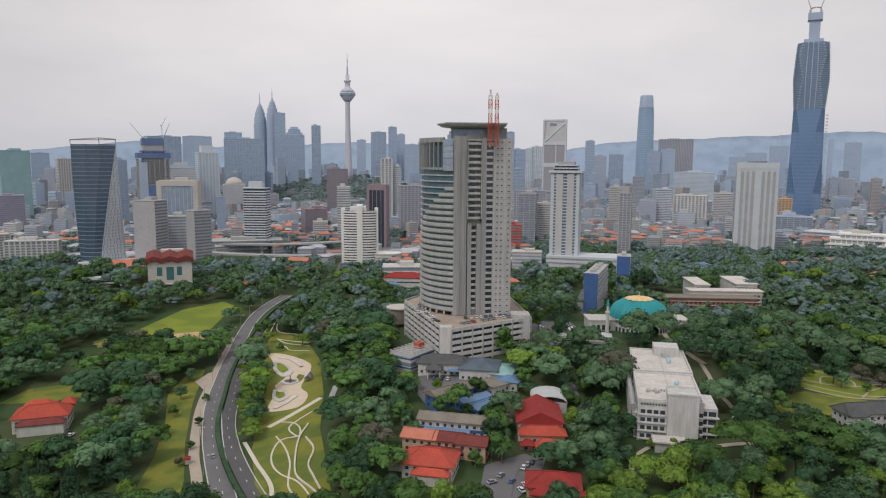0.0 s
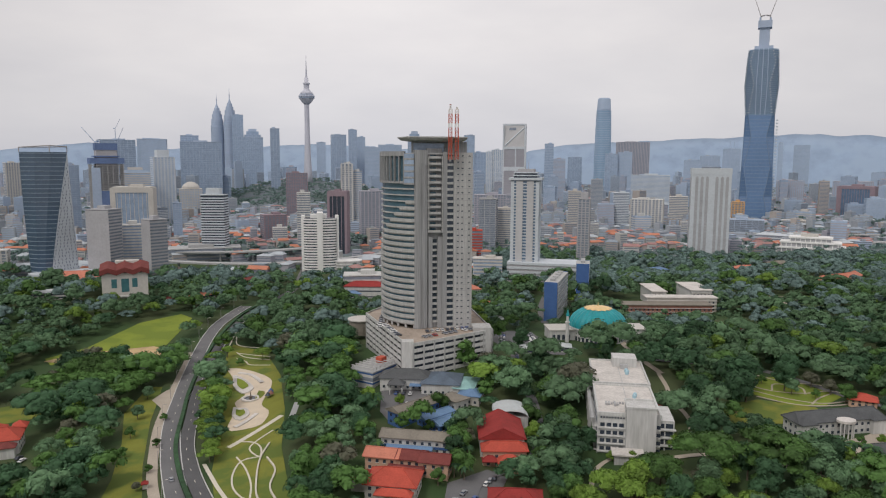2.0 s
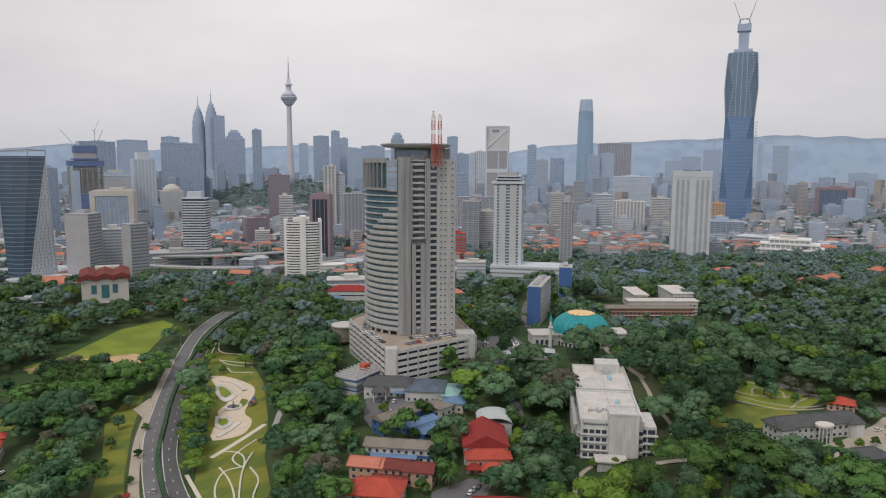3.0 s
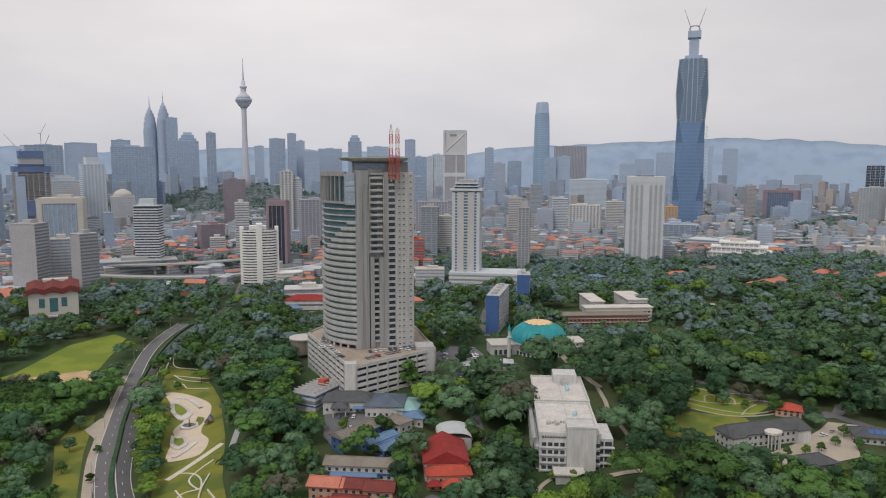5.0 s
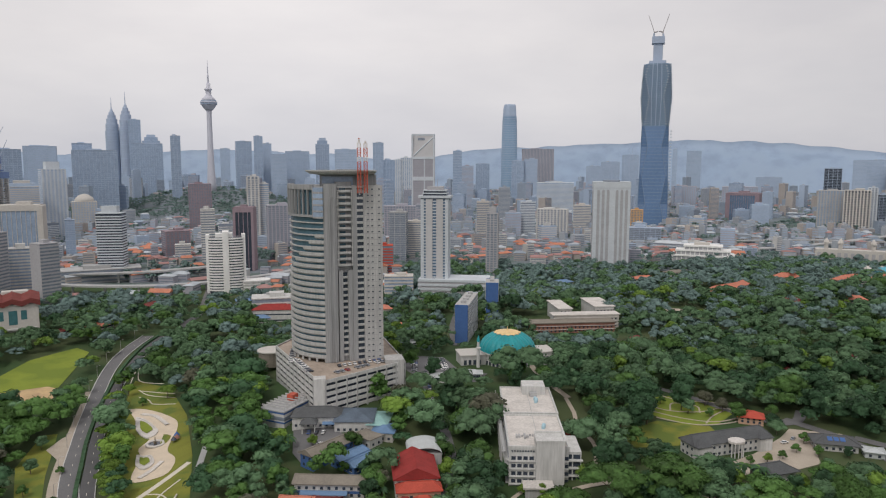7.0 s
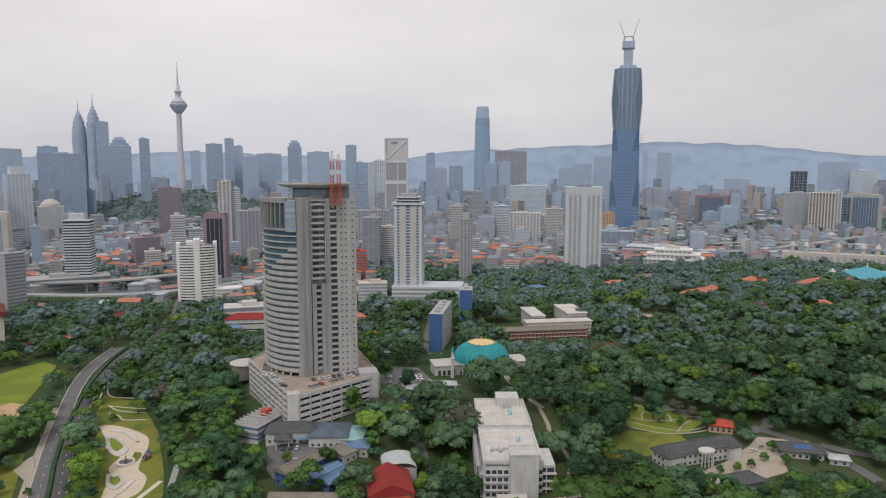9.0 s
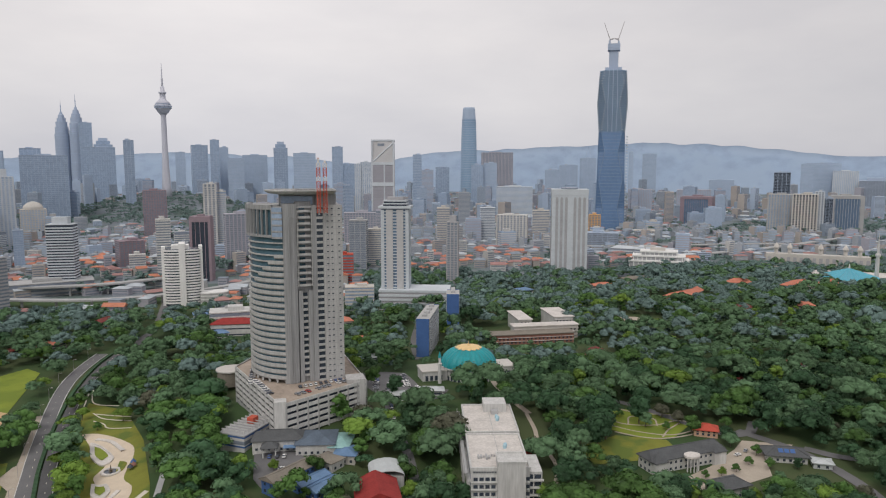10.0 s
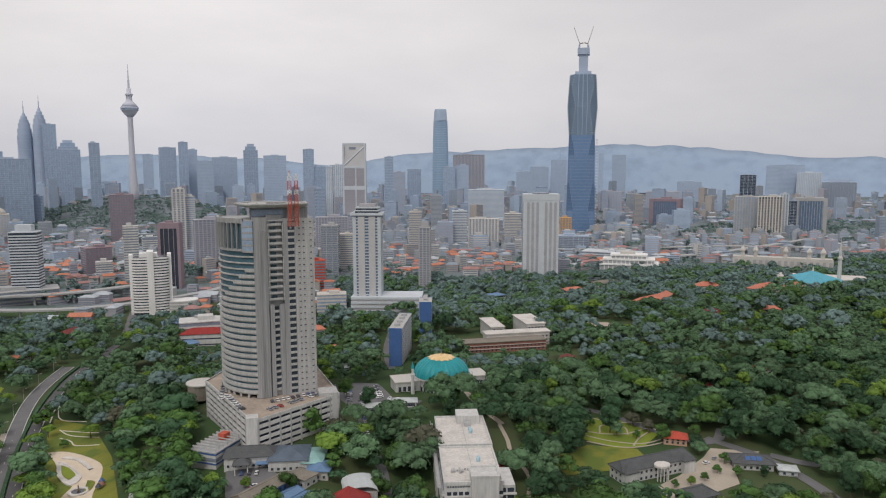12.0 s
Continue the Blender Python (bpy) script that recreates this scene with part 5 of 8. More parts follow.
def white_block():
    z0 = 8.0
    root = thing("white_institute", pose(88, 304.5, z0, 0, 0, -12.4), "white flat-roofed institute building in two joined blocks", "institute building")
    H = 18.0
    part("front_block", boxes((0, 27.8, 0, 42, -3, H)), WHITE, root)
    part("rear_block", boxes((0, 28.4, 45, 88, -3, H)), WHITE, root)
    part("link", boxes((2, 26, 42, 45, -3, H - 1.5)), TOWER_WALL, root)
    for y0, y1, w in ((0, 42, 27.8), (45, 88, 28.4)):
        part("roof_sheet", boxes((0.6, w - 0.6, y0 + 0.6, y1 - 0.6, H, H + 0.12)), ROOF_WHITE, root, "stained white roof")
        for bx in ((-0.3, 0.5, y0 - 0.3, y1 + 0.3, H - 0.8, H + 0.8), (w - 0.5, w + 0.3, y0 - 0.3, y1 + 0.3, H - 0.8, H + 0.8), (0.5, w - 0.5, y0 - 0.3, y0 + 0.5, H - 0.8, H + 0.8), (0.5, w - 0.5, y1 - 0.5, y1 + 0.3, H - 0.8, H + 0.8)):
            part("parapet", boxes(bx), WHITE, root)
        part("roof_joint", boxes((w * 0.52, w * 0.53, y0 + 1, y1 - 1, H + 0.12, H + 0.2)), CONCRETE, root)
    stair = part("stair_tower", boxes((12.5, 25.5, -3.5, 8, -3, H + 4.2)), WHITE, root)
    part("stair_parapet", boxes((12.2, 25.8, -3.8, -3.2, H + 4.2, H + 5.0), (12.2, 25.8, 7.7, 8.3, H + 4.2, H + 5.0), (12.2, 12.8, -3.2, 7.7, H + 4.2, H + 5.0), (25.2, 25.8, -3.2, 7.7, H + 4.2, H + 5.0)), WHITE, root)
    part("penthouse", boxes((12, 25, 76, 87.5, H, H + 5)), WHITE, root)
    part("water_tank", boxes((16, 20, 72, 75, H + 0.12, H + 2.4)), CONCRETE, root)
    for i in range(5):
        tank = part("blue_tank", lathe(((0.9, 0), (0.95, 1.4), (0.6, 1.9)), 10), BLUE_TANK, root, "small pale blue water tank", m=pose(18.5 + (i % 2) * 0.5, 24 + i * 2.2 if i < 2 else 58 + i * 2.2, H + 0.12))
    rnd = random.Random(3)
    for i in range(7):
        part("roof_unit", boxes((4 + i * 1.3, 4.9 + i * 1.3, 12 + rnd.uniform(-2, 2), 13.4 + rnd.uniform(-1, 2), H + 0.12, H + 1.2)), CONCRETE, root)
    # floors and windows on the front and sides
    for k in range(4):
        z = 1.0 + k * 3.7
        for s0, s1 in ((0.8, 12), (25.8, 27.6)):
            n = max(1, int((s1 - s0) / 2.7))
            for i in range(n):
                s = s0 + (s1 - s0) * (i + 0.5) / n
                part("window", boxes((s - 1.0, s + 1.0, -0.15, 0.1, z, z + 1.7)), GLASS_DARK, root)
            part("floor_ledge", boxes((s0 - 0.8, s1 + 0.2, -0.9, 0, z - 0.8, z - 0.45)), WHITE, root)
        for y0, y1 in ((1, 41), (46, 87)):
            part("window_strip", boxes((-0.15, 0.1, y0 + 1, y1 - 1, z, z + 1.6)), GLASS_GREY, root)
            part("side_ledge", boxes((-1.3, 0, y0, y1, z - 0.8, z - 0.4)), WHITE, root)
            part("window_strip", boxes((27.7, 28.55, y0 + 1, y1 - 1, z, z + 1.6)), GLASS_GREY, root)
    wing = part("side_wing", boxes((27.9, 34, 2, 22, -3, 15.5)), WHITE, root)
    for k in range(4):
        part("wing_window", boxes((26.0, 33.4, 1.85, 2.1, 1 + k * 3.7, 3.1 + k * 3.7)), GLASS_DARK, root)
        part("wing_ledge", boxes((25.9, 34.6, 0.6, 2, 0.2 + k * 3.7, 0.75 + k * 3.7)), WHITE, root)
        part("wing_pier", boxes((29.6, 30.1, 1.3, 1.9, 1 + k * 3.7, 3.1 + k * 3.7)), WHITE, root)
    for i in range(9):
        x_ = 1.2 + i * 1.25
        part("clerestory_slot", boxes((x_, x_ + 0.7, -0.42, -0.28, H - 1.9, H - 1.2)), GLASS_DARK, root)
    for y_ in (-2.2, 2.6):
        part("drain_pipe", boxes((12.3, 12.52, y_, y_ + 0.2, -3, H + 3)), CONCRETE, root)
    part("side_gallery", boxes((-3.2, -1.4, 2, 86, H - 3.0, H - 2.7)), CONCRETE, root, "grey side gallery slab")
    for i in range(15):
        part("gallery_post", boxes((-3.1, -2.8, 3 + i * 5.8, 3.3 + i * 5.8, -3, H - 0.4)), TOWER_PALE, root)
    part("orange_canopy", boxes((28.7, 33.5, 23, 38, 11, 11.5)), ORANGE_TILE, root)
    part("entrance_canopy", boxes((6, 20, -12, -3.6, 3.2, 3.9)), ROOF_WHITE, root)
    part("entrance_wall", boxes((7, 19, -11, -3.6, -3, 3.2)), TOWER_PALE, root)


BLUE_TANK = mat("pale_blue_plastic", (0.35, 0.52, 0.60), 0.5, 0.1)
white_block()


def dome_hall():
    x, y = 133.8, 471
    z0 = h(x, y)
    root = thing("domed_hall", pose(x, y, z0), "round hall with a ribbed teal dome and gold cap", "domed hall")
    top, low, rb = 40.2 - z0, 27.4 - z0, 19.6
    part("drum", lathe(((18.8, -4), (18.8, low - 0.2))), WHITE, root, "white drum wall")
    gore = bmesh.new()
    n = 28
    prev = None
    for j in range(11):
        t = 0.86 * j / 10
        ph = t * math.pi / 2
        r = rb * math.cos(ph) ** 0.9
        z = low + (top - low) * math.sin(ph)
        a = math.pi / n
        row = [gore.verts.new((r * 0.985 * math.cos(-a), r * 0.985 * math.sin(-a), z - 0.12)), gore.verts.new((r * 1.012, 0, z + 0.15)), gore.verts.new((r * 0.985 * math.cos(a), r * 0.985 * math.sin(a), z - 0.12))]
        if prev:
            gore.faces.new((prev[0], prev[1], row[1], row[0]))
            gore.faces.new((prev[1], prev[2], row[2], row[1]))
        prev = row
    mesh = to_mesh(gore, "dome_panel")
    for i in range(n):
        link("dome_panel", mesh, TEAL_ROOF, root, pose(0, 0, 0, 0, 0, 360 * i / n))
    bm = bmesh.new()
    rings = []
    for r, z, wob in ((9.2, top - 0.95, 0.9), (7.0, top - 0.15, 0.3), (4, top + 0.35, 0), (0.6, top + 0.6, 0)):
        rings.append([bm.verts.new(((r + wob * math.cos(14 * 2 * math.pi * i / 84)) * math.cos(2 * math.pi * i / 84), (r + wob * math.cos(14 * 2 * math.pi * i / 84)) * math.sin(2 * math.pi * i / 84), z)) for i in range(84)])
    for a, b in zip(rings, rings[1:]):
        for i in range(84):
            bm.faces.new((a[i], a[(i + 1) % 84], b[(i + 1) % 84], b[i]))
    bm.faces.new(rings[-1])
    part("gold_cap", bm, GOLD, root, "scalloped gold cap")
    part("finial", lathe(((0.8, top), (1.0, top + 0.8), (0.2, top + 1.4), (0.15, top + 3.2)), 10), GOLD, root)
    part("eave_ring", lathe(((18.7, low - 0.9), (20.4, low - 0.9), (20.4, low - 0.25), (18.7, low - 0.25))), WHITE, root)
    for sx, w in ((-1, 15), (1, 12)):
        part("side_wing", boxes((17.5 if sx > 0 else -20 - w, 20 + w if sx > 0 else -17.5, -8, 9, -4, 7.4)), WHITE, root)
        part("wing_roof", boxes((17.5 if sx > 0 else -20 - w - 0.6, 20 + w + 0.6 if sx > 0 else -17.5, -8.6, 9.6, 7.4, 8.2)), CREAM, root)
        for i in range(4):
            cx = sx * (22 + i * w / 4.5)
            part("wing_window", boxes((cx - 1, cx + 1, -8.15, -7.9, 1.2, 4.6)), GLASS_DARK, root)
    for i in range(20):
        a = radians(180 + 9 * i)
        part("drum_window", boxes((18.6, 18.95, -0.8, 0.8, 0.8, 3.6)), GLASS_DARK, root, m=pose(0, 0, 0, 0, 0, math.degrees(a)))
    mn = thing("slim_minaret", pose(109.5, 457, h(109.5, 457) - 1), "slim white minaret with a teal tip", "minaret")
    part("shaft", lathe(((1.3, 0), (1.1, 14), (1.7, 14.3), (1.7, 15), (0.9, 15.2), (0.85, 19)), 12), WHITE, mn)
    part("tip", lathe(((1.2, 19), (1.0, 20.5), (0.1, 23.5)), 12), TEAL_ROOF, mn)


dome_hall()

# the red-roofed community hall and the grey hall behind it
r = house(44.5, 311, 23, 19.5, 87, 9.5, 5.0, WHITE, RED_TILE, "white community hall with a broad red gable roof", ridge=24.6, storeys=3, name="community_hall", category="hall", base=7.0)
r = house(44.2, 295.5, 19, 7, -3, 7.5, 3.0, PEACH_WALL, ORANGE_TILE, "peach entrance wing with stepped red hip roofs", storeys=2, name="entrance_wing", category="hall", base=6.5)
sub_roof(r, 1.5, -5.5, 4.5, 9, 6, 2.6, ORANGE_TILE, wall=PEACH_WALL, wall_h=6)
sub_roof(r, -6.5, -3.8, 4.0, 6, 4, 2.0, RED_TILE)


def barrel_hall(x, y, w, d, turn, zb, zt, label):
    root = thing("metal_roofed_hall", pose(x, y, zb, 0, 0, turn), label, "hall")
    hh = zt - zb
    part("wall", boxes((-w / 2, w / 2, -d / 2, d / 2, -3, hh - 3)), TOWER_PALE, root)
    for k in range(8):
        a0, a1 = math.pi * k / 8, math.pi * (k + 1) / 8
        p = [(math.cos(a0) * w / 2 * 1.05, math.sin(a0) * 3.4), (math.cos(a1) * w / 2 * 1.05, math.sin(a1) * 3.4)]
        bm = loft([[(p[0][0], s, hh - 3 + p[0][1]), (p[1][0], s, hh - 3 + p[1][1]), (p[1][0], s, hh - 3.3 + p[1][1]), (p[0][0], s, hh - 3.3 + p[0][1])] for s in (-d / 2 - 0.6, d / 2 + 0.6)])
        part("roof_panel", bm, STEEL_ROOF, root)


barrel_hall(52, 331, 16, 15, -3, 9, 20.5, "grey hall with a curved metal roof")

r = house(-4, 268, 20, 14, -12, 6.0, 4.4, CREAM, ORANGE_TILE, "cream villa with a bright orange-red hipped roof", base=8.0, name="villa", ridge=7)
sub_roof(r, -12.5, 2, 5.6, 9, 8, 2.6, RED_TILE, wall=CREAM, wall_h=7)
sub_roof(r, 2, -8.5, 4.2, 14, 5, 1.8, ORANGE_TILE, wall=CREAM, wall_h=5)
r = house(43.5, 259.5, 20, 13, -8, 4.0, 3.8, PEACH_WALL, RED_TILE, "low peach house with a red hipped roof", base=4.8, storeys=1, name="villa")
sub_roof(r, 2, -7.5, 3.0, 21, 5, 1.4, RED_TILE)
for x, y, w, roof, lb in ((-8.5, 290.5, 14, FADED_FAR_TILE, "peach terrace house with faded orange roof"), (3.5, 287.5, 10.5, RUST_TILE, "peach terrace house with rust-red roof"), (13.5, 283.5, 12, RUST_TILE, "peach terrace house with dark red roof")):
    house(x, y, w, 9, -15, 6.2, 2.4, PEACH_WALL, roof, lb, ridge=w + 1.4, base=8.6, name="terrace_house")
house(1, 281, 14, 5, -15, 3.2, 1.5, PEACH_WALL, RUST_TILE, "low red-roofed lean-to before a terrace", ridge=15, base=8.4, storeys=1, name="lean_to", category="outbuilding")
r = house(6, 306, 31, 9, -13, 6.6, 2.2, WHITE, BROWN_TILE, "long white barrack block with blue doors and brown roof", ridge=32.5, base=9.6, name="barrack_block", category="barracks")
part("blue_band", boxes((-15.5, 15.5, -4.72, -4.52, 2.6, 3.7)), BLUE_WALL, r)
sub_roof(r, -2, -6.2, 3.6, 20, 3.4, 0.9, BLUE_ROOF, ridge=21, name="lean_to_roof")
r = house(6.5, 339.5, 30, 9, 41, 6.8, 2.3, BLUE_WALL, BROWN_TILE, "blue-walled barrack block with brown roof", ridge=31.5, base=12.0, name="barrack_block", category="barracks")
house(15.5, 334, 18, 6.5, 41, 3.8, 1.5, BLUE_WALL, BLUE_ROOF, "long shed with a blue metal roof", ridge=19, base=12, storeys=1, name="metal_shed", category="shed")
house(21, 328, 17, 8, 41, 3.6, 1.6, BLUE_WALL, BLUE_ROOF, "shed with a bright blue metal roof", ridge=18, base=11.5, storeys=1, name="metal_shed", category="shed")
r = house(1.5, 377, 27, 13, -8, 6.2, 3.6, WHITE, GREY_TILE, "mess hall with a large dark grey hipped roof", base=16.0, storeys=1, name="mess_hall", category="hall")
sub_roof(r, -4, -9.5, 4.8, 8, 6, 2.4, GREY_TILE, wall=None)
for dx in (-7.3, -0.7):
    part("porch_post", boxes((dx - 0.25, dx + 0.25, -12.2, -11.7, -3, 4.6)), WHITE, r)
sub_roof(r, 9, -8, 3.6, 11, 3, 0.8, BLUE_ROOF, ridge=12, name="awning")
house(21, 372, 20, 20, -10, 6.0, 4.0, WHITE, DARK_BLUE_ROOF := mat("slate_blue_roof", (0.10, 0.13, 0.17), 0.7, 0.25, 0.2, 1.2), "hall with a slate-blue hipped roof", base=15.5, storeys=1, name="mess_hall", category="hall")
house(34, 369, 10, 20, -16, 5.4, 1.8, WHITE, mat("mint_metal_roof", (0.28, 0.47, 0.46), 0.5, 0.2, 0.2, 1.2), "hall with a mint green metal roof", base=14.5, storeys=1, ridge=0.4, name="metal_shed", category="shed")
house(35.5, 357, 11, 13, -18, 4.8, 1.6, CREAM, BLUE_ROOF, "shed with a light blue metal roof", base=14, storeys=1, ridge=0.4, name="metal_shed", category="shed")
house(26, 351, 9, 12, 40, 4.8, 1.8, WHITE, BROWN_TILE, "small outbuilding with a brown roof", base=13.5, storeys=1, name="outbuilding", category="outbuilding")


def annex():
    root = thing("flat_roofed_annex", pose(-15.5, 393, 12.5, 0, 0, 55), "white and blue flat-roofed annex beside a podium", "annex")
    part("wall", boxes((-14, 14, -8, 8, -4, 11)), WHITE, root)
    for z in (4.6, 9.8):
        part("blue_band", boxes((-14.15, 14.15, -8.15, 8.15, z, z + 0.9)), BLUE_WALL, root)
    part("window_strip", boxes((-14.1, 14.1, -8.1, 8.1, 6.2, 8.2)), GLASS_GREY, root)
    part("roof_deck", boxes((-14.4, 14.4, -8.4, 8.4, 11, 11.6)), CONCRETE, root)
    for i in range(8):
        part("pergola_beam", boxes((-13 + i * 3.4, -12.4 + i * 3.4, -7.5, 7.5, 13, 13.4)), TOWER_PALE, root)
        for sy in (-7, 7):
            part("pergola_post", boxes((-12.9 + i * 3.4, -12.5 + i * 3.4, sy - 0.2, sy + 0.2, 11.6, 13)), TOWER_PALE, root)
    part("stair_head", boxes((2, 7, -2, 2, 11.6, 15)), RED_STEEL, root)


annex()
# villa on the left slope and the manor with its courtyard pavilions
r = house(-196, 335, 24, 15, 18, 7.0, 4.0, WHITE, ORANGE_TILE, "white villa with an orange tiled hipped roof", base=0.2, name="villa", ridge=12)
sub_roof(r, -3, 8, 8.2, 14, 8, 3.2, ORANGE_TILE)
sub_roof(r, 10, 9, 8.6, 6, 6, 2.6, ORANGE_TILE)
sub_roof(r, 1, -9.5, 5.4, 20, 6, 1.8, RUST_TILE, wall=WHITE, wall_h=6)
r = house(206, 315.5, 46, 11, 8, 7.0, 3.8, WHITE, GREY_TILE, "long white manor with a dark slate roof and portico", base=11.2, name="manor", ridge=42)
for sx in (-19, 19):
    sub_roof(r, sx, -4, 7.3, 7.5, 8, 3.0, GREY_TILE, wall=WHITE, wall_h=8)
part("portico_roof", loft([[(px_, py_ - 8, z) for px_, py_, _ in ring(3.6, 0, 20, rx=4.4)] for z in (7.6, 8.7)]), ROOF_WHITE, r)
for i in range(6):
    a = radians(200 + 28 * i)
    part("column", lathe(((0.35, -1), (0.3, 7.6)), 10), WHITE, r, m=pose(3.8 * math.cos(a), 3.0 * math.sin(a) - 8, 0))
r = house(208, 280, 17, 10, 8, 6.0, 3.0, WHITE, GREY_TILE, "low pavilion with dark slate roof and white posts", base=10.7, storeys=1, name="pavilion", category="pavilion", eave=1.4)
r = house(264, 309, 20, 11, -24, 4.0, 3.0, WHITE, GREY_TILE, "low gatehouse with dark roof and solar panels", base=10.8, storeys=1, name="gatehouse", category="pavilion", eave=1.4)
for sx in (-3, 0, 3):
    part("solar_panel", boxes((-1.2, 1.2, -1.4, 1.4, 0, 0.1)), BLUE_WALL, r, m=pose(sx, -3.2, 6.1, 26))
house(276, 296, 9, 7, -30, 3.4, 1.2, STEEL_ROOF, STEEL_ROOF, "small guard post with a grey roof", base=10.6, storeys=1, name="guard_post", category="kiosk")

for args in ((238, 498, 18, 11, 25, 6, 3.2, CREAM, RUST_TILE, "cream house with a rust-red tiled roof"), (252, 512, 22, 11, 60, 6, 3.4, CREAM, RUST_TILE, "house with a long rust-red tiled roof"),
             (243, 349, 13, 9, -30, 4, 2.6, PEACH_WALL, ORANGE_TILE, "small house with an orange tiled roof"), (226, 548, 12, 9, 10, 4, 2.4, WHITE, ORANGE_TILE, "small orange-roofed house under trees"),
             (480, 640, 34, 12, 20, 6, 4, CREAM, RUST_TILE, "long rust-roofed pavilion among trees"), (560, 640, 20, 12, -20, 6, 4, CREAM, ORANGE_TILE, "orange-roofed house among trees"),
             (470, 735, 60, 14, 25, 7, 5, CREAM, ORANGE_TILE, "long red-roofed pavilion in the woods"), (505, 760, 34, 12, 40, 7, 5, CREAM, ORANGE_TILE, "red-roofed wing in the woods"),
             (655, 760, 44, 18, 15, 10, 6, CREAM, ORANGE_TILE, "museum hall with an orange tiled roof"), (690, 745, 26, 18, -30, 10, 7, CREAM, ORANGE_TILE, "museum wing with an orange tiled roof"),
             (610, 815, 30, 14, -25, 9, 5, CREAM, ORANGE_TILE, "orange-roofed hall among trees"), (505, 905, 40, 16, 10, 7, 3, WHITE, BROWN_TILE, "low hall with a brown roof"),
             (430, 860, 30, 14, 10, 7, 3, WHITE, ORANGE_TILE, "low hall with an orange roof"), (397, 456, 20, 12, 35, 5, 3.5, CREAM, RUST_TILE, "small rust-roofed house under trees"),
             (330, 430, 12, 8, -10, 4, 2.4, CREAM, RUST_TILE, "small house with a rust roof in woods"), (-205, 640, 16, 9, 30, 4, 2.6, CREAM, RUST_TILE, "small house with a rust-red roof"),
             (-186, 655, 20, 11, 55, 5, 3, CREAM, ORANGE_TILE, "orange-roofed shelter beside a field"), (-168, 770, 22, 10, 62, 7, 3.0, OCHRE, RUST_TILE, "ochre house with a long rust roof"),
             (-345, 745, 60, 22, 10, 10, 7, WHITE, ORANGE_TILE, "white hall with a broad orange roof"), (-310, 640, 40, 16, 18, 6, 2.0, WHITE, STEEL_ROOF, "low white pavilion with a pale roof"),
             (-38, 715, 42, 20, -5, 12, 4, WHITE, RED_TILE, "long white hall with a red roof"), (-52, 690, 18, 10, 20, 7, 3, WHITE, BLUE_ROOF, "low shed with a blue roof"),
             (-70, 800, 30, 14, 10, 6, 3.5, WHITE, BLUE_ROOF, "hall with a pale blue pointed roof"), (60, 720, 36, 18, 10, 8, 4, CREAM, ORANGE_TILE, "market hall with an orange roof"),
             (78, 640, 14, 10, 5, 5, 3, WHITE, ORANGE_TILE, "white house with an orange roof"), (75, 560, 14, 9, 20, 4, 2, WHITE, STEEL_ROOF, "small house with a grey metal roof"),
             (310, 850, 34, 14, 20, 6, 3, WHITE, BLUE_ROOF, "low shed with a pale blue roof"), (205, 590, 12, 9, 15, 5, 2.4, WHITE, BLUE_ROOF, "shed with a light blue roof"), (78, 428, 16, 8, -8, 3.4, 1.6, WHITE, STEEL_ROOF, "open car shelter with a grey metal roof"), (97, 434, 18, 8, -12, 3.4, 1.6, WHITE, STEEL_ROOF, "long car shelter with a pale metal roof")):
    house(*args)


def round_pavilion(x, y, r, z, label):
    root = thing("round_pavilion", pose(x, y, z), label, "pavilion")
    part("drum", lathe(((r, -4), (r, 6)), 24), BROWN_TILE, root)
    part("roof", lathe(((r + 1, 6), (r + 1, 6.8), (r * 0.6, 7.4), (0.3, 7.8)), 24), CREAM, root)


round_pavilion(-30, 480 + 20, 9, 20, "round cream-roofed pavilion behind the podium")


def slab_block(x, y, length, d, turn, zt, label):
    z0 = h(x, y)
    hh = zt - z0
    root = thing("slab_apartment_block", pose(x, y, z0, 0, 0, turn), label, "apartment block")
    a, b = d / 2, length / 2
    part("body", boxes((-a, a, -b, b, -4, hh)), BLUE_WALL, root)
    for s in (-1, 1):
        part("end_wall", boxes((-a - 0.4, a + 0.4, s * b - 0.6, s * b + 0.6, -4, hh + 0.8)), BLUE_WALL, root, "blue painted end wall")
    fl = to_mesh(boxes((-a - 0.8, a + 0.8, -b + 0.7, b - 0.7, 0, 1.2)), "gallery_band")
    n = int(hh / 3)
    for k in range(n + 1):
        link("gallery_band", fl, TOWER_WALL if k % 3 else TOWER_PALE, root, pose(0, 0, k * hh / n - 0.6))
    m = int(length / 5)
    rb = to_mesh(boxes((-a - 0.9, a + 0.9, -0.25, 0.25, -2, hh)), "party_wall")
    for k in range(1, m):
        link("party_wall", rb, PALE_WHITE, root, pose(0, -b + length * k / m, 0))
    for k in range(4):
        part("roof_tank", boxes((-2, 2, -b + 8 + k * length / 4.5, -b + 13 + k * length / 4.5, hh, hh + 2.5)), CONCRETE, root)


slab_block(128, 577, 60, 9.5, -21, 43, "blue and white slab apartment block")
slab_block(172, 662, 26, 11, -15, 43, "blue-ended apartment slab behind another")


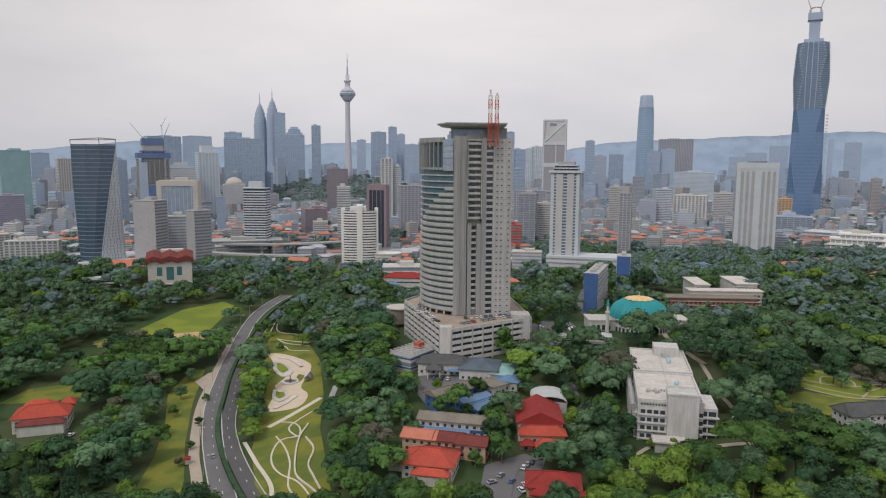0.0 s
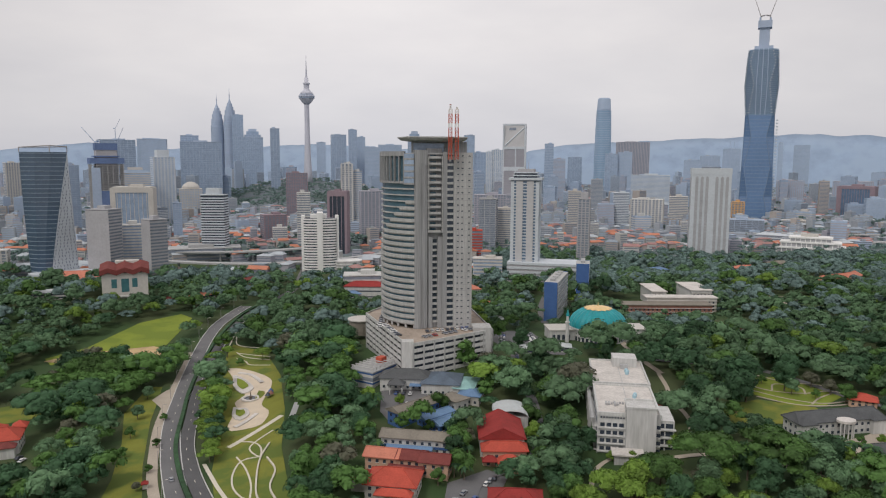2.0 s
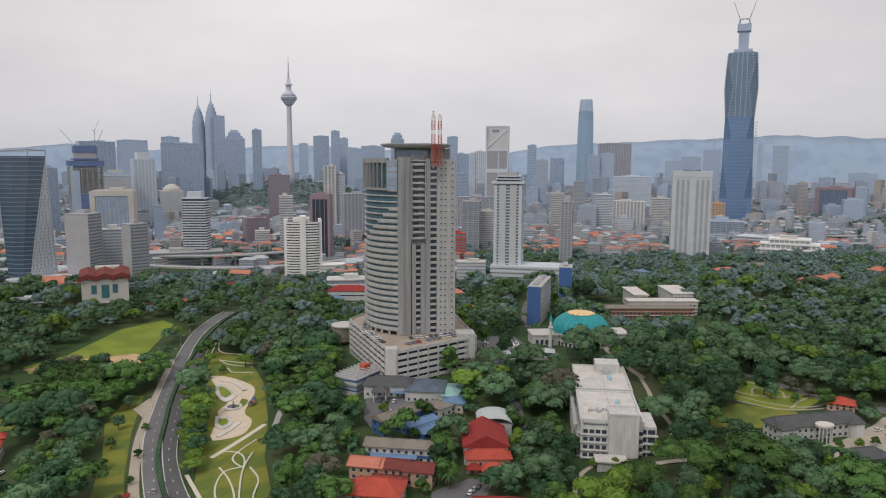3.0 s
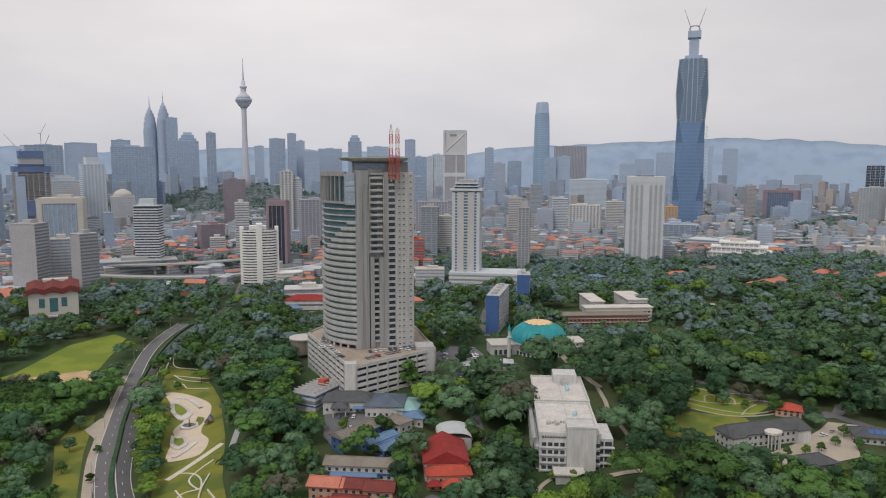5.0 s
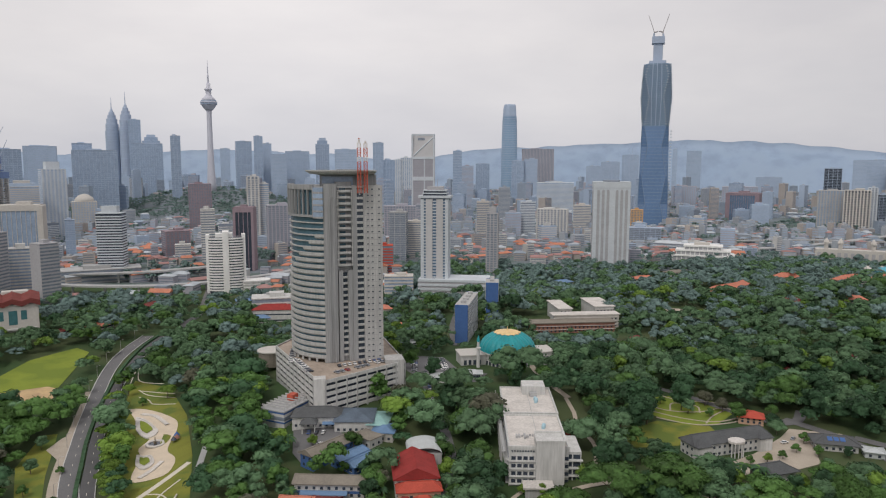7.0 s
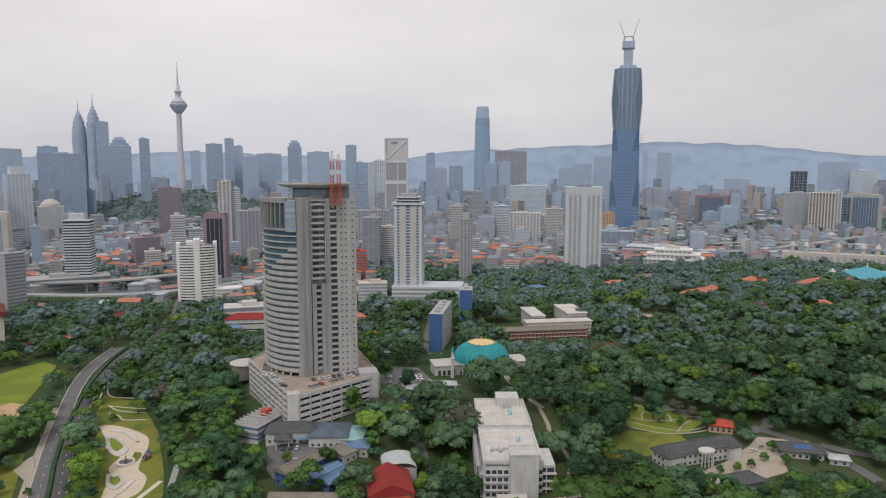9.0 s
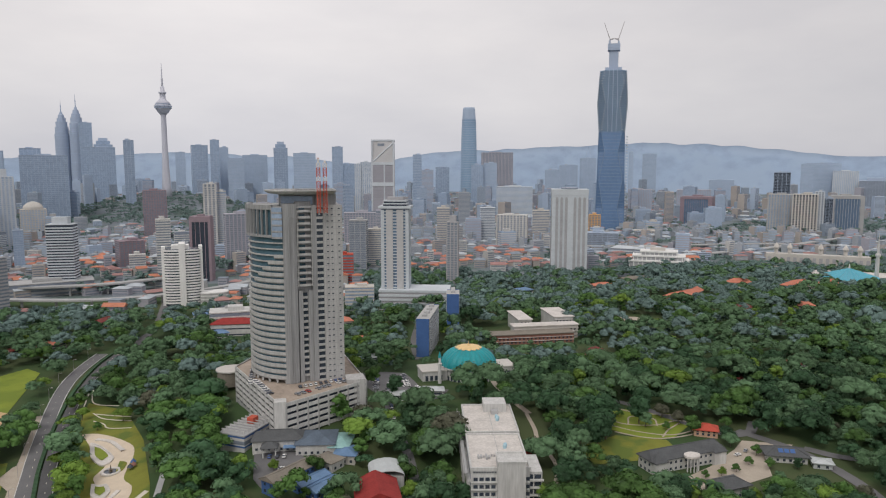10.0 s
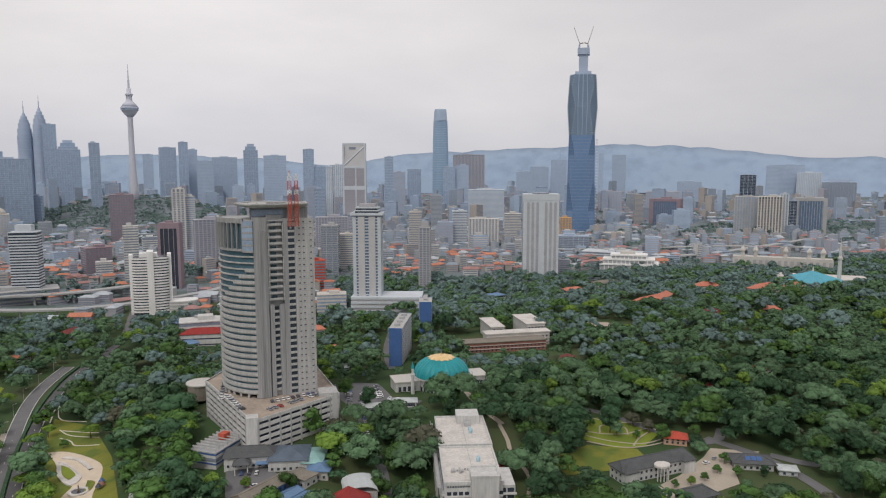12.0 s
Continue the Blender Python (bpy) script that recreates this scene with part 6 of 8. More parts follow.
def civic_rows():
    for i, (x, y, w, d, zt, wall, roof, lb) in enumerate(((222, 577, 74, 14, 20, BRICK, BROWN_TILE, "brick-red college row with brown roof"), (240, 592, 60, 12, 23, CREAM, ROOF_WHITE, "cream college block with flat roof"), (228, 625, 12, 40, 25, WHITE, ROOF_WHITE, "long flat-roofed white college wing"), (266, 625, 18, 42, 26, WHITE, ROOF_WHITE, "white college wing with pale flat roof"))):
        z0 = h(x, y)
        root = thing("college_block", pose(x, y, z0, 0, 0, -4), lb, "college building")
        hh = zt - z0
        part("wall", boxes((-w / 2, w / 2, -d / 2, d / 2, -3, hh)), wall, root)
        part("roof", boxes((-w / 2 - 1, w / 2 + 1, -d / 2 - 1, d / 2 + 1, hh, hh + 0.7)), roof, root)
        for f in range(max(1, int(hh / 3.3))):
            windows(root, -w / 2 + 1, w / 2 - 1, -d / 2, 1 + f * 3.2, max(2, int(w / 3.6)), 0, 1.1)
            part("floor_ledge", boxes((-w / 2 - 0.5, w / 2 + 0.5, -d / 2 - 0.9, -d / 2, 3.0 + f * 3.2, 3.3 + f * 3.2)), CREAM, root)


civic_rows()


def gabled_hall():
    """White hall with a zig-zag red tile crown."""
    x, y = -254, 652
    z0 = h(x, y)
    root = thing("red_crowned_hall", pose(x, y, z0 - 2, 0, 0, 20), "white hall with a zig-zag red tiled crown", "hall")
    zt = 40 - z0
    part("wall", boxes((-19, 19, -12, 12, -4, zt)), CREAM, root)
    bm = bmesh.new()
    for i in range(3):
        x0, x1 = -20.5 + i * 13.67, -20.5 + (i + 1) * 13.67
        pts = [(x0, zt + 3.0), ((x0 + x1) / 2, zt + 5.5), (x1, zt + 3.0), (x1, zt - 1.5), ((x0 + x1) / 2, zt + 1.2), (x0, zt - 1.5)]
        f = [bm.verts.new((px_, -14, pz)) for px_, pz in pts]
        g = [bm.verts.new((px_, 6, pz + 4)) for px_, pz in pts]
        for a in range(6):
            bm.faces.new((f[a], f[(a + 1) % 6], g[(a + 1) % 6], g[a]))
        bm.faces.new(f)
        bm.faces.new(g[::-1])
    bmesh.ops.recalc_face_normals(bm, faces=bm.faces[:])
    part("crown_roof", bm, RUST_TILE, root, "zig-zag orange-red tiled crown")
    part("plant_room", boxes((-8, 12, 4, 14, zt, zt + 9)), CREAM, root)
    for cx, w, hh in ((-9, 2.2, 7), (0, 3.2, 11), (8, 2.2, 7)):
        part("tall_window", boxes((cx - w, cx + w, -12.15, -11.9, zt - 6 - hh, zt - 5)), GLASS_TEAL, root)
    part("balcony", boxes((-17, 17, -14.5, -12, 4, 5.2)), WHITE, root)


gabled_hall()


def blue_roof_mosque():
    x, y = 771, 800
    root = thing("folded_roof_mosque", pose(x, y, h(x, y)), "mosque hall with a folded bright blue umbrella roof", "mosque")
    part("wall", lathe(((30, -2), (30, 9)), 18), WHITE, root)
    n = 18
    for i in range(n):
        a0, a1 = 2 * math.pi * i / n, 2 * math.pi * (i + 1) / n
        am = (a0 + a1) / 2
        bm = bmesh.new()
        t = bm.verts.new((0, 0, 24))
        l, r_, m = (bm.verts.new((37 * math.cos(a), 37 * math.sin(a), z)) for a, z in ((a0, 9), (a1, 9), (am, 12.5)))
        bm.faces.new((t, l, m))
        bm.faces.new((t, m, r_))
        part("roof_fold", bm, MOSQUE_BLUE, root)
    part("finial", lathe(((1.5, 23.5), (0.3, 30)), 10), WHITE, root)
    mn = thing("tall_minaret", pose(803, 786, 3), "slender pointed white minaret beside a mosque", "minaret")
    part("shaft", lathe(((3, 0), (2.4, 40), (3.4, 41), (3.4, 44), (1.6, 45), (0.2, 73)), 14), WHITE, mn)
    hall = thing("open_prayer_hall", pose(815, 830, 3, 0, 0, -35), "low white colonnaded courtyard building", "hall")
    part("roof", boxes((-60, 60, -25, 25, 8, 9.4)), ROOF_WHITE, hall)
    part("wall", boxes((-58, 58, -23, 23, -2, 8)), TOWER_PALE, hall)
    for i in range(14):
        part("column", boxes((-57 + i * 8.7, -56 + i * 8.7, -24.8, -24, -2, 8)), WHITE, hall)
    stn = thing("domed_station", pose(860, 960, 3, 0, 0, -38), "long pale station building with small white domes", "railway station")
    part("wall", boxes((-75, 75, -10, 10, -2, 20)), CREAM, stn)
    for i in range(16):
        part("arch_window", boxes((-72 + i * 9.4, -67 + i * 9.4, -10.2, -9.9, 4, 15)), TAUPE, stn)
    for cx in (-60, -40, 5, 40, 60):
        part("dome_turret", lathe(((3, 18), (3, 28), (4, 28.5), (4.4, 31), (3, 34), (0.4, 38)), 14), ROOF_WHITE, stn, m=pose(cx, -6, 0))


MOSQUE_BLUE = mat("turquoise_roof", (0.10, 0.36, 0.46), 0.5, 0.12, 0.1, 0.8)
blue_roof_mosque()

def terraced_hall(x, y, turn):
    root = thing("terraced_civic_hall", pose(x, y, 0, 0, 0, turn), "broad white civic hall in stepped terraces", "civic hall")
    for w, d, z0, z1 in ((92, 44, 0, 12), (80, 36, 12, 20), (56, 28, 20, 27)):
        part("storey", boxes((-w / 2, w / 2, -d / 2, d / 2, z0, z1 - 2.4)), TAUPE_GLASS, root)
        part("eave", boxes((-w / 2 - 2, w / 2 + 2, -d / 2 - 2, d / 2 + 2, z1 - 2.4, z1)), BRIGHT_WHITE, root)
        for i in range(int(w / 7) + 1):
            part("pier", boxes((-w / 2 + i * 7 - 0.6, -w / 2 + i * 7 + 0.6, -d / 2 - 0.8, -d / 2 + 0.2, z0, z1 - 2.4)), BRIGHT_WHITE, root)
    part("roof_house", boxes((-14, 10, -6, 8, 27, 31)), CREAM, root)


terraced_hall(626, 1046, -32)

# ---- roads, paths and lawns ----
drape("sports_field", [(-246, 486), (-228, 509), (-212, 568), (-188, 598), (-176, 588), (-174, 509), (-209, 505), (-236, 473)], 0.30, GRASS, "mown bright green sports field", "field")
drape("bare_pitch_edge", [(-244, 480), (-229, 496), (-182, 514), (-172, 508), (-170, 472), (-196, 484), (-222, 474)], 0.42, EARTH, "strip of bare sandy earth beside a field", "bare earth")
drape("park_lawn", [(-126, 518), (-98, 494), (-76, 428), (-63, 366), (-57, 320), (-47, 278), (-40, 248), (-68, 248), (-84, 300), (-98, 373), (-119, 440)], 0.22, LAWN, "yellow-green park lawn in folded terraces", "lawn")
drape("rose_garden", [(194, 392), (191, 366), (203, 350), (222, 348), (240, 362), (241, 384), (222, 398)], 0.25, GRASS, "small formal garden lawn with winding paths", "garden")
drape("clearing_lawn", [(158, 342), (190, 357), (216, 346), (214, 328), (186, 323), (160, 322)], 0.22, LAWN, "open lawn below the garden", "lawn")
drape("courtyard", [(219, 309), (246, 326), (258, 336), (282, 324), (270, 316), (253, 309), (243, 292), (224, 287), (208, 288), (196, 286), (194, 298)], 0.25, PAVING, "pale paved manor courtyard", "courtyard")
drape("parking_yard", [(-12, 377), (8, 369), (16, 358), (7, 341), (-6, 331), (-12, 347)], 0.28, ASPHALT, "grey asphalt parking yard", "car park")
drape("lower_yard", [(18, 276), (36, 289), (44, 283), (36, 262), (27, 250), (14, 250)], 0.28, ASPHALT, "grey asphalt yard before the hall", "car park")
drape("upper_yard", [(60, 500), (58, 452), (66, 428), (100, 424), (112, 440), (94, 452), (92, 492), (78, 502)], 0.28, ASPHALT, "asphalt yard beside the domed hall", "car park")
drape("woodland_yard", [(336, 632), (350, 612), (372, 622), (366, 652), (346, 660)], 0.28, PAVING, "pale gravel yard among trees", "car park")
drape("villa_lawn", [(-238, 366), (-236, 390), (-216, 402), (-194, 395), (-198, 378), (-214, 368)], 0.22, LAWN, "round lawn behind a villa", "lawn")
drape("verge_grass", [(-153, 382), (-155, 426), (-147, 426), (-142, 405), (-134, 368), (-126, 340), (-118, 312), (-105, 275), (-99, 250), (-119, 250), (-127, 300), (-138, 340)], 0.2, LAWN, "rough green verge beside a road", "verge")

ROAD = [(-74, 236), (-84.6, 260.7), (-97.2, 291.2), (-108.7, 322.1), (-120.3, 360.6), (-129.9, 408.5), (-136.5, 445), (-147.0, 513.9), (-150.6, 562.2), (-148.2, 600), (-143, 640)]
ribbon("road", ROAD, 8.6, 0.45, ASPHALT, "grey two-lane park road with white lane marks", "road")
for sgn in (-1, 1):
    ribbon("kerb", ROAD, 0.45, 0.62, WHITE, "pale concrete kerb", "kerb", side=sgn * 4.5, thick=0.4)
R2 = [(-58, 236), (-71.6, 258.4), (-84.9, 284.1), (-95.7, 308.3), (-105.5, 336), (-114.5, 377), (-122.0, 413.2), (-131.2, 474.0), (-136.5, 536.5), (-135.3, 595.3), (-130, 640)]
ribbon("road", R2, 6.6, 0.42, DARK_ASPHALT, "darker one-way park road", "road")
ribbon("kerb", R2, 0.4, 0.6, WHITE, "pale concrete kerb", "kerb", side=3.6, thick=0.4)
ribbon("median_hedge", R2, 2.0, 1.5, LEAF_DARK, "clipped dark hedge between two roads", "hedge", side=-4.9, thick=1.3)
ribbon("pavement", [(-93, 240), (-97.5, 268), (-109, 298), (-119, 330), (-127.5, 362), (-136, 408), (-143, 450), (-151, 500)], 4.6, 0.4, PAVING, "tan footpath along a road", "pavement")
drape("pavement", [(-145, 402), (-142, 418), (-134, 428), (-131, 404), (-134, 386)], 0.38, PAVING, "tan paved bay beside a road", "pavement", step=4)
ribbon("pavement", [(-62, 236), (-66, 262), (-79, 288), (-90, 310)], 1.8, 0.5, PATH_WHITE, "pale footpath beside a park road", "pavement")


def dashes(pts, side, label):
    line = spline(pts, 4.0)
    root = thing("lane_marking", pose(0, 0, 0), label, "road marking", kind="structure")
    for i in range(0, len(line) - 1, 3):
        p, q = line[i], line[i + 1]
        t = (q - p).normalized()
        n = Vector((t.y, -t.x))
        c = p + n * side
        z = h(c.x, c.y) + 0.47
        bm = bmesh.new()
        v = [bm.verts.new((*(c + t * a + n * b), z)) for a, b in ((0, -0.14), (2.6, -0.14), (2.6, 0.14), (0, 0.14))]
        bm.faces.new(v)
        part("dash", bm, PATH_WHITE, root)


dashes(ROAD, 0.0, "white broken lane marks on asphalt")
dashes(R2, 0.0, "white broken lane marks on dark asphalt")
for i, (pts, w) in enumerate((([(148.3, 392), (145, 370), (141.1, 353.3), (139.8, 325), (128, 300)], 2.4), ([(100, 283), (108.9, 290.2), (132.7, 291), (155, 281.7), (175, 262)], 3.4), ([(96, 300), (84, 290), (76, 270), (70, 250)], 2.2), ([(112, 540), (123, 612), (147, 704), (150, 760)], 7.0), ([(-118, 645), (-121, 700), (-117.6, 760), (-129, 934), (-120, 1000)], 8.0),
                              ([(265, 350), (275.8, 322.9), (280, 300), (278, 270), (268, 240)], 7.0), ([(284, 360), (268, 345), (250, 352), (215, 415), (150, 420)], 6.0), ([(284, 318), (300, 300), (340, 288)], 7.0), ([(22, 240), (26, 262), (33, 280), (60, 305), (68, 350), (66, 400), (72, 440)], 5.0), ([(150, 392), (146, 430), (150, 470), (165, 520)], 4.0))):
    ribbon("footpath" if w < 3 else "lane", pts, w, 0.36, PAVING if w < 4.5 else ASPHALT, "pale winding footpath through trees" if w < 4.5 else "narrow asphalt lane between trees", "path" if w < 4.5 else "lane")

# playground plaza and the looping white paths
def curve(pts, step=3.0):
    return [(p.x, p.y) for p in spline(list(pts) + [pts[0]], step)[:-1]]


PLAZA_TAN = mat("tan_plaza_paving", (0.60, 0.51, 0.40), 0.85, 0.12, 0.2, 1.5)
drape("playground_plaza", curve([(-116, 456), (-107, 453.6), (-94, 441), (-81, 422), (-77.6, 406), (-78, 393), (-77.5, 378), (-72, 368), (-71, 357.7), (-74, 348.5), (-86.6, 346), (-90, 354), (-90.6, 375), (-94, 387), (-91, 398.7), (-97.4, 406), (-107, 435)]), 0.42, PLAZA_TAN, "winding tan and white playground plaza", "plaza", step=4)
for pts in ([(-106.5, 437.5), (-101, 414.8), (-92.2, 400.0), (-88.5, 407), (-93.5, 419), (-100.8, 431.4)], [(-92.6, 378), (-90, 365), (-85.1, 359), (-82, 365), (-85.5, 375), (-89.1, 375)]):
    c0 = Vector((sum(p[0] for p in pts) / len(pts), sum(p[1] for p in pts) / len(pts)))
    drape("plaza_surround", curve(pts), 0.75, ROOF_WHITE, "raised white surround of a lawn island", "planter", step=3)
    drape("planting_bed", curve([tuple(c0 + (Vector(p) - c0) * 0.62) for p in pts]), 1.0, GRASS, "small lawn island in a pale plaza", "planting bed", step=3)
    ribbon("plaza_kerb", curve(pts) + [pts[0]], 0.9, 1.0, ROOF_WHITE, "raised white kerb round a lawn island", "kerb", thick=0.7)
ribbon("white_bench", [(-104.6, 442.5), (-95, 434.5), (-84.8, 416)], 2.4, 1.0, ROOF_WHITE, "sweeping white bench wall", "bench", thick=0.7)
ribbon("white_bench", [(-85.5, 349.5), (-81.7, 355.0), (-77.6, 365)], 2.2, 1.0, ROOF_WHITE, "sweeping white bench wall", "bench", thick=0.7)
drape("lawn_island", curve([(-84, 402), (-79.5, 398), (-80, 389), (-83, 385)]), 0.62, LAWN, "curved lawn patch in a plaza", "lawn", step=3)
WAVES = ([(-64.7, 341), (-69.3, 333), (-72.4, 325), (-71.1, 319), (-65.6, 312), (-66.8, 321.5), (-71.6, 329), (-78.1, 331.5)],
         [(-65.6, 312), (-73.1, 309.5), (-74.1, 297), (-71, 284), (-65, 274), (-57.4, 267), (-51, 256.5), (-47.3, 246.7)],
         [(-76.6, 314.5), (-69.5, 301), (-63.8, 285), (-61.3, 271), (-59.4, 262), (-55.2, 253.7)],
         [(-118.1, 495), (-108.7, 481), (-89.7, 467.5)], [(-115.7, 492.5), (-91.4, 476.6)], [(-114.4, 479), (-106.3, 470), (-101.7, 460.6), (-87, 453.5)],
         [(-132.8, 620), (-132.8, 580), (-131.2, 564), (-127.1, 533), (-120.8, 514.4), (-104, 504.6)], [(-127.5, 511), (-129.9, 533), (-131.5, 548), (-132.1, 564)])
for pts in ([(-63.6, 325.6), (-64.8, 310.4), (-62.8, 291.7), (-58.6, 272.3), (-50.8, 260.3), (-45, 251.8)], [(-61.8, 309.7), (-55.7, 296), (-55.1, 280.5), (-50.6, 268.4), (-44.6, 253.8)]):
    ribbon("garden_wall", pts, 0.7, 0.9, PATH_WHITE, "low white zig-zag garden wall", "wall", thick=0.8)
ribbon("park_walk", [(-83, 326), (-74, 340.6), (-63.4, 358.8)], 2.6, 0.4, PATH_WHITE, "broad pale park walk", "path", thick=0.3)
ribbon("service_ramp", [(-57.7, 336), (-57.6, 374)], 3.0, 0.4, CONCRETE, "grey concrete ramp at the wood's edge", "path", thick=0.3)
for pts in WAVES:
    ribbon("park_path", pts, 0.75, 0.45, PATH_WHITE, "narrow white looping park path", "path", thick=0.3)
for pts in ([(196, 382), (205, 372), (222, 368), (240, 372), (248, 362)], [(194, 372), (206, 360), (222, 352), (240, 356), (250, 364)], [(212, 400), (222, 388), (236, 384), (246, 380)], [(206, 372), (214, 384), (226, 378), (222, 366)], [(216, 350), (226, 360), (238, 368)], [(192, 362), (204, 352), (216, 348), (234, 350), (246, 356)]):
    ribbon("garden_path", pts, 1.0, 0.42, PAVING, "narrow pale garden path", "path", thick=0.3)


def fountain(x, y):
    root = thing("fountain", pose(x, y, h(x, y) + 0.4), "round stone fountain with a dark pool", "fountain")
    part("basin", lathe(((5.2, 0), (5.2, 0.8), (3.6, 0.8), (3.5, 0.3)), 24), ROOF_WHITE, root)
    part("pool", lathe(((3.5, 0.1), (3.5, 0.35)), 24), GLASS_DARK, root)
    part("spout", lathe(((0.9, 0.3), (0.5, 1.2), (1.2, 1.5), (0.3, 1.8), (0.25, 3.6), (0.05, 4.2)), 12), BARK, root)


fountain(-86, 389.6)
for x, y, c in ((-75.6, 394, BLUE_WALL), (-74.8, 390, BRICK), (-76.2, 388, GLASS_DARK)):
    t_ = thing("play_tent", pose(x, y, h(x, y) + 0.4), "small pointed play shelter on the plaza", "shelter")
    part("canopy", lathe(((1.7, 1.4), (1.1, 2.2), (0.1, 3.4)), 8), c, t_)
    part("post", lathe(((0.15, 0), (0.12, 1.5)), 6), CRANE, t_)


def street_lamp(x, y, turn):
    root = thing("street_lamp", pose(x, y, h(x, y) + 0.3, 0, 0, turn), "slender grey street lamp beside a road", "street lamp", "street lamps")
    bm = bmesh.new()
    tube(bm, (0, 0, -0.5), (0, 0, 8), 0.14, 0.08, 6)
    part("pole", bm, CRANE, root)
    bm = bmesh.new()
    tube(bm, (0, 0, 7.9), (1.8, 0, 8.3), 0.07, k=5)
    part("arm", bm, CRANE, root)
    part("lamp_head", boxes((1.6, 2.5, -0.18, 0.18, 8.2, 8.4)), ROOF_WHITE, root)


road_line = spline(ROAD, 5.0)
for i in range(3, len(road_line) - 2, 6):
    p, q = road_line[i], road_line[i + 1]
    n_ = Vector(((q - p).y, -(q - p).x)).normalized()
    street_lamp(*(p - n_ * 5.6), math.degrees(math.atan2(n_.y, n_.x)))
for x, y in ((-97, 262), (-109, 290)):
    k_ = thing("red_kiosk", pose(x, y, h(x, y) + 0.4, 0, 0, 20), "small red-roofed kiosk on a footpath", "kiosk")
    part("body", boxes((-1.0, 1.0, -1.0, 1.0, 0, 2.2)), CREAM, k_)
    part("roof", hip_roof(2.0, 2.0, 1.1, 0.5, 0.1), RED_TILE, k_, m=pose(0, 0, 2.5))


# ---- parked cars ----
def car_template(paint):
    root = thing("car", pose(0, 0, -50), "parked car", "car")
    part("body", loft([[(-2.1, -0.85, 0.35), (2.1, -0.85, 0.35), (2.1, 0.85, 0.35), (-2.1, 0.85, 0.35)], [(-2.2, -0.9, 0.65), (2.2, -0.9, 0.65), (2.2, 0.9, 0.65), (-2.2, 0.9, 0.65)], [(-2.1, -0.85, 0.95), (1.95, -0.85, 0.9), (1.95, 0.85, 0.9), (-2.1, 0.85, 0.95)]]), paint, root)
    part("cabin", loft([[(-1.7, -0.8, 0.95), (1.0, -0.8, 0.92), (1.0, 0.8, 0.92), (-1.7, 0.8, 0.95)], [(-1.2, -0.66, 1.42), (0.35, -0.66, 1.42), (0.35, 0.66, 1.42), (-1.2, 0.66, 1.42)]]), GLASS_DARK, root)
    part("roof", boxes((-1.2, 0.35, -0.66, 0.66, 1.43, 1.48)), paint, root)
    for x in (-1.3, 1.3):
        for y in (-0.85, 0.85):
            bm = bmesh.new()
            tube(bm, (x, y - 0.1, 0.32), (x, y + 0.1, 0.32), 0.32, k=10)
            part("wheel", bm, RUBBER, root)
    return root


CARS = [car_template(p) for p in CAR_PAINTS]
CAR_LABELS = ("white parked hatchback with dark windows", "grey parked saloon with dark windows", "black parked saloon car", "red parked hatchback with dark windows", "blue parked hatchback with dark windows")
car_rnd = random.Random(11)


def park(x, y, turn, z=None, kind=None):
    i = car_rnd.choices(range(5), (5, 4, 3, 1, 1))[0] if kind is None else kind
    z = h(x, y) + 0.3 if z is None else z
    c = copy_thing(CARS[i], pose(x, y, z, 0, 0, turn))
    tagged(c, CAR_LABELS[i] + (" on a roof deck" if z > 35 else " on asphalt"), "car", "parked cars")


for i in range(11):
    if i not in (3, 7):
        park(12 + i * 3.0, 401.5 - 9.0 + i * 1.95, 90 + 33, 39.5)
for i in range(9):
    park(14 + i * 3.0, 405.5 + i * 1.0, 98, 39.5)
for i in range(7):
    park(-3 - i * 1.3, 397 + i * 4.2, 20, 39.5)
for i in range(6):
    park(-14 + i * 0.2, 419 + i * 5.6, 15, 39.5)
for i in range(9):
    park(64 + i * 0.6, 446 + i * 4.2, 12)
for i in range(8):
    park(86 + i * 0.4, 452 + i * 4.4, 190)
for x, y, tn in ((-4, 366, 80), (0, 365, 80), (3.5, 364, 80), (2, 352, 30), (0.5, 349, 30), (24, 268, 60), (28, 264, 62), (20, 262, 30), (34, 276, 70), (36, 279, 70), (38, 281, 72), (33, 262, 110), (31, 258, 110), (76, 462, 20), (79, 459, 20), (82, 456, 20), (85, 452, 20), (92, 448, 100), (97, 446, 100), (-176, 322, 80), (-179, 325, 80), (242, 318, 10), (250, 322, 40), (-100, 296, 112), (46, 291.5, 80)):
    park(x, y, tn)
for i in range(14):
    park(66 + i * 0.4, 380 + i * 5, 90)
for c in CARS:
    for o in (*c.children_recursive, c):
        bpy.data.objects.remove(o)

# ---- viaducts at the edge of the town ----
def viaduct(pts, width, z, label):
    root = thing("viaduct", pose(0, 0, 0), label, "viaduct", kind="structure")
    line = spline(pts, 20)
    bm = bmesh.new()
    rows = []
    for i, p in enumerate(line):
        t = (line[min(i + 1, len(line) - 1)] - line[max(i - 1, 0)]).normalized()
        n = Vector((t.y, -t.x)) * width / 2
        rows.append([bm.verts.new((*(p - n), z)), bm.verts.new((*(p + n), z)), bm.verts.new((*(p + n), z - 2)), bm.verts.new((*(p - n), z - 2))])
    for a, b in zip(rows, rows[1:]):
        for i in range(4):
            bm.faces.new((a[i], a[(i + 1) % 4], b[(i + 1) % 4], b[i]))
    bmesh.ops.recalc_face_normals(bm, faces=bm.faces[:])
    part("deck", bm, CONCRETE, root)
    pier = to_mesh(boxes((-1.2, 1.2, -1.2, 1.2, -3, z - 2)), "pier")
    for p in line[::2]:
        link("pier", pier, CONCRETE, root, pose(p.x, p.y, 0))


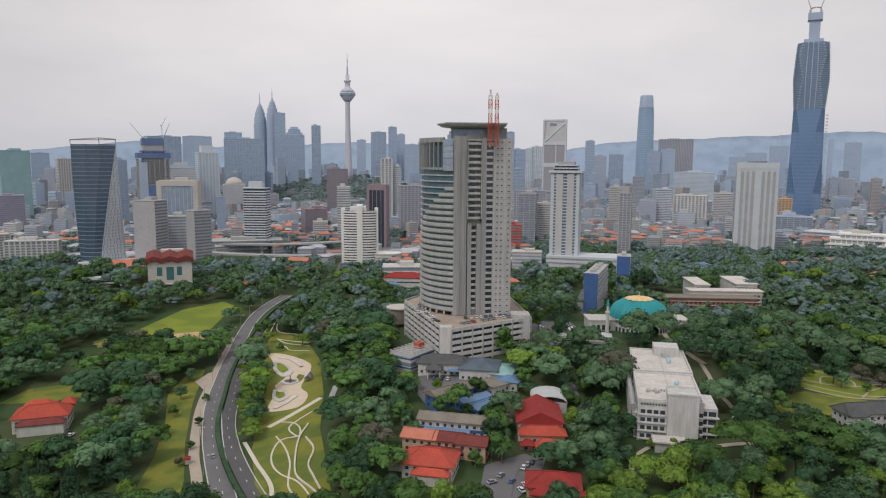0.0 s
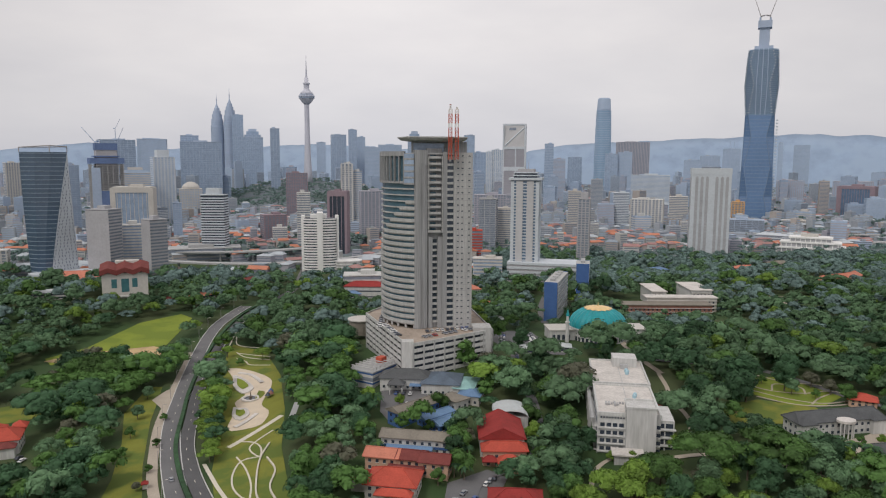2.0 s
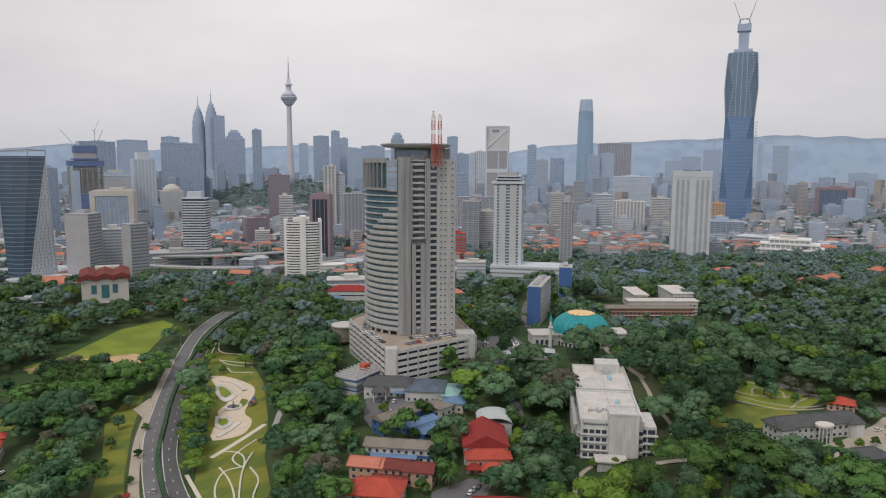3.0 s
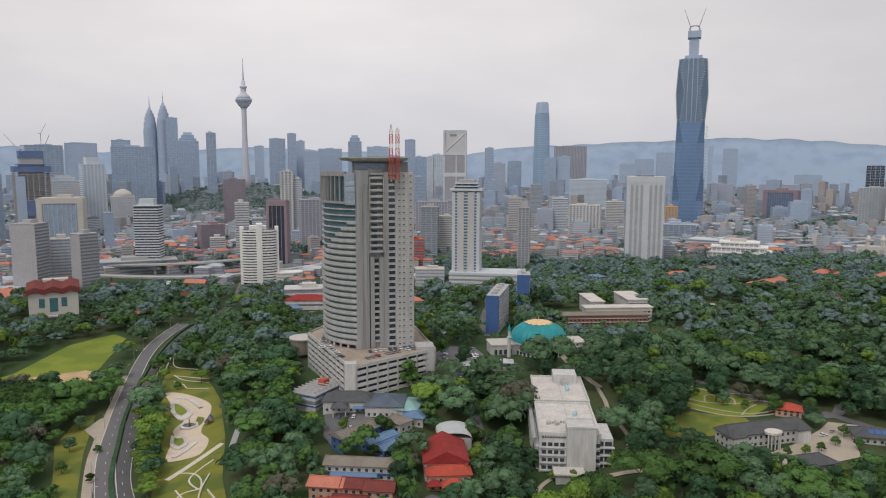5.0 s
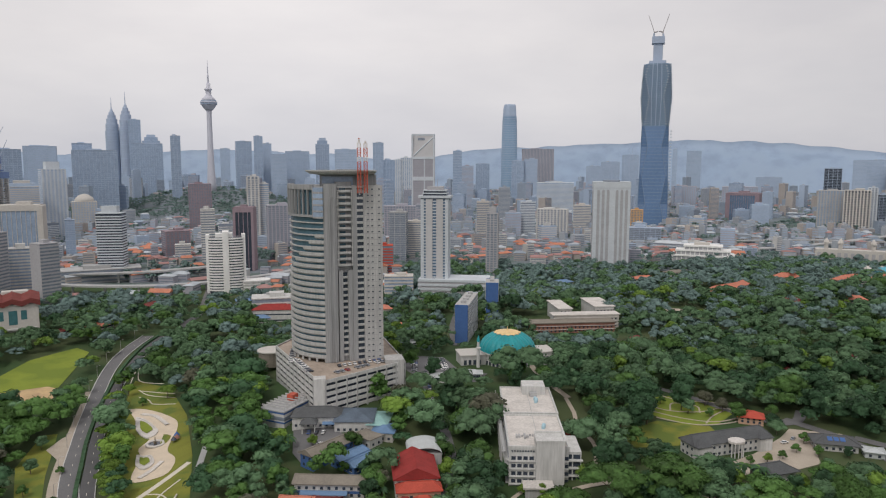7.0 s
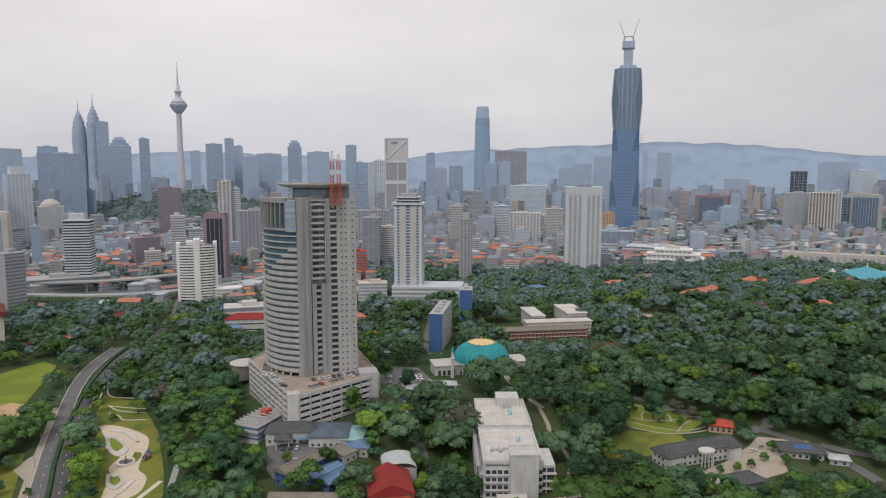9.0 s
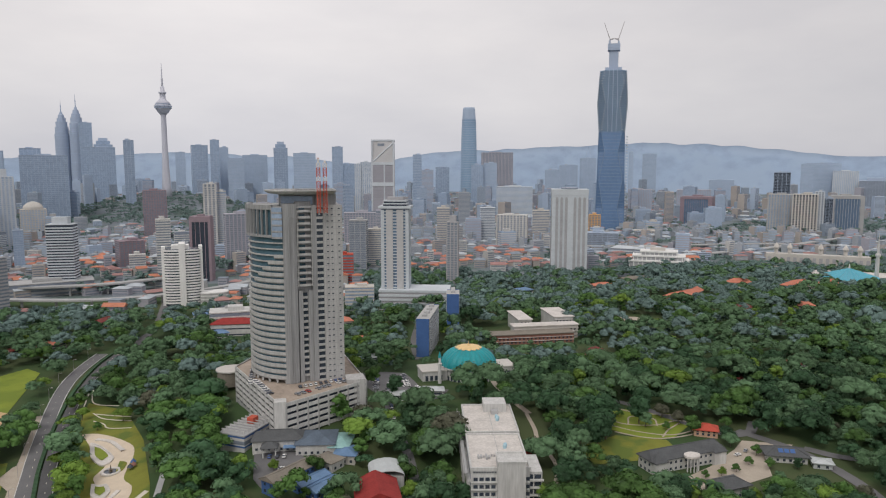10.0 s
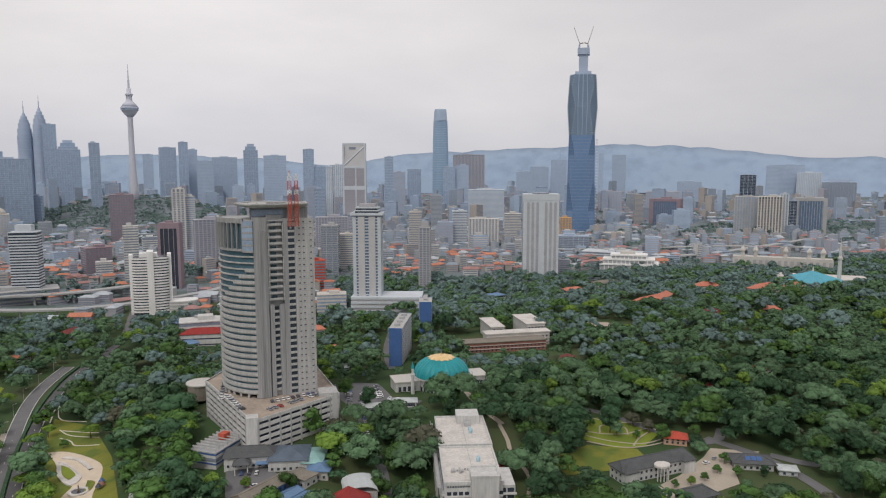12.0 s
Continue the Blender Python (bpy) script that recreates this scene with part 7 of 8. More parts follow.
viaduct([(-330, 930), (-230, 900), (-150, 905), (-60, 960), (20, 1060)], 12, 10, "pale concrete elevated road")
viaduct([(-420, 1010), (-300, 985), (-210, 990), (-120, 1040)], 14, 14, "pale elevated station deck")
viaduct([(430, 1120), (620, 1110), (800, 1130), (960, 1180), (1300, 1330)], 14, 9, "pale elevated road along a river")
viaduct([(560, 1280), (760, 1240), (1000, 1210), (1180, 1080)], 11, 11, "curving pale viaduct at the edge of town")

# ---- trees ----
CLEAR = ((-28, 30, 366, 486), (30, 58, 398, 486), (58, 112, 408, 500), (186, 268, 540, 575), (196, 290, 266, 300), (-14, 40, 326, 390), (-10, 22, 296, 316), (-18, 19, 276, 296), (-18, 8, 250, 280), (33, 58, 284, 340), (31, 56, 244, 268), (14, 36, 244, 292), (86, 124, 282, 345), (104, 172, 276, 296), (-222, -170, 296, 352), (96, 138, 340, 396),
         (104, 166, 436, 494), (62, 116, 436, 476), (172, 232, 290, 318), (202, 284, 280, 336), (160, 216, 322, 352), (192, 240, 338, 398), (-216, -172, 318, 352), (-236, -194, 352, 400), 
         (-276, -230, 610, 668), (-330, -290, 625, 652), (186, 268, 560, 640), (228, 264, 490, 520), (236, 250, 342, 356), (108, 146, 506, 616), (160, 182, 640, 676), (440, 525, 720, 775), (635, 710, 735, 775),
         (734, 880, 760, 850), (-44, -18, 480, 514), (470, 490, 620, 652), (590, 630, 795, 830), (485, 530, 880, 920), (410, 450, 840, 875), (300, 330, 835, 865), (-62, -16, 676, 728), (40, 80, 700, 735), (-90, -50, 780, 815), (-180, -158, 756, 786),
         (110, 185, 770, 835), (-380, -310, 725, 765), (-445, -350, 770, 830), (68, 84, 628, 650), (550, 572, 628, 652), (330, 376, 585, 660), (382, 412, 430, 468))
LAWN_LINE = ((-128, 520), (-116, 440), (-98, 375), (-84, 300), (-62, 236), (-38, 236), (-44, 280), (-54, 322), (-60, 368), (-74, 432), (-98, 496))
FIELD_LINE = ((-252, 484), (-248, 416), (-218, 418), (-206, 466), (-180, 466), (-176, 436), (-158, 436), (-163, 512), (-170, 590), (-182, 606), (-194, 602), (-218, 572), (-234, 514))
VERGE_LINE = ((-151, 352), (-156, 428), (-140, 428), (-126, 352), (-102, 300), (-88, 244), (-114, 244), (-127, 300))
LINES = [(ROAD, 9.0), (R2, 6.0), ([(265, 350), (275.8, 322.9), (280, 300), (278, 270), (268, 240)], 6), ([(148.3, 392), (141.1, 353.3), (139.8, 325), (128, 300)], 4.5), ([(100, 283), (132.7, 291), (155, 281.7)], 3.5), ([(284, 318), (300, 300), (340, 288)], 6), ([(22, 240), (33, 280), (60, 305), (68, 350), (66, 400), (72, 440)], 3.2),
         ([(123, 612), (147, 704)], 5), ([(-118, 645), (-121, 700), (-117.6, 760), (-129, 934)], 6), ([(284, 360), (268, 345), (250, 352)], 5)]
LINES = [(spline(p, 6.0), d) for p, d in LINES]


def inside(poly, x, y):
    hit = False
    for (x0, y0), (x1, y1) in zip(poly, poly[1:] + poly[:1]):
        if (y0 > y) != (y1 > y) and x < x0 + (y - y0) * (x1 - x0) / (y1 - y0):
            hit = not hit
    return hit


def free(x, y, grow=2.0):
    for x0, x1, y0, y1 in CLEAR:
        if x0 - grow < x < x1 + grow and y0 - grow < y < y1 + grow:
            return False
    if inside(LAWN_LINE, x, y) or inside(FIELD_LINE, x, y) or inside(VERGE_LINE, x, y):
        return False
    for line, d in LINES:
        for p in line:
            if (p.x - x) ** 2 + (p.y - y) ** 2 < d * d:
                return False
    return True


def crown_data(rng, radius, height, low, lobes, tufts, size, shape, sides=7):
    """Corner points of a crown: leaf tufts over a clump of boughs, and a rough inner mass."""
    V, F = [], []
    centres = []
    for i in range(lobes):
        a, q = rng.uniform(0, 2 * np.pi), np.sqrt(rng.uniform(0, 1))
        if shape == "cone":
            f = (i + 0.5) / lobes
            r = radius * (1.05 - f) * 0.72
            c = (0.35 * r * np.cos(a), 0.35 * r * np.sin(a), low + (height - low) * f)
            rad = (r, r, (height - low) / lobes * 1.2)
        elif shape == "flat":
            c = (radius * 0.76 * q * np.cos(a), radius * 0.76 * q * np.sin(a), height - 2.2 - 2.9 * q ** 2 + rng.uniform(-0.5, 0.5))
            r = radius * rng.uniform(0.22, 0.36)
            rad = (r, r, r * 0.42)
        elif shape == "dome":
            z = q * q
            c = (radius * 0.7 * q * np.cos(a), radius * 0.7 * q * np.sin(a), low + (height - low) * (0.72 - 0.34 * z + rng.uniform(-0.05, 0.05)))
            r = radius * rng.uniform(0.26, 0.42)
            rad = (r, r, r * rng.uniform(0.6, 0.8))
        else:
            z = rng.uniform(0, 1)
            k = 0.70 * np.sqrt(1 - 0.75 * z * z)
            c = (radius * k * q * np.cos(a), radius * k * q * np.sin(a), low + (height - low) * (0.2 + 0.6 * z))
            r = radius * rng.uniform(0.28, 0.46)
            rad = (r, r, r * rng.uniform(0.7, 0.95))
        centres.append((np.array(c), np.array(rad)))
    # inner masses: bumpy low spheres
    rows = (-0.6, -0.1, 0.45, 0.95) if sides > 5 else (-0.4, 0.3, 0.9)
    for c, rad in centres:
        n0 = len(V)
        for j, ph in enumerate(rows):
            for i in range(sides):
                a = 2 * np.pi * (i + 0.5 * (j % 2)) / sides
                d = np.array((np.cos(a) * np.cos(ph), np.sin(a) * np.cos(ph), np.sin(ph)))
                V.append(c + rad * d * 0.80 * rng.uniform(0.85, 1.08))
        V.append(c + rad * np.array((0, 0, 0.80)))
        last = (len(rows) - 1) * sides
        for j in range(len(rows) - 1):
            for i in range(sides):
                F.append((n0 + j * sides + i, n0 + j * sides + (i + 1) % sides, n0 + (j + 1) * sides + (i + 1) % sides, n0 + (j + 1) * sides + i))
        for i in range(sides):
            F.append((n0 + last + i, n0 + last + (i + 1) % sides, n0 + last + sides, n0 + last + sides))
    weight = np.array([rad[0] * rad[1] for _, rad in centres])
    picks = rng.choice(len(centres), size=tufts, p=weight / weight.sum())
    for pick in picks:
        c, rad = centres[pick]
        d = rng.normal(size=3)
        d[2] = abs(d[2]) * 1.15 - 0.3
        d /= np.linalg.norm(d)
        p = c + rad * d * rng.uniform(0.86, 1.12)
        nn = d + rng.normal(size=3) * 0.3 + np.array((0, 0, 0.3))
        nn /= np.linalg.norm(nn)
        t = np.cross(nn, rng.normal(size=3))
        t /= np.linalg.norm(t)
        b = np.cross(nn, t)
        s = size * rng.uniform(0.5, 1.25)
        k = len(V)
        V += [p - t * s * 0.6 - nn * s * 0.2, p - b * s * 0.42 + nn * 0.08 * s, p + t * s * 0.6 - nn * s * 0.2, p + b * s * 0.42 + nn * 0.08 * s]
        F.append((k, k + 1, k + 2, k + 3))
    return np.array(V), F


def mesh_from(name, V, F, material):
    mesh = bpy.data.meshes.new(name)
    mesh.from_pydata([tuple(v) for v in V], [], [f if f[2] != f[3] else f[:3] for f in F])
    mesh.materials.append(material)
    for f in mesh.polygons:
        f.use_smooth = True
    return mesh


def trunk_mesh(rng, height, radius, spread):
    bm = bmesh.new()
    top = height * 0.5
    tube(bm, (0, 0, -1.5), (0.2, 0.1, top), radius, radius * 0.6, 7)
    for i in range(5):
        a = 2 * math.pi * (i + rng.uniform(0, 0.6)) / 5
        tube(bm, (0.2, 0.1, top * rng.uniform(0.75, 1.0)), (spread * 0.6 * math.cos(a), spread * 0.6 * math.sin(a), height * rng.uniform(0.68, 0.82)), radius * 0.45, radius * 0.15, 5)
    return to_mesh(bm, "trunk")


TREES = []
tree_rng = np.random.default_rng(7)
for shape, material, radius, height, low, lobes, tufts, lb in (
        ("round", LEAF, 6.6, 13.5, 3.0, 12, 950, "broad green tropical tree with a lumpy crown"), ("round", LEAF_DARK, 6.0, 14.5, 3.0, 12, 900, "tall dark green tree with dense foliage"),
        ("round", LEAF_LIGHT, 5.6, 11.5, 2.5, 10, 800, "fresh yellow-green tree with a loose crown"), ("round", LEAF, 5.2, 11.5, 2.5, 9, 750, "mid-green tree with an uneven rounded crown"),
        ("flat", LEAF, 9.5, 13.5, 8, 16, 1100, "wide umbrella-shaped rain tree"), ("flat", LEAF_LIGHT, 7.5, 11.0, 7, 13, 900, "light green spreading tree with a flat crown"),
        ("cone", LEAF_DARK, 4.2, 15.5, 1.5, 9, 750, "dark conical evergreen tree"), ("round", LEAF_RUST, 5.0, 11.0, 2.5, 9, 700, "tree with rusty yellow leaves"),
        ("round", LEAF_GREY, 5.6, 10.0, 2.5, 10, 650, "greyish half-bare tree with thin foliage"), ("round", LEAF_DARK, 5.0, 12.0, 2.0, 10, 800, "compact dark green tree"),
        ("dome", LEAF, 7.6, 13.0, 4.5, 16, 1100, "broad domed green tree with dense foliage"), ("dome", LEAF_DARK, 7.0, 14.0, 4.5, 15, 1000, "broad dark green tree with a domed crown"),
        ("dome", LEAF_HAZED, 7.8, 12.5, 4.5, 16, 1100, "wide dull green tree with a domed crown"), ("round", LEAF_HAZED, 5.8, 13.5, 3.0, 12, 900, "upright dull green tree with an uneven crown"),
        ("dome", LEAF_LIGHT, 6.2, 11.0, 4.0, 13, 900, "fresh green tree with a spreading domed crown")):
    V, F = crown_data(tree_rng, radius * 1.15, height * 1.1, low, lobes + 8, int(tufts * 1.9), 0.85, shape, 6)
    TREES.append((mesh_from("crown", V, F, material), trunk_mesh(tree_rng, height, 0.42, radius), lb))


def plant(i, x, y, scale, turn, lift=0.0):
    crown, trunk, lb = TREES[i]
    root = thing("tree", Matrix.Translation((x, y, h(x, y) + lift)) @ Matrix.Rotation(turn, 4, "Z") @ Matrix.Diagonal((scale, scale, scale * (0.92 + 0.16 * ((x * 13.7) % 1)), 1)), lb, "tree", "park trees")
    link("trunk", trunk, BARK, root)
    link("crown", crown, LEAF, root)


def palm(x, y, s):
    root = thing("palm_tree", pose(x, y, h(x, y)), "palm tree with a crown of arching fronds", "palm tree", "palms")
    bm = bmesh.new()
    tube(bm, (0, 0, -1), (0.3, 0.1, 7 * s), 0.28, 0.2, 7)
    part("trunk", bm, BARK, root)
    rnd = random.Random(int(x * 3 + y))
    for i in range(15):
        a = 2 * math.pi * i / 15 + rnd.uniform(-0.2, 0.2)
        up = rnd.uniform(0.1, 1.0)
        bm = bmesh.new()
        prev = None
        for j in range(6):
            t = j / 5
            r = 4.2 * s * t
            z = 7 * s + up * 3.2 * t * s - 3.6 * t * t * s
            w = 0.75 * s * math.sin(math.pi * (0.12 + 0.86 * t)) + 0.03
            c, n_ = Vector((0.3 + r * math.cos(a), 0.1 + r * math.sin(a), z)), Vector((-math.sin(a), math.cos(a), 0))
            row = [bm.verts.new(c - n_ * w - Vector((0, 0, 0.3 * w))), bm.verts.new(c), bm.verts.new(c + n_ * w - Vector((0, 0, 0.3 * w)))]
            if prev:
                bm.faces.new((prev[0], prev[1], row[1], row[0]))
                bm.faces.new((prev[1], prev[2], row[2], row[1]))
            prev = row
        part("frond", bm, LEAF_DARK if i % 3 else LEAF, root)


def scatter():
    rng = random.Random(21)
    out = []
    y = 196.0
    while y < 1010:
        step = 9.8 if y < 480 else 12.0
        x = -0.72 * y - 40
        while x < 1.2 * y + 40:
            px_, py_ = x + rng.uniform(-0.42, 0.42) * step, y + rng.uniform(-0.42, 0.42) * step
            x += step
            limit = 850 if px_ < -60 else 800 if px_ < 120 else 1000
            if px_ < -60 and py_ > 640 + 0.1 * (px_ + 60) and px_ > -160 and rng.random() < 0.2:
                continue
            if py_ > limit or rng.random() < 0.04:
                continue
            if not free(px_, py_):
                continue
            out.append((px_, py_))
        y += step * 0.92
    return out


SPOTS = scatter()
SPOTS.sort(key=lambda p: p[1] - 0.08 * abs(p[0]))
trnd = random.Random(4)
NEAR_SPOTS = [p for p in SPOTS if p[1] > 214][:300]
for x, y in NEAR_SPOTS:
    dense = noise.noise(Vector((x * 0.02, y * 0.02, 0)))
    if -185 < x < -126 and y < 318 and trnd.random() < 0.65:
        i = 6
    elif -70 < x < -10:
        i = trnd.choices((0, 1, 3, 9, 7, 10, 11, 13), (2, 3, 2, 3, 0.15, 2, 2, 1.5))[0]
    elif 50 < x < 135 and y < 330 and trnd.random() < 0.4:
        i = trnd.choice((2, 5, 14, 14))
    elif x > 50:
        i = trnd.choices((0, 1, 2, 3, 4, 5, 7, 8, 9, 10, 11, 12, 13, 14), (2.5, 2, 1, 2, 1.2, 1.2, 0.1, 0.25, 2, 3, 2, 3, 2, 1))[0]
    else:
        i = trnd.choices((0, 1, 2, 3, 4, 9, 10, 11, 14), (3, 2.5, 0.8, 2, 0.8, 2, 3, 3, 0.8))[0]
    plant(i, x, y, trnd.uniform(0.6, 1.12) * (1.0 + 0.25 * dense) + (0.3 if trnd.random() < 0.1 else 0.0), trnd.uniform(0, 6.28))
for x, y, i, s in ((126, 271, 4, 1.45), (24, 302, 0, 0.85), (22, 294, 1, 0.8), (27, 310, 3, 0.9), (26, 322, 9, 0.8), (61, 316, 2, 0.8), (62, 330, 0, 0.8), (-20, 318, 1, 0.9), (-16, 310, 9, 0.7), (12, 322, 3, 0.55), (-190, 446, 4, 1.3), (-181, 440, 0, 1.3), (-198, 440, 1, 1.2), (-95, 470, 5, 0.8), (-92, 330, 5, 0.7), (-99, 346, 5, 0.75), (-104, 372, 5, 0.7), (-88, 312, 5, 0.65), (-109, 392, 5, 0.7), (-116, 410, 5, 0.7), (-108, 460, 3, 0.5), (-120, 444, 5, 0.7), (240, 306, 3, 0.45), (228, 300, 3, 0.4), (252, 316, 3, 0.55), (208, 297, 3, 0.4), (218, 298, 2, 0.4), (213, 372, 1, 1.2), (226, 392, 1, 1.1), (236, 366, 8, 0.8), (-2, 352, 2, 0.5), (18, 343, 0, 0.7), (24, 282, 0, 0.8), (14, 274, 3, 0.6), (-70, 420, 3, 0.6), (100, 292, 2, 0.5), (92, 296, 2, 0.4), (122, 300, 2, 0.6), (64, 456, 0, 0.9), (74, 430, 1, 0.9),
                   (-126, 468, 5, 0.8), (-122, 484, 14, 0.7), (-115, 424, 5, 0.85), (-108, 398, 14, 0.8), (-104, 382, 5, 0.8), (-99, 356, 14, 0.8), (-95, 338, 5, 0.8), (-88, 318, 14, 0.75), (-131, 505, 5, 0.7), (-133, 528, 3, 0.6),
                   (-119, 333, 3, 0.4), (-127, 368, 3, 0.4), (-113, 305, 3, 0.35), (-112, 288, 8, 0.4), (-190, 432, 10, 1.6), (-203, 436, 11, 1.4), (-178, 428, 10, 1.4), (-196, 424, 0, 1.3),
                   (150, 340, 1, 1.25), (158, 336, 11, 1.1), (168, 336, 1, 1.35), (181, 352, 9, 1.3), (186, 366, 1, 1.45), (192, 376, 9, 1.2), (214, 366, 13, 0.7), (232, 378, 8, 0.9), (206, 384, 3, 0.5), (224, 360, 3, 0.45), (236, 352, 0, 0.8), (246, 330, 12, 0.6),
                   (-136, 346, 3, 0.5), (-142, 372, 13, 0.6), (-131, 322, 3, 0.5), (-148, 404, 13, 0.6), (214, 268, 2, 0.6), (226, 274, 3, 0.7), (238, 280, 13, 0.6), (248, 300, 3, 0.5), (262, 296, 9, 0.5), (200, 270, 12, 0.6)):
    plant(i, x, y, s, x)
for x, y, s in ((16, 283, 1.0), (21, 281, 0.9), (25, 279, 1.0), (176, 288, 1.3), (182, 284, 1.2), (188, 286, 1.3), (180, 278, 1.3), (193, 281, 1.2), (170, 283, 1.2), (-14, 352, 1.0), (-12, 300, 0.9), (28, 298, 0.8), (186, 276, 1.2), (198, 276, 1.2), (166, 300, 1.1)):
    palm(x, y, s)


def woods(name, spots, material_names, size, tufts, seed, label, boughs=1.0, sides=5):
    """One tract of woodland: many joined crowns of leaf tufts."""
    rng = np.random.default_rng(seed)
    made = []
    for shape, radius, height, low, lobes in (("dome", 8.8, 14.0, 3, 15), ("round", 6.6, 13, 2, 12), ("flat", 10, 13, 7, 15), ("dome", 7.8, 16.0, 5, 15), ("round", 5.6, 12, 2, 10), ("dome", 10.5, 15.5, 5, 18)):
        made.append(crown_data(rng, radius, height, low, max(3, int(lobes * boughs)), tufts, size, shape, sides))
    VV, FF, MI, n0 = [], [], [], 0
    for x, y in spots:
        V, F = made[rng.choice(6, p=(0.26, 0.2, 0.08, 0.2, 0.14, 0.12))]
        a, s = rng.uniform(0, 6.28), rng.uniform(0.6, 1.15) + (0.45 if rng.random() < 0.12 else 0.0)
        c, d = np.cos(a) * s, np.sin(a) * s
        W = np.column_stack((V[:, 0] * c - V[:, 1] * d + x, V[:, 0] * d + V[:, 1] * c + y, V[:, 2] * s * rng.uniform(0.9, 1.1) + h(x, y)))
        VV.append(W)
        mi = int(rng.choice(len(material_names), p=np.array([m[1] for m in material_names]) / sum(m[1] for m in material_names)))
        for f in F:
            FF.append(tuple(q + n0 for q in (f if f[2] != f[3] else f[:3])))
        MI += [mi] * len(F)
        n0 += len(V)
    mesh = bpy.data.meshes.new(name)
    mesh.from_pydata(np.concatenate(VV).tolist(), [], FF)
    for m, _ in material_names:
        mesh.materials.append(m)
    mesh.polygons.foreach_set("material_index", MI)
    mesh.polygons.foreach_set("use_smooth", [len(f) < 5 for f in FF])
    tagged(new(name, mesh), label, "woodland", kind="stuff")


near_set = set(NEAR_SPOTS)
REST = [p for p in SPOTS if p not in near_set and p[1] > 214]
MIXED = [(LEAF, 4), (LEAF_DARK, 4), (LEAF_HAZED, 3.5), (LEAF_LIGHT, 0.6), (LEAF_GREY, 0.1)]
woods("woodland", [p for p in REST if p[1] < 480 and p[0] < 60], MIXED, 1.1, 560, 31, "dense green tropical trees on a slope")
woods("woodland", [p for p in REST if p[1] < 480 and p[0] >= 60], [(LEAF_HAZED, 5), (LEAF_DARK, 4), (LEAF, 2), (LEAF_LIGHT, 0.35), (LEAF_GREY, 0.15)], 1.1, 560, 32, "dense green park trees with lumpy crowns")
# From 480 m out the mix moves to the haze-tinted leaves.
woods("woodland", [p for p in REST if 480 <= p[1] < 720], [(LEAF, 1), (LEAF_DARK, 0.6), (LEAF_LIGHT, 0.4), (LEAF_HAZED, 6), (LEAF_FAR_HAZED, 2)], 1.35, 330, 33, "deep green woods beyond the tower")
woods("woodland", [p for p in REST if p[1] >= 720], [(LEAF_HAZED, 3), (LEAF_FAR_HAZED, 6)], 1.7, 170, 34, "far woods in haze-tinted green at the edge of town", 0.6)


# ---- the low town and its trees ----
# Town roofs are muted, with distance haze worked into their colours.
ROOF_ORANGE = mat("muted_orange_tile", (0.48, 0.20, 0.13), 0.85, 0.2, 0.1, 0.6, island=0.5)
ROOF_RED = mat("dull_red_tile", (0.34, 0.20, 0.19), 0.85, 0.2, 0.1, 0.6, island=0.5)
ROOF_PALE = mat("pale_metal_roof", (0.42, 0.46, 0.50), 0.6, 0.15, 0.1, 0.6, island=0.4)
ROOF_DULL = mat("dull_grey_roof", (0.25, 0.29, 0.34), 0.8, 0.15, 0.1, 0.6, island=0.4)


TOWN_PALE = mat("town_white_wall", (0.50, 0.50, 0.49), 0.85, 0.15, 0.03, 0.4, island=0.6)
TOWN_TAN = mat("town_tan_wall", (0.40, 0.37, 0.35), 0.85, 0.15, 0.03, 0.4, island=0.6)
# Grey and slate walls lean to blue as painted haze.
TOWN_GREY = mat("hazed_grey_wall", (0.34, 0.37, 0.41), 0.85, 0.15, 0.03, 0.4, island=0.6)
TOWN_HAZED = mat("hazed_slate_wall", (0.29, 0.35, 0.43), 0.85, 0.12, 0.03, 0.4, island=0.5)


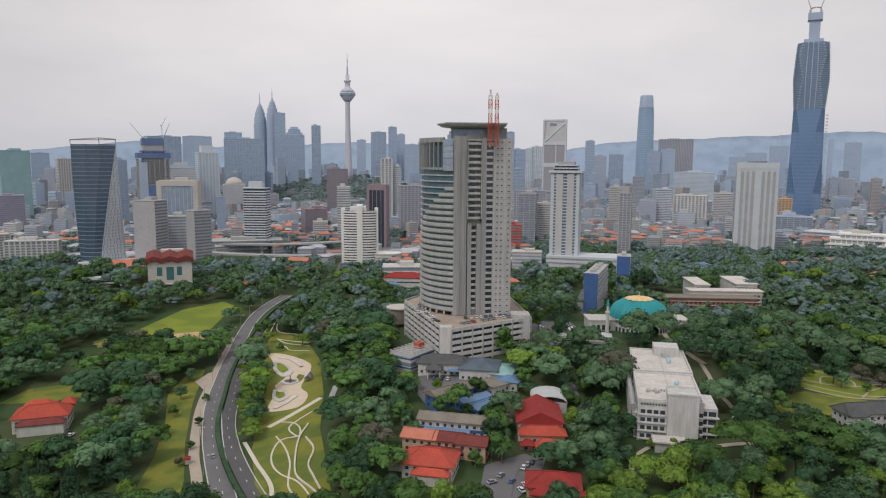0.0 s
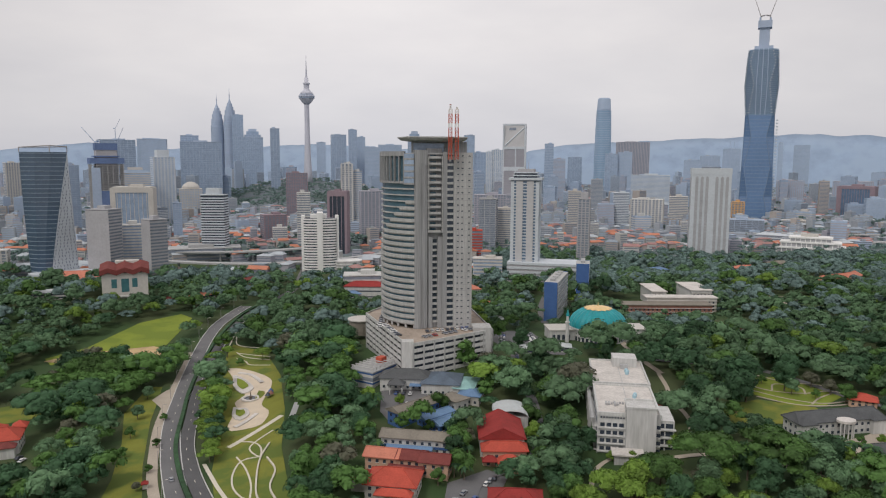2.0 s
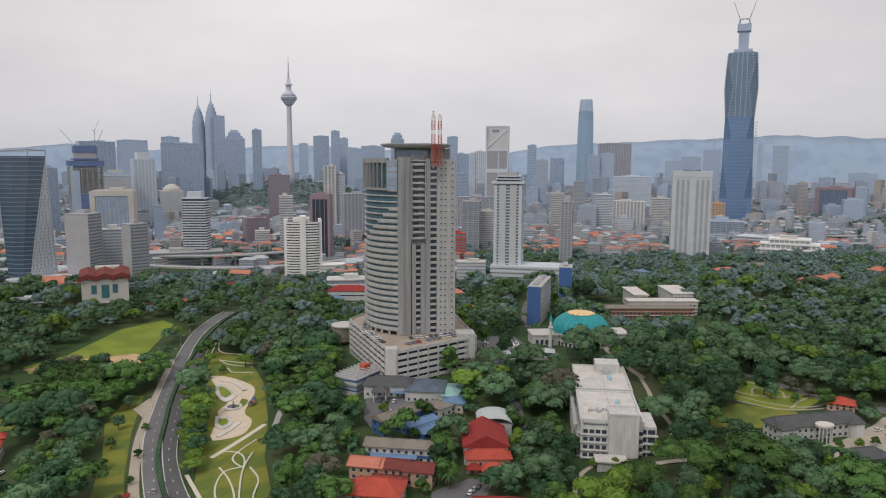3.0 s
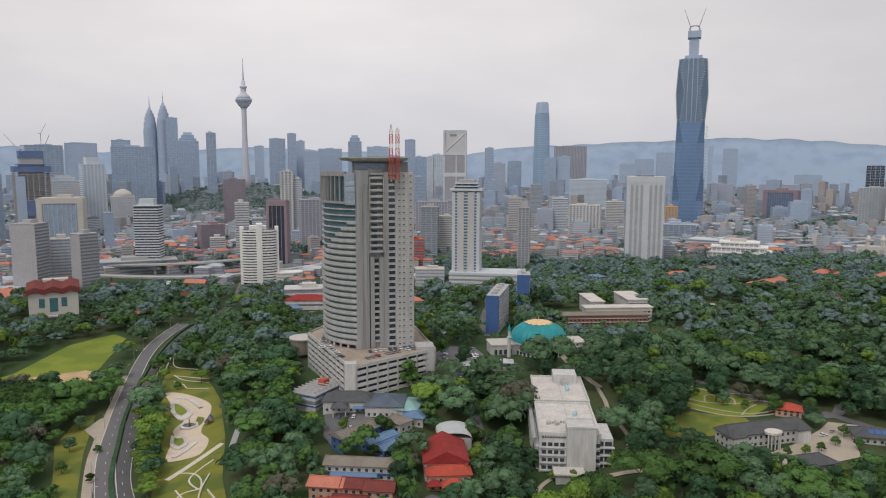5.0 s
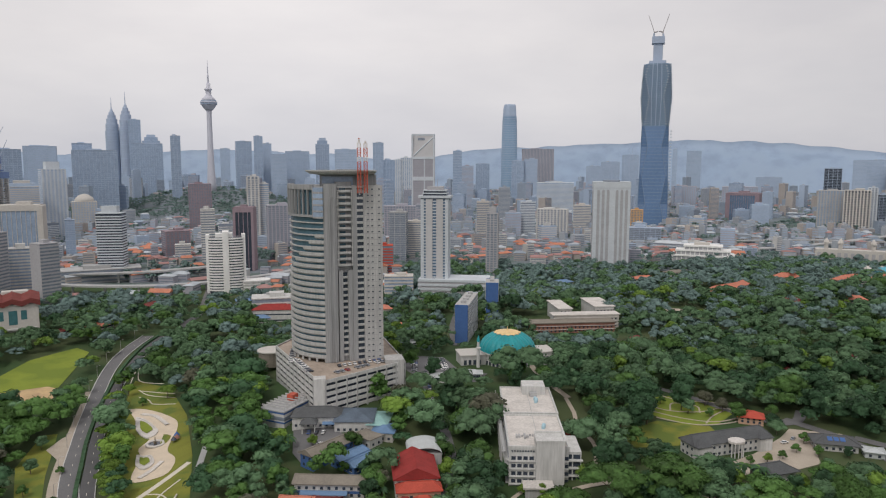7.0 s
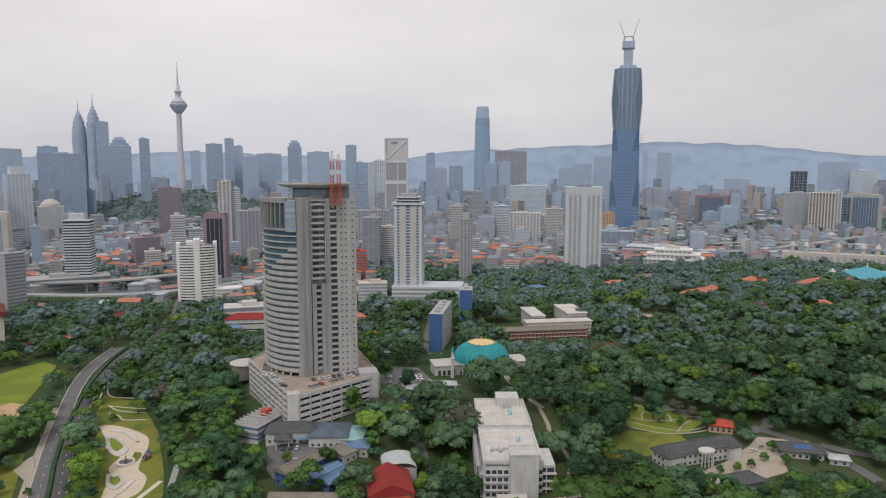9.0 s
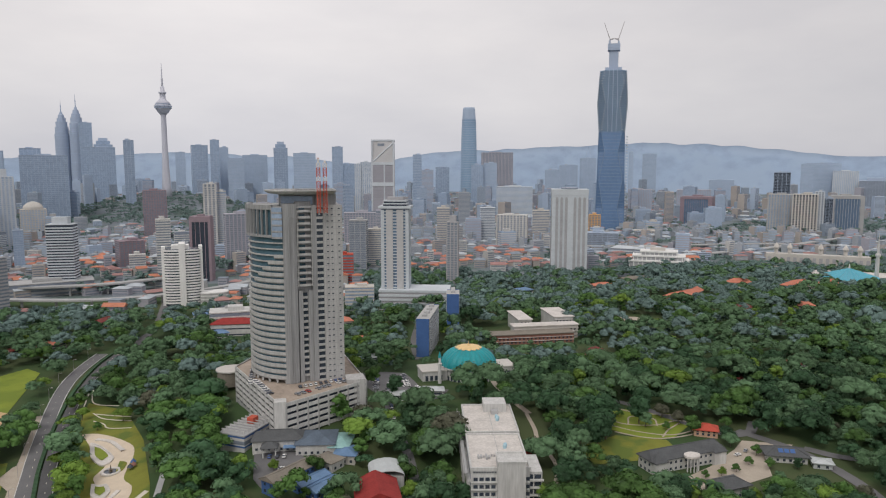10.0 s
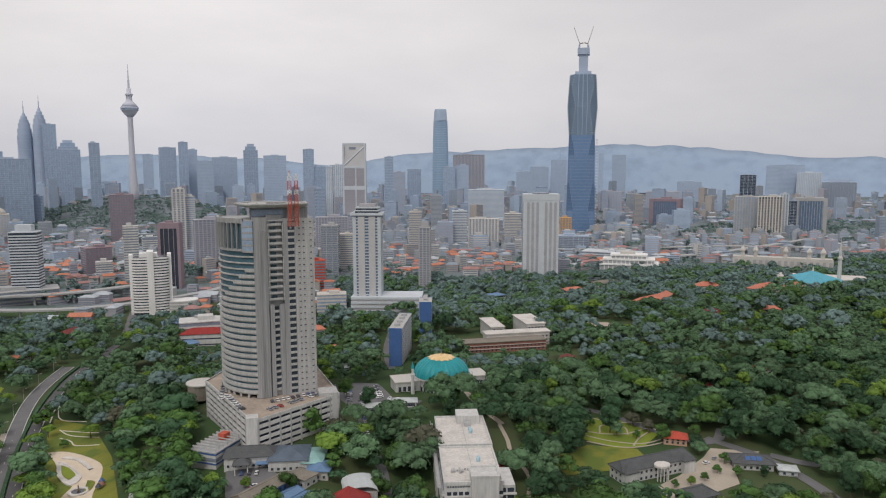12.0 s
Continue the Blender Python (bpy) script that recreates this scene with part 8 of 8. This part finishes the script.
def town():
    rng = random.Random(77)
    # Each farther tract gets a duller, bluer palette in place of haze.
    near = [TOWN_PALE, TOWN_TAN, HAZED_ROSE, TOWN_GREY, ROOF_ORANGE, ROOF_RED, ROOF_PALE, ROOF_DULL, HAZED_BLUE, GLASS_GREY]
    mid = [TOWN_GREY, TOWN_TAN, HAZED_ROSE, TOWN_GREY, ROOF_RED, ROOF_DULL, ROOF_PALE, ROOF_DULL, HAZED_BLUE, GLASS_HAZED]
    distant = [TOWN_HAZED, TOWN_TAN, HAZED_ROSE, TOWN_GREY, ROOF_RED, ROOF_DULL, ROOF_PALE, TOWN_HAZED, HAZED_BLUE, GLASS_GREY]
    for _ in range(420):
        dist, a = math.sqrt(rng.uniform(850 ** 2, 1330 ** 2)), radians(rng.uniform(-37, 48))
        x, y = dist * math.sin(a), dist * math.cos(a)
        if y < (1010 if x > 130 else 830) or (x > 250 and y < 1050) or (x - 771) ** 2 + (y - 830) ** 2 < 90 ** 2:
            continue
        w, d, hh = rng.uniform(11, 26), rng.uniform(9, 15), rng.uniform(6.5, 13)
        k = rng.choices(range(4), (4, 3, 3, 2))[0]
        wall = near[rng.choice((0, 1, 2, 3))]
        words = ("muted orange tiled", "dull red tiled", "pale metal", "grey")[k]
        root = thing("shophouse", pose(x, y, h(x, y), 0, 0, rng.choice((-20, -14, 12, 30, 76)) + rng.uniform(-5, 5)), f"low town house with a {words} roof", "town house", "houses of the old town")
        part("wall", boxes((-w / 2, w / 2, -d / 2, d / 2, -1, hh)), wall, root)
        if k == 3:
            part("roof", boxes((-w / 2 - 0.4, w / 2 + 0.4, -d / 2 - 0.4, d / 2 + 0.4, hh, hh + 0.8)), near[7], root)
        else:
            part("roof", hip_roof(w, d, rng.uniform(2, 3.8), 0.8, rng.choice((None, w + 1.2))), near[4 + k], root, m=pose(0, 0, hh + 0.3))
        for f in range(int(hh / 3.6)):
            part("window_strip", boxes((-w / 2 + 0.8, w / 2 - 0.8, -d / 2 - 0.12, -d / 2 + 0.1, 1.2 + f * 3.6, 2.6 + f * 3.6)), GLASS_GREY, root)
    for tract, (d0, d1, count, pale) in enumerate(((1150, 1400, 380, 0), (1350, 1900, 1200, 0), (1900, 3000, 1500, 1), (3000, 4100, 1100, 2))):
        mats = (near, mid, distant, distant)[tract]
        V, F, MI = [], [], []
        for _ in range(count):
            dist = math.sqrt(rng.uniform(d0 * d0, d1 * d1))
            a = radians(rng.uniform(-37, 51))
            x, y = dist * math.sin(a), dist * math.cos(a)
            if y < (1010 if x > 130 else 830) or (x > 250 and y < 1050) or (x - 771) ** 2 + (y - 830) ** 2 < 90 ** 2:
                continue
            if ((x + 360) / 480) ** 2 + ((y - 2330) / 230) ** 2 < 1 or ((x - 1500) / 500) ** 2 + ((y - 1560) / 160) ** 2 < 0.8:
                continue
            big = rng.random()
            w, d = rng.uniform(10, 26) * (1 + 0.25 * pale), rng.uniform(9, 16) * (1 + 0.25 * pale)
            hh = rng.uniform(7, 14) if big < 0.78 else rng.uniform(14, 30) + 8 * pale
            if pale and big > 0.93:
                hh, w, d = rng.uniform(40, 95), rng.uniform(22, 36), rng.uniform(18, 26)
            t = radians(rng.choice((-20, -14, 12, 30)) + rng.uniform(-5, 5))
            z0 = h(x, y)
            c, s = math.cos(t), math.sin(t)

            def put(pts, faces, m):
                n0 = len(V)
                V.extend((x + px_ * c - py_ * s, y + px_ * s + py_ * c, z0 + pz) for px_, py_, pz in pts)
                F.extend(tuple(q + n0 for q in f) for f in faces)
                MI.extend([m] * len(faces))

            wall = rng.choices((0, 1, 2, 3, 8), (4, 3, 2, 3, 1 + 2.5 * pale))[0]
            a_, b_ = w / 2, d / 2
            cube = ((0, 1, 5, 4), (1, 2, 6, 5), (2, 3, 7, 6), (3, 0, 4, 7), (4, 5, 6, 7))
            put([(-a_, -b_, -1), (a_, -b_, -1), (a_, b_, -1), (-a_, b_, -1), (-a_, -b_, hh), (a_, -b_, hh), (a_, b_, hh), (-a_, b_, hh)], cube, wall)
            for f in range(int(hh / 3.5)):
                z = 1.2 + f * 3.5
                put([(-a_ + 0.8, -b_ - 0.15, z), (a_ - 0.8, -b_ - 0.15, z), (a_ - 0.8, -b_ - 0.15, z + 1.5), (-a_ + 0.8, -b_ - 0.15, z + 1.5)], ((0, 1, 2, 3),), 9)
            if big < 0.7 - 0.15 * pale:
                e = 0.8
                r = rng.uniform(2, 4)
                roof = rng.choices((4, 5, 6, 7), (4, 3, 3, 2))[0]
                put([(-a_ - e, -b_ - e, hh), (a_ + e, -b_ - e, hh), (a_ + e, b_ + e, hh), (-a_ - e, b_ + e, hh), (-a_ + b_ * 0.7, 0, hh + r), (a_ - b_ * 0.7, 0, hh + r)], ((0, 1, 5, 4), (1, 2, 5), (2, 3, 4, 5), (3, 0, 4)), roof)
            else:
                u = rng.uniform(-0.3, 0.3) * a_
                put([(u - 3, -2, hh), (u + 3, -2, hh), (u + 3, 3, hh), (u - 3, 3, hh), (u - 3, -2, hh + 3), (u + 3, -2, hh + 3), (u + 3, 3, hh + 3), (u - 3, 3, hh + 3)], cube, 3)
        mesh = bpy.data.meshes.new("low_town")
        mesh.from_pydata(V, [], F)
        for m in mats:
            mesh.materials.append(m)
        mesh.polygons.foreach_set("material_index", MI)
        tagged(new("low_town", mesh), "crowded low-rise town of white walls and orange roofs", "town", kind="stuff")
    # trees between the houses
    spots = []
    for d0, d1, count in ((800, 1300, 640), (1300, 2200, 700), (2200, 3600, 560)):
        for _ in range(count):
            dist, a = math.sqrt(rng.uniform(d0 * d0, d1 * d1)), radians(rng.uniform(-37, 51))
            x, y = dist * math.sin(a), dist * math.cos(a)
            if y < 800 or noise.noise(Vector((x * 0.004, y * 0.003, 5))) < -0.05:
                continue
            for _k in range(3):
                spots.append((x + rng.uniform(-18, 18), y + rng.uniform(-12, 12)))
    for _ in range(1500):
        a, r = rng.uniform(0, 6.28), math.sqrt(rng.random())
        spots.append((-360 + 480 * r * math.cos(a), 2330 + 230 * r * math.sin(a)))
    for _ in range(500):
        a, r = rng.uniform(0, 6.28), math.sqrt(rng.random())
        spots.append((1500 + 500 * r * math.cos(a), 1560 + 160 * r * math.sin(a)))
    # Street trees use only the leaf colour tinted for far haze.
    woods("town_trees", spots, [(LEAF_FAR_HAZED, 1)], 3.2, 26, 41, "haze-tinted street trees between distant houses", 0.3)


town()
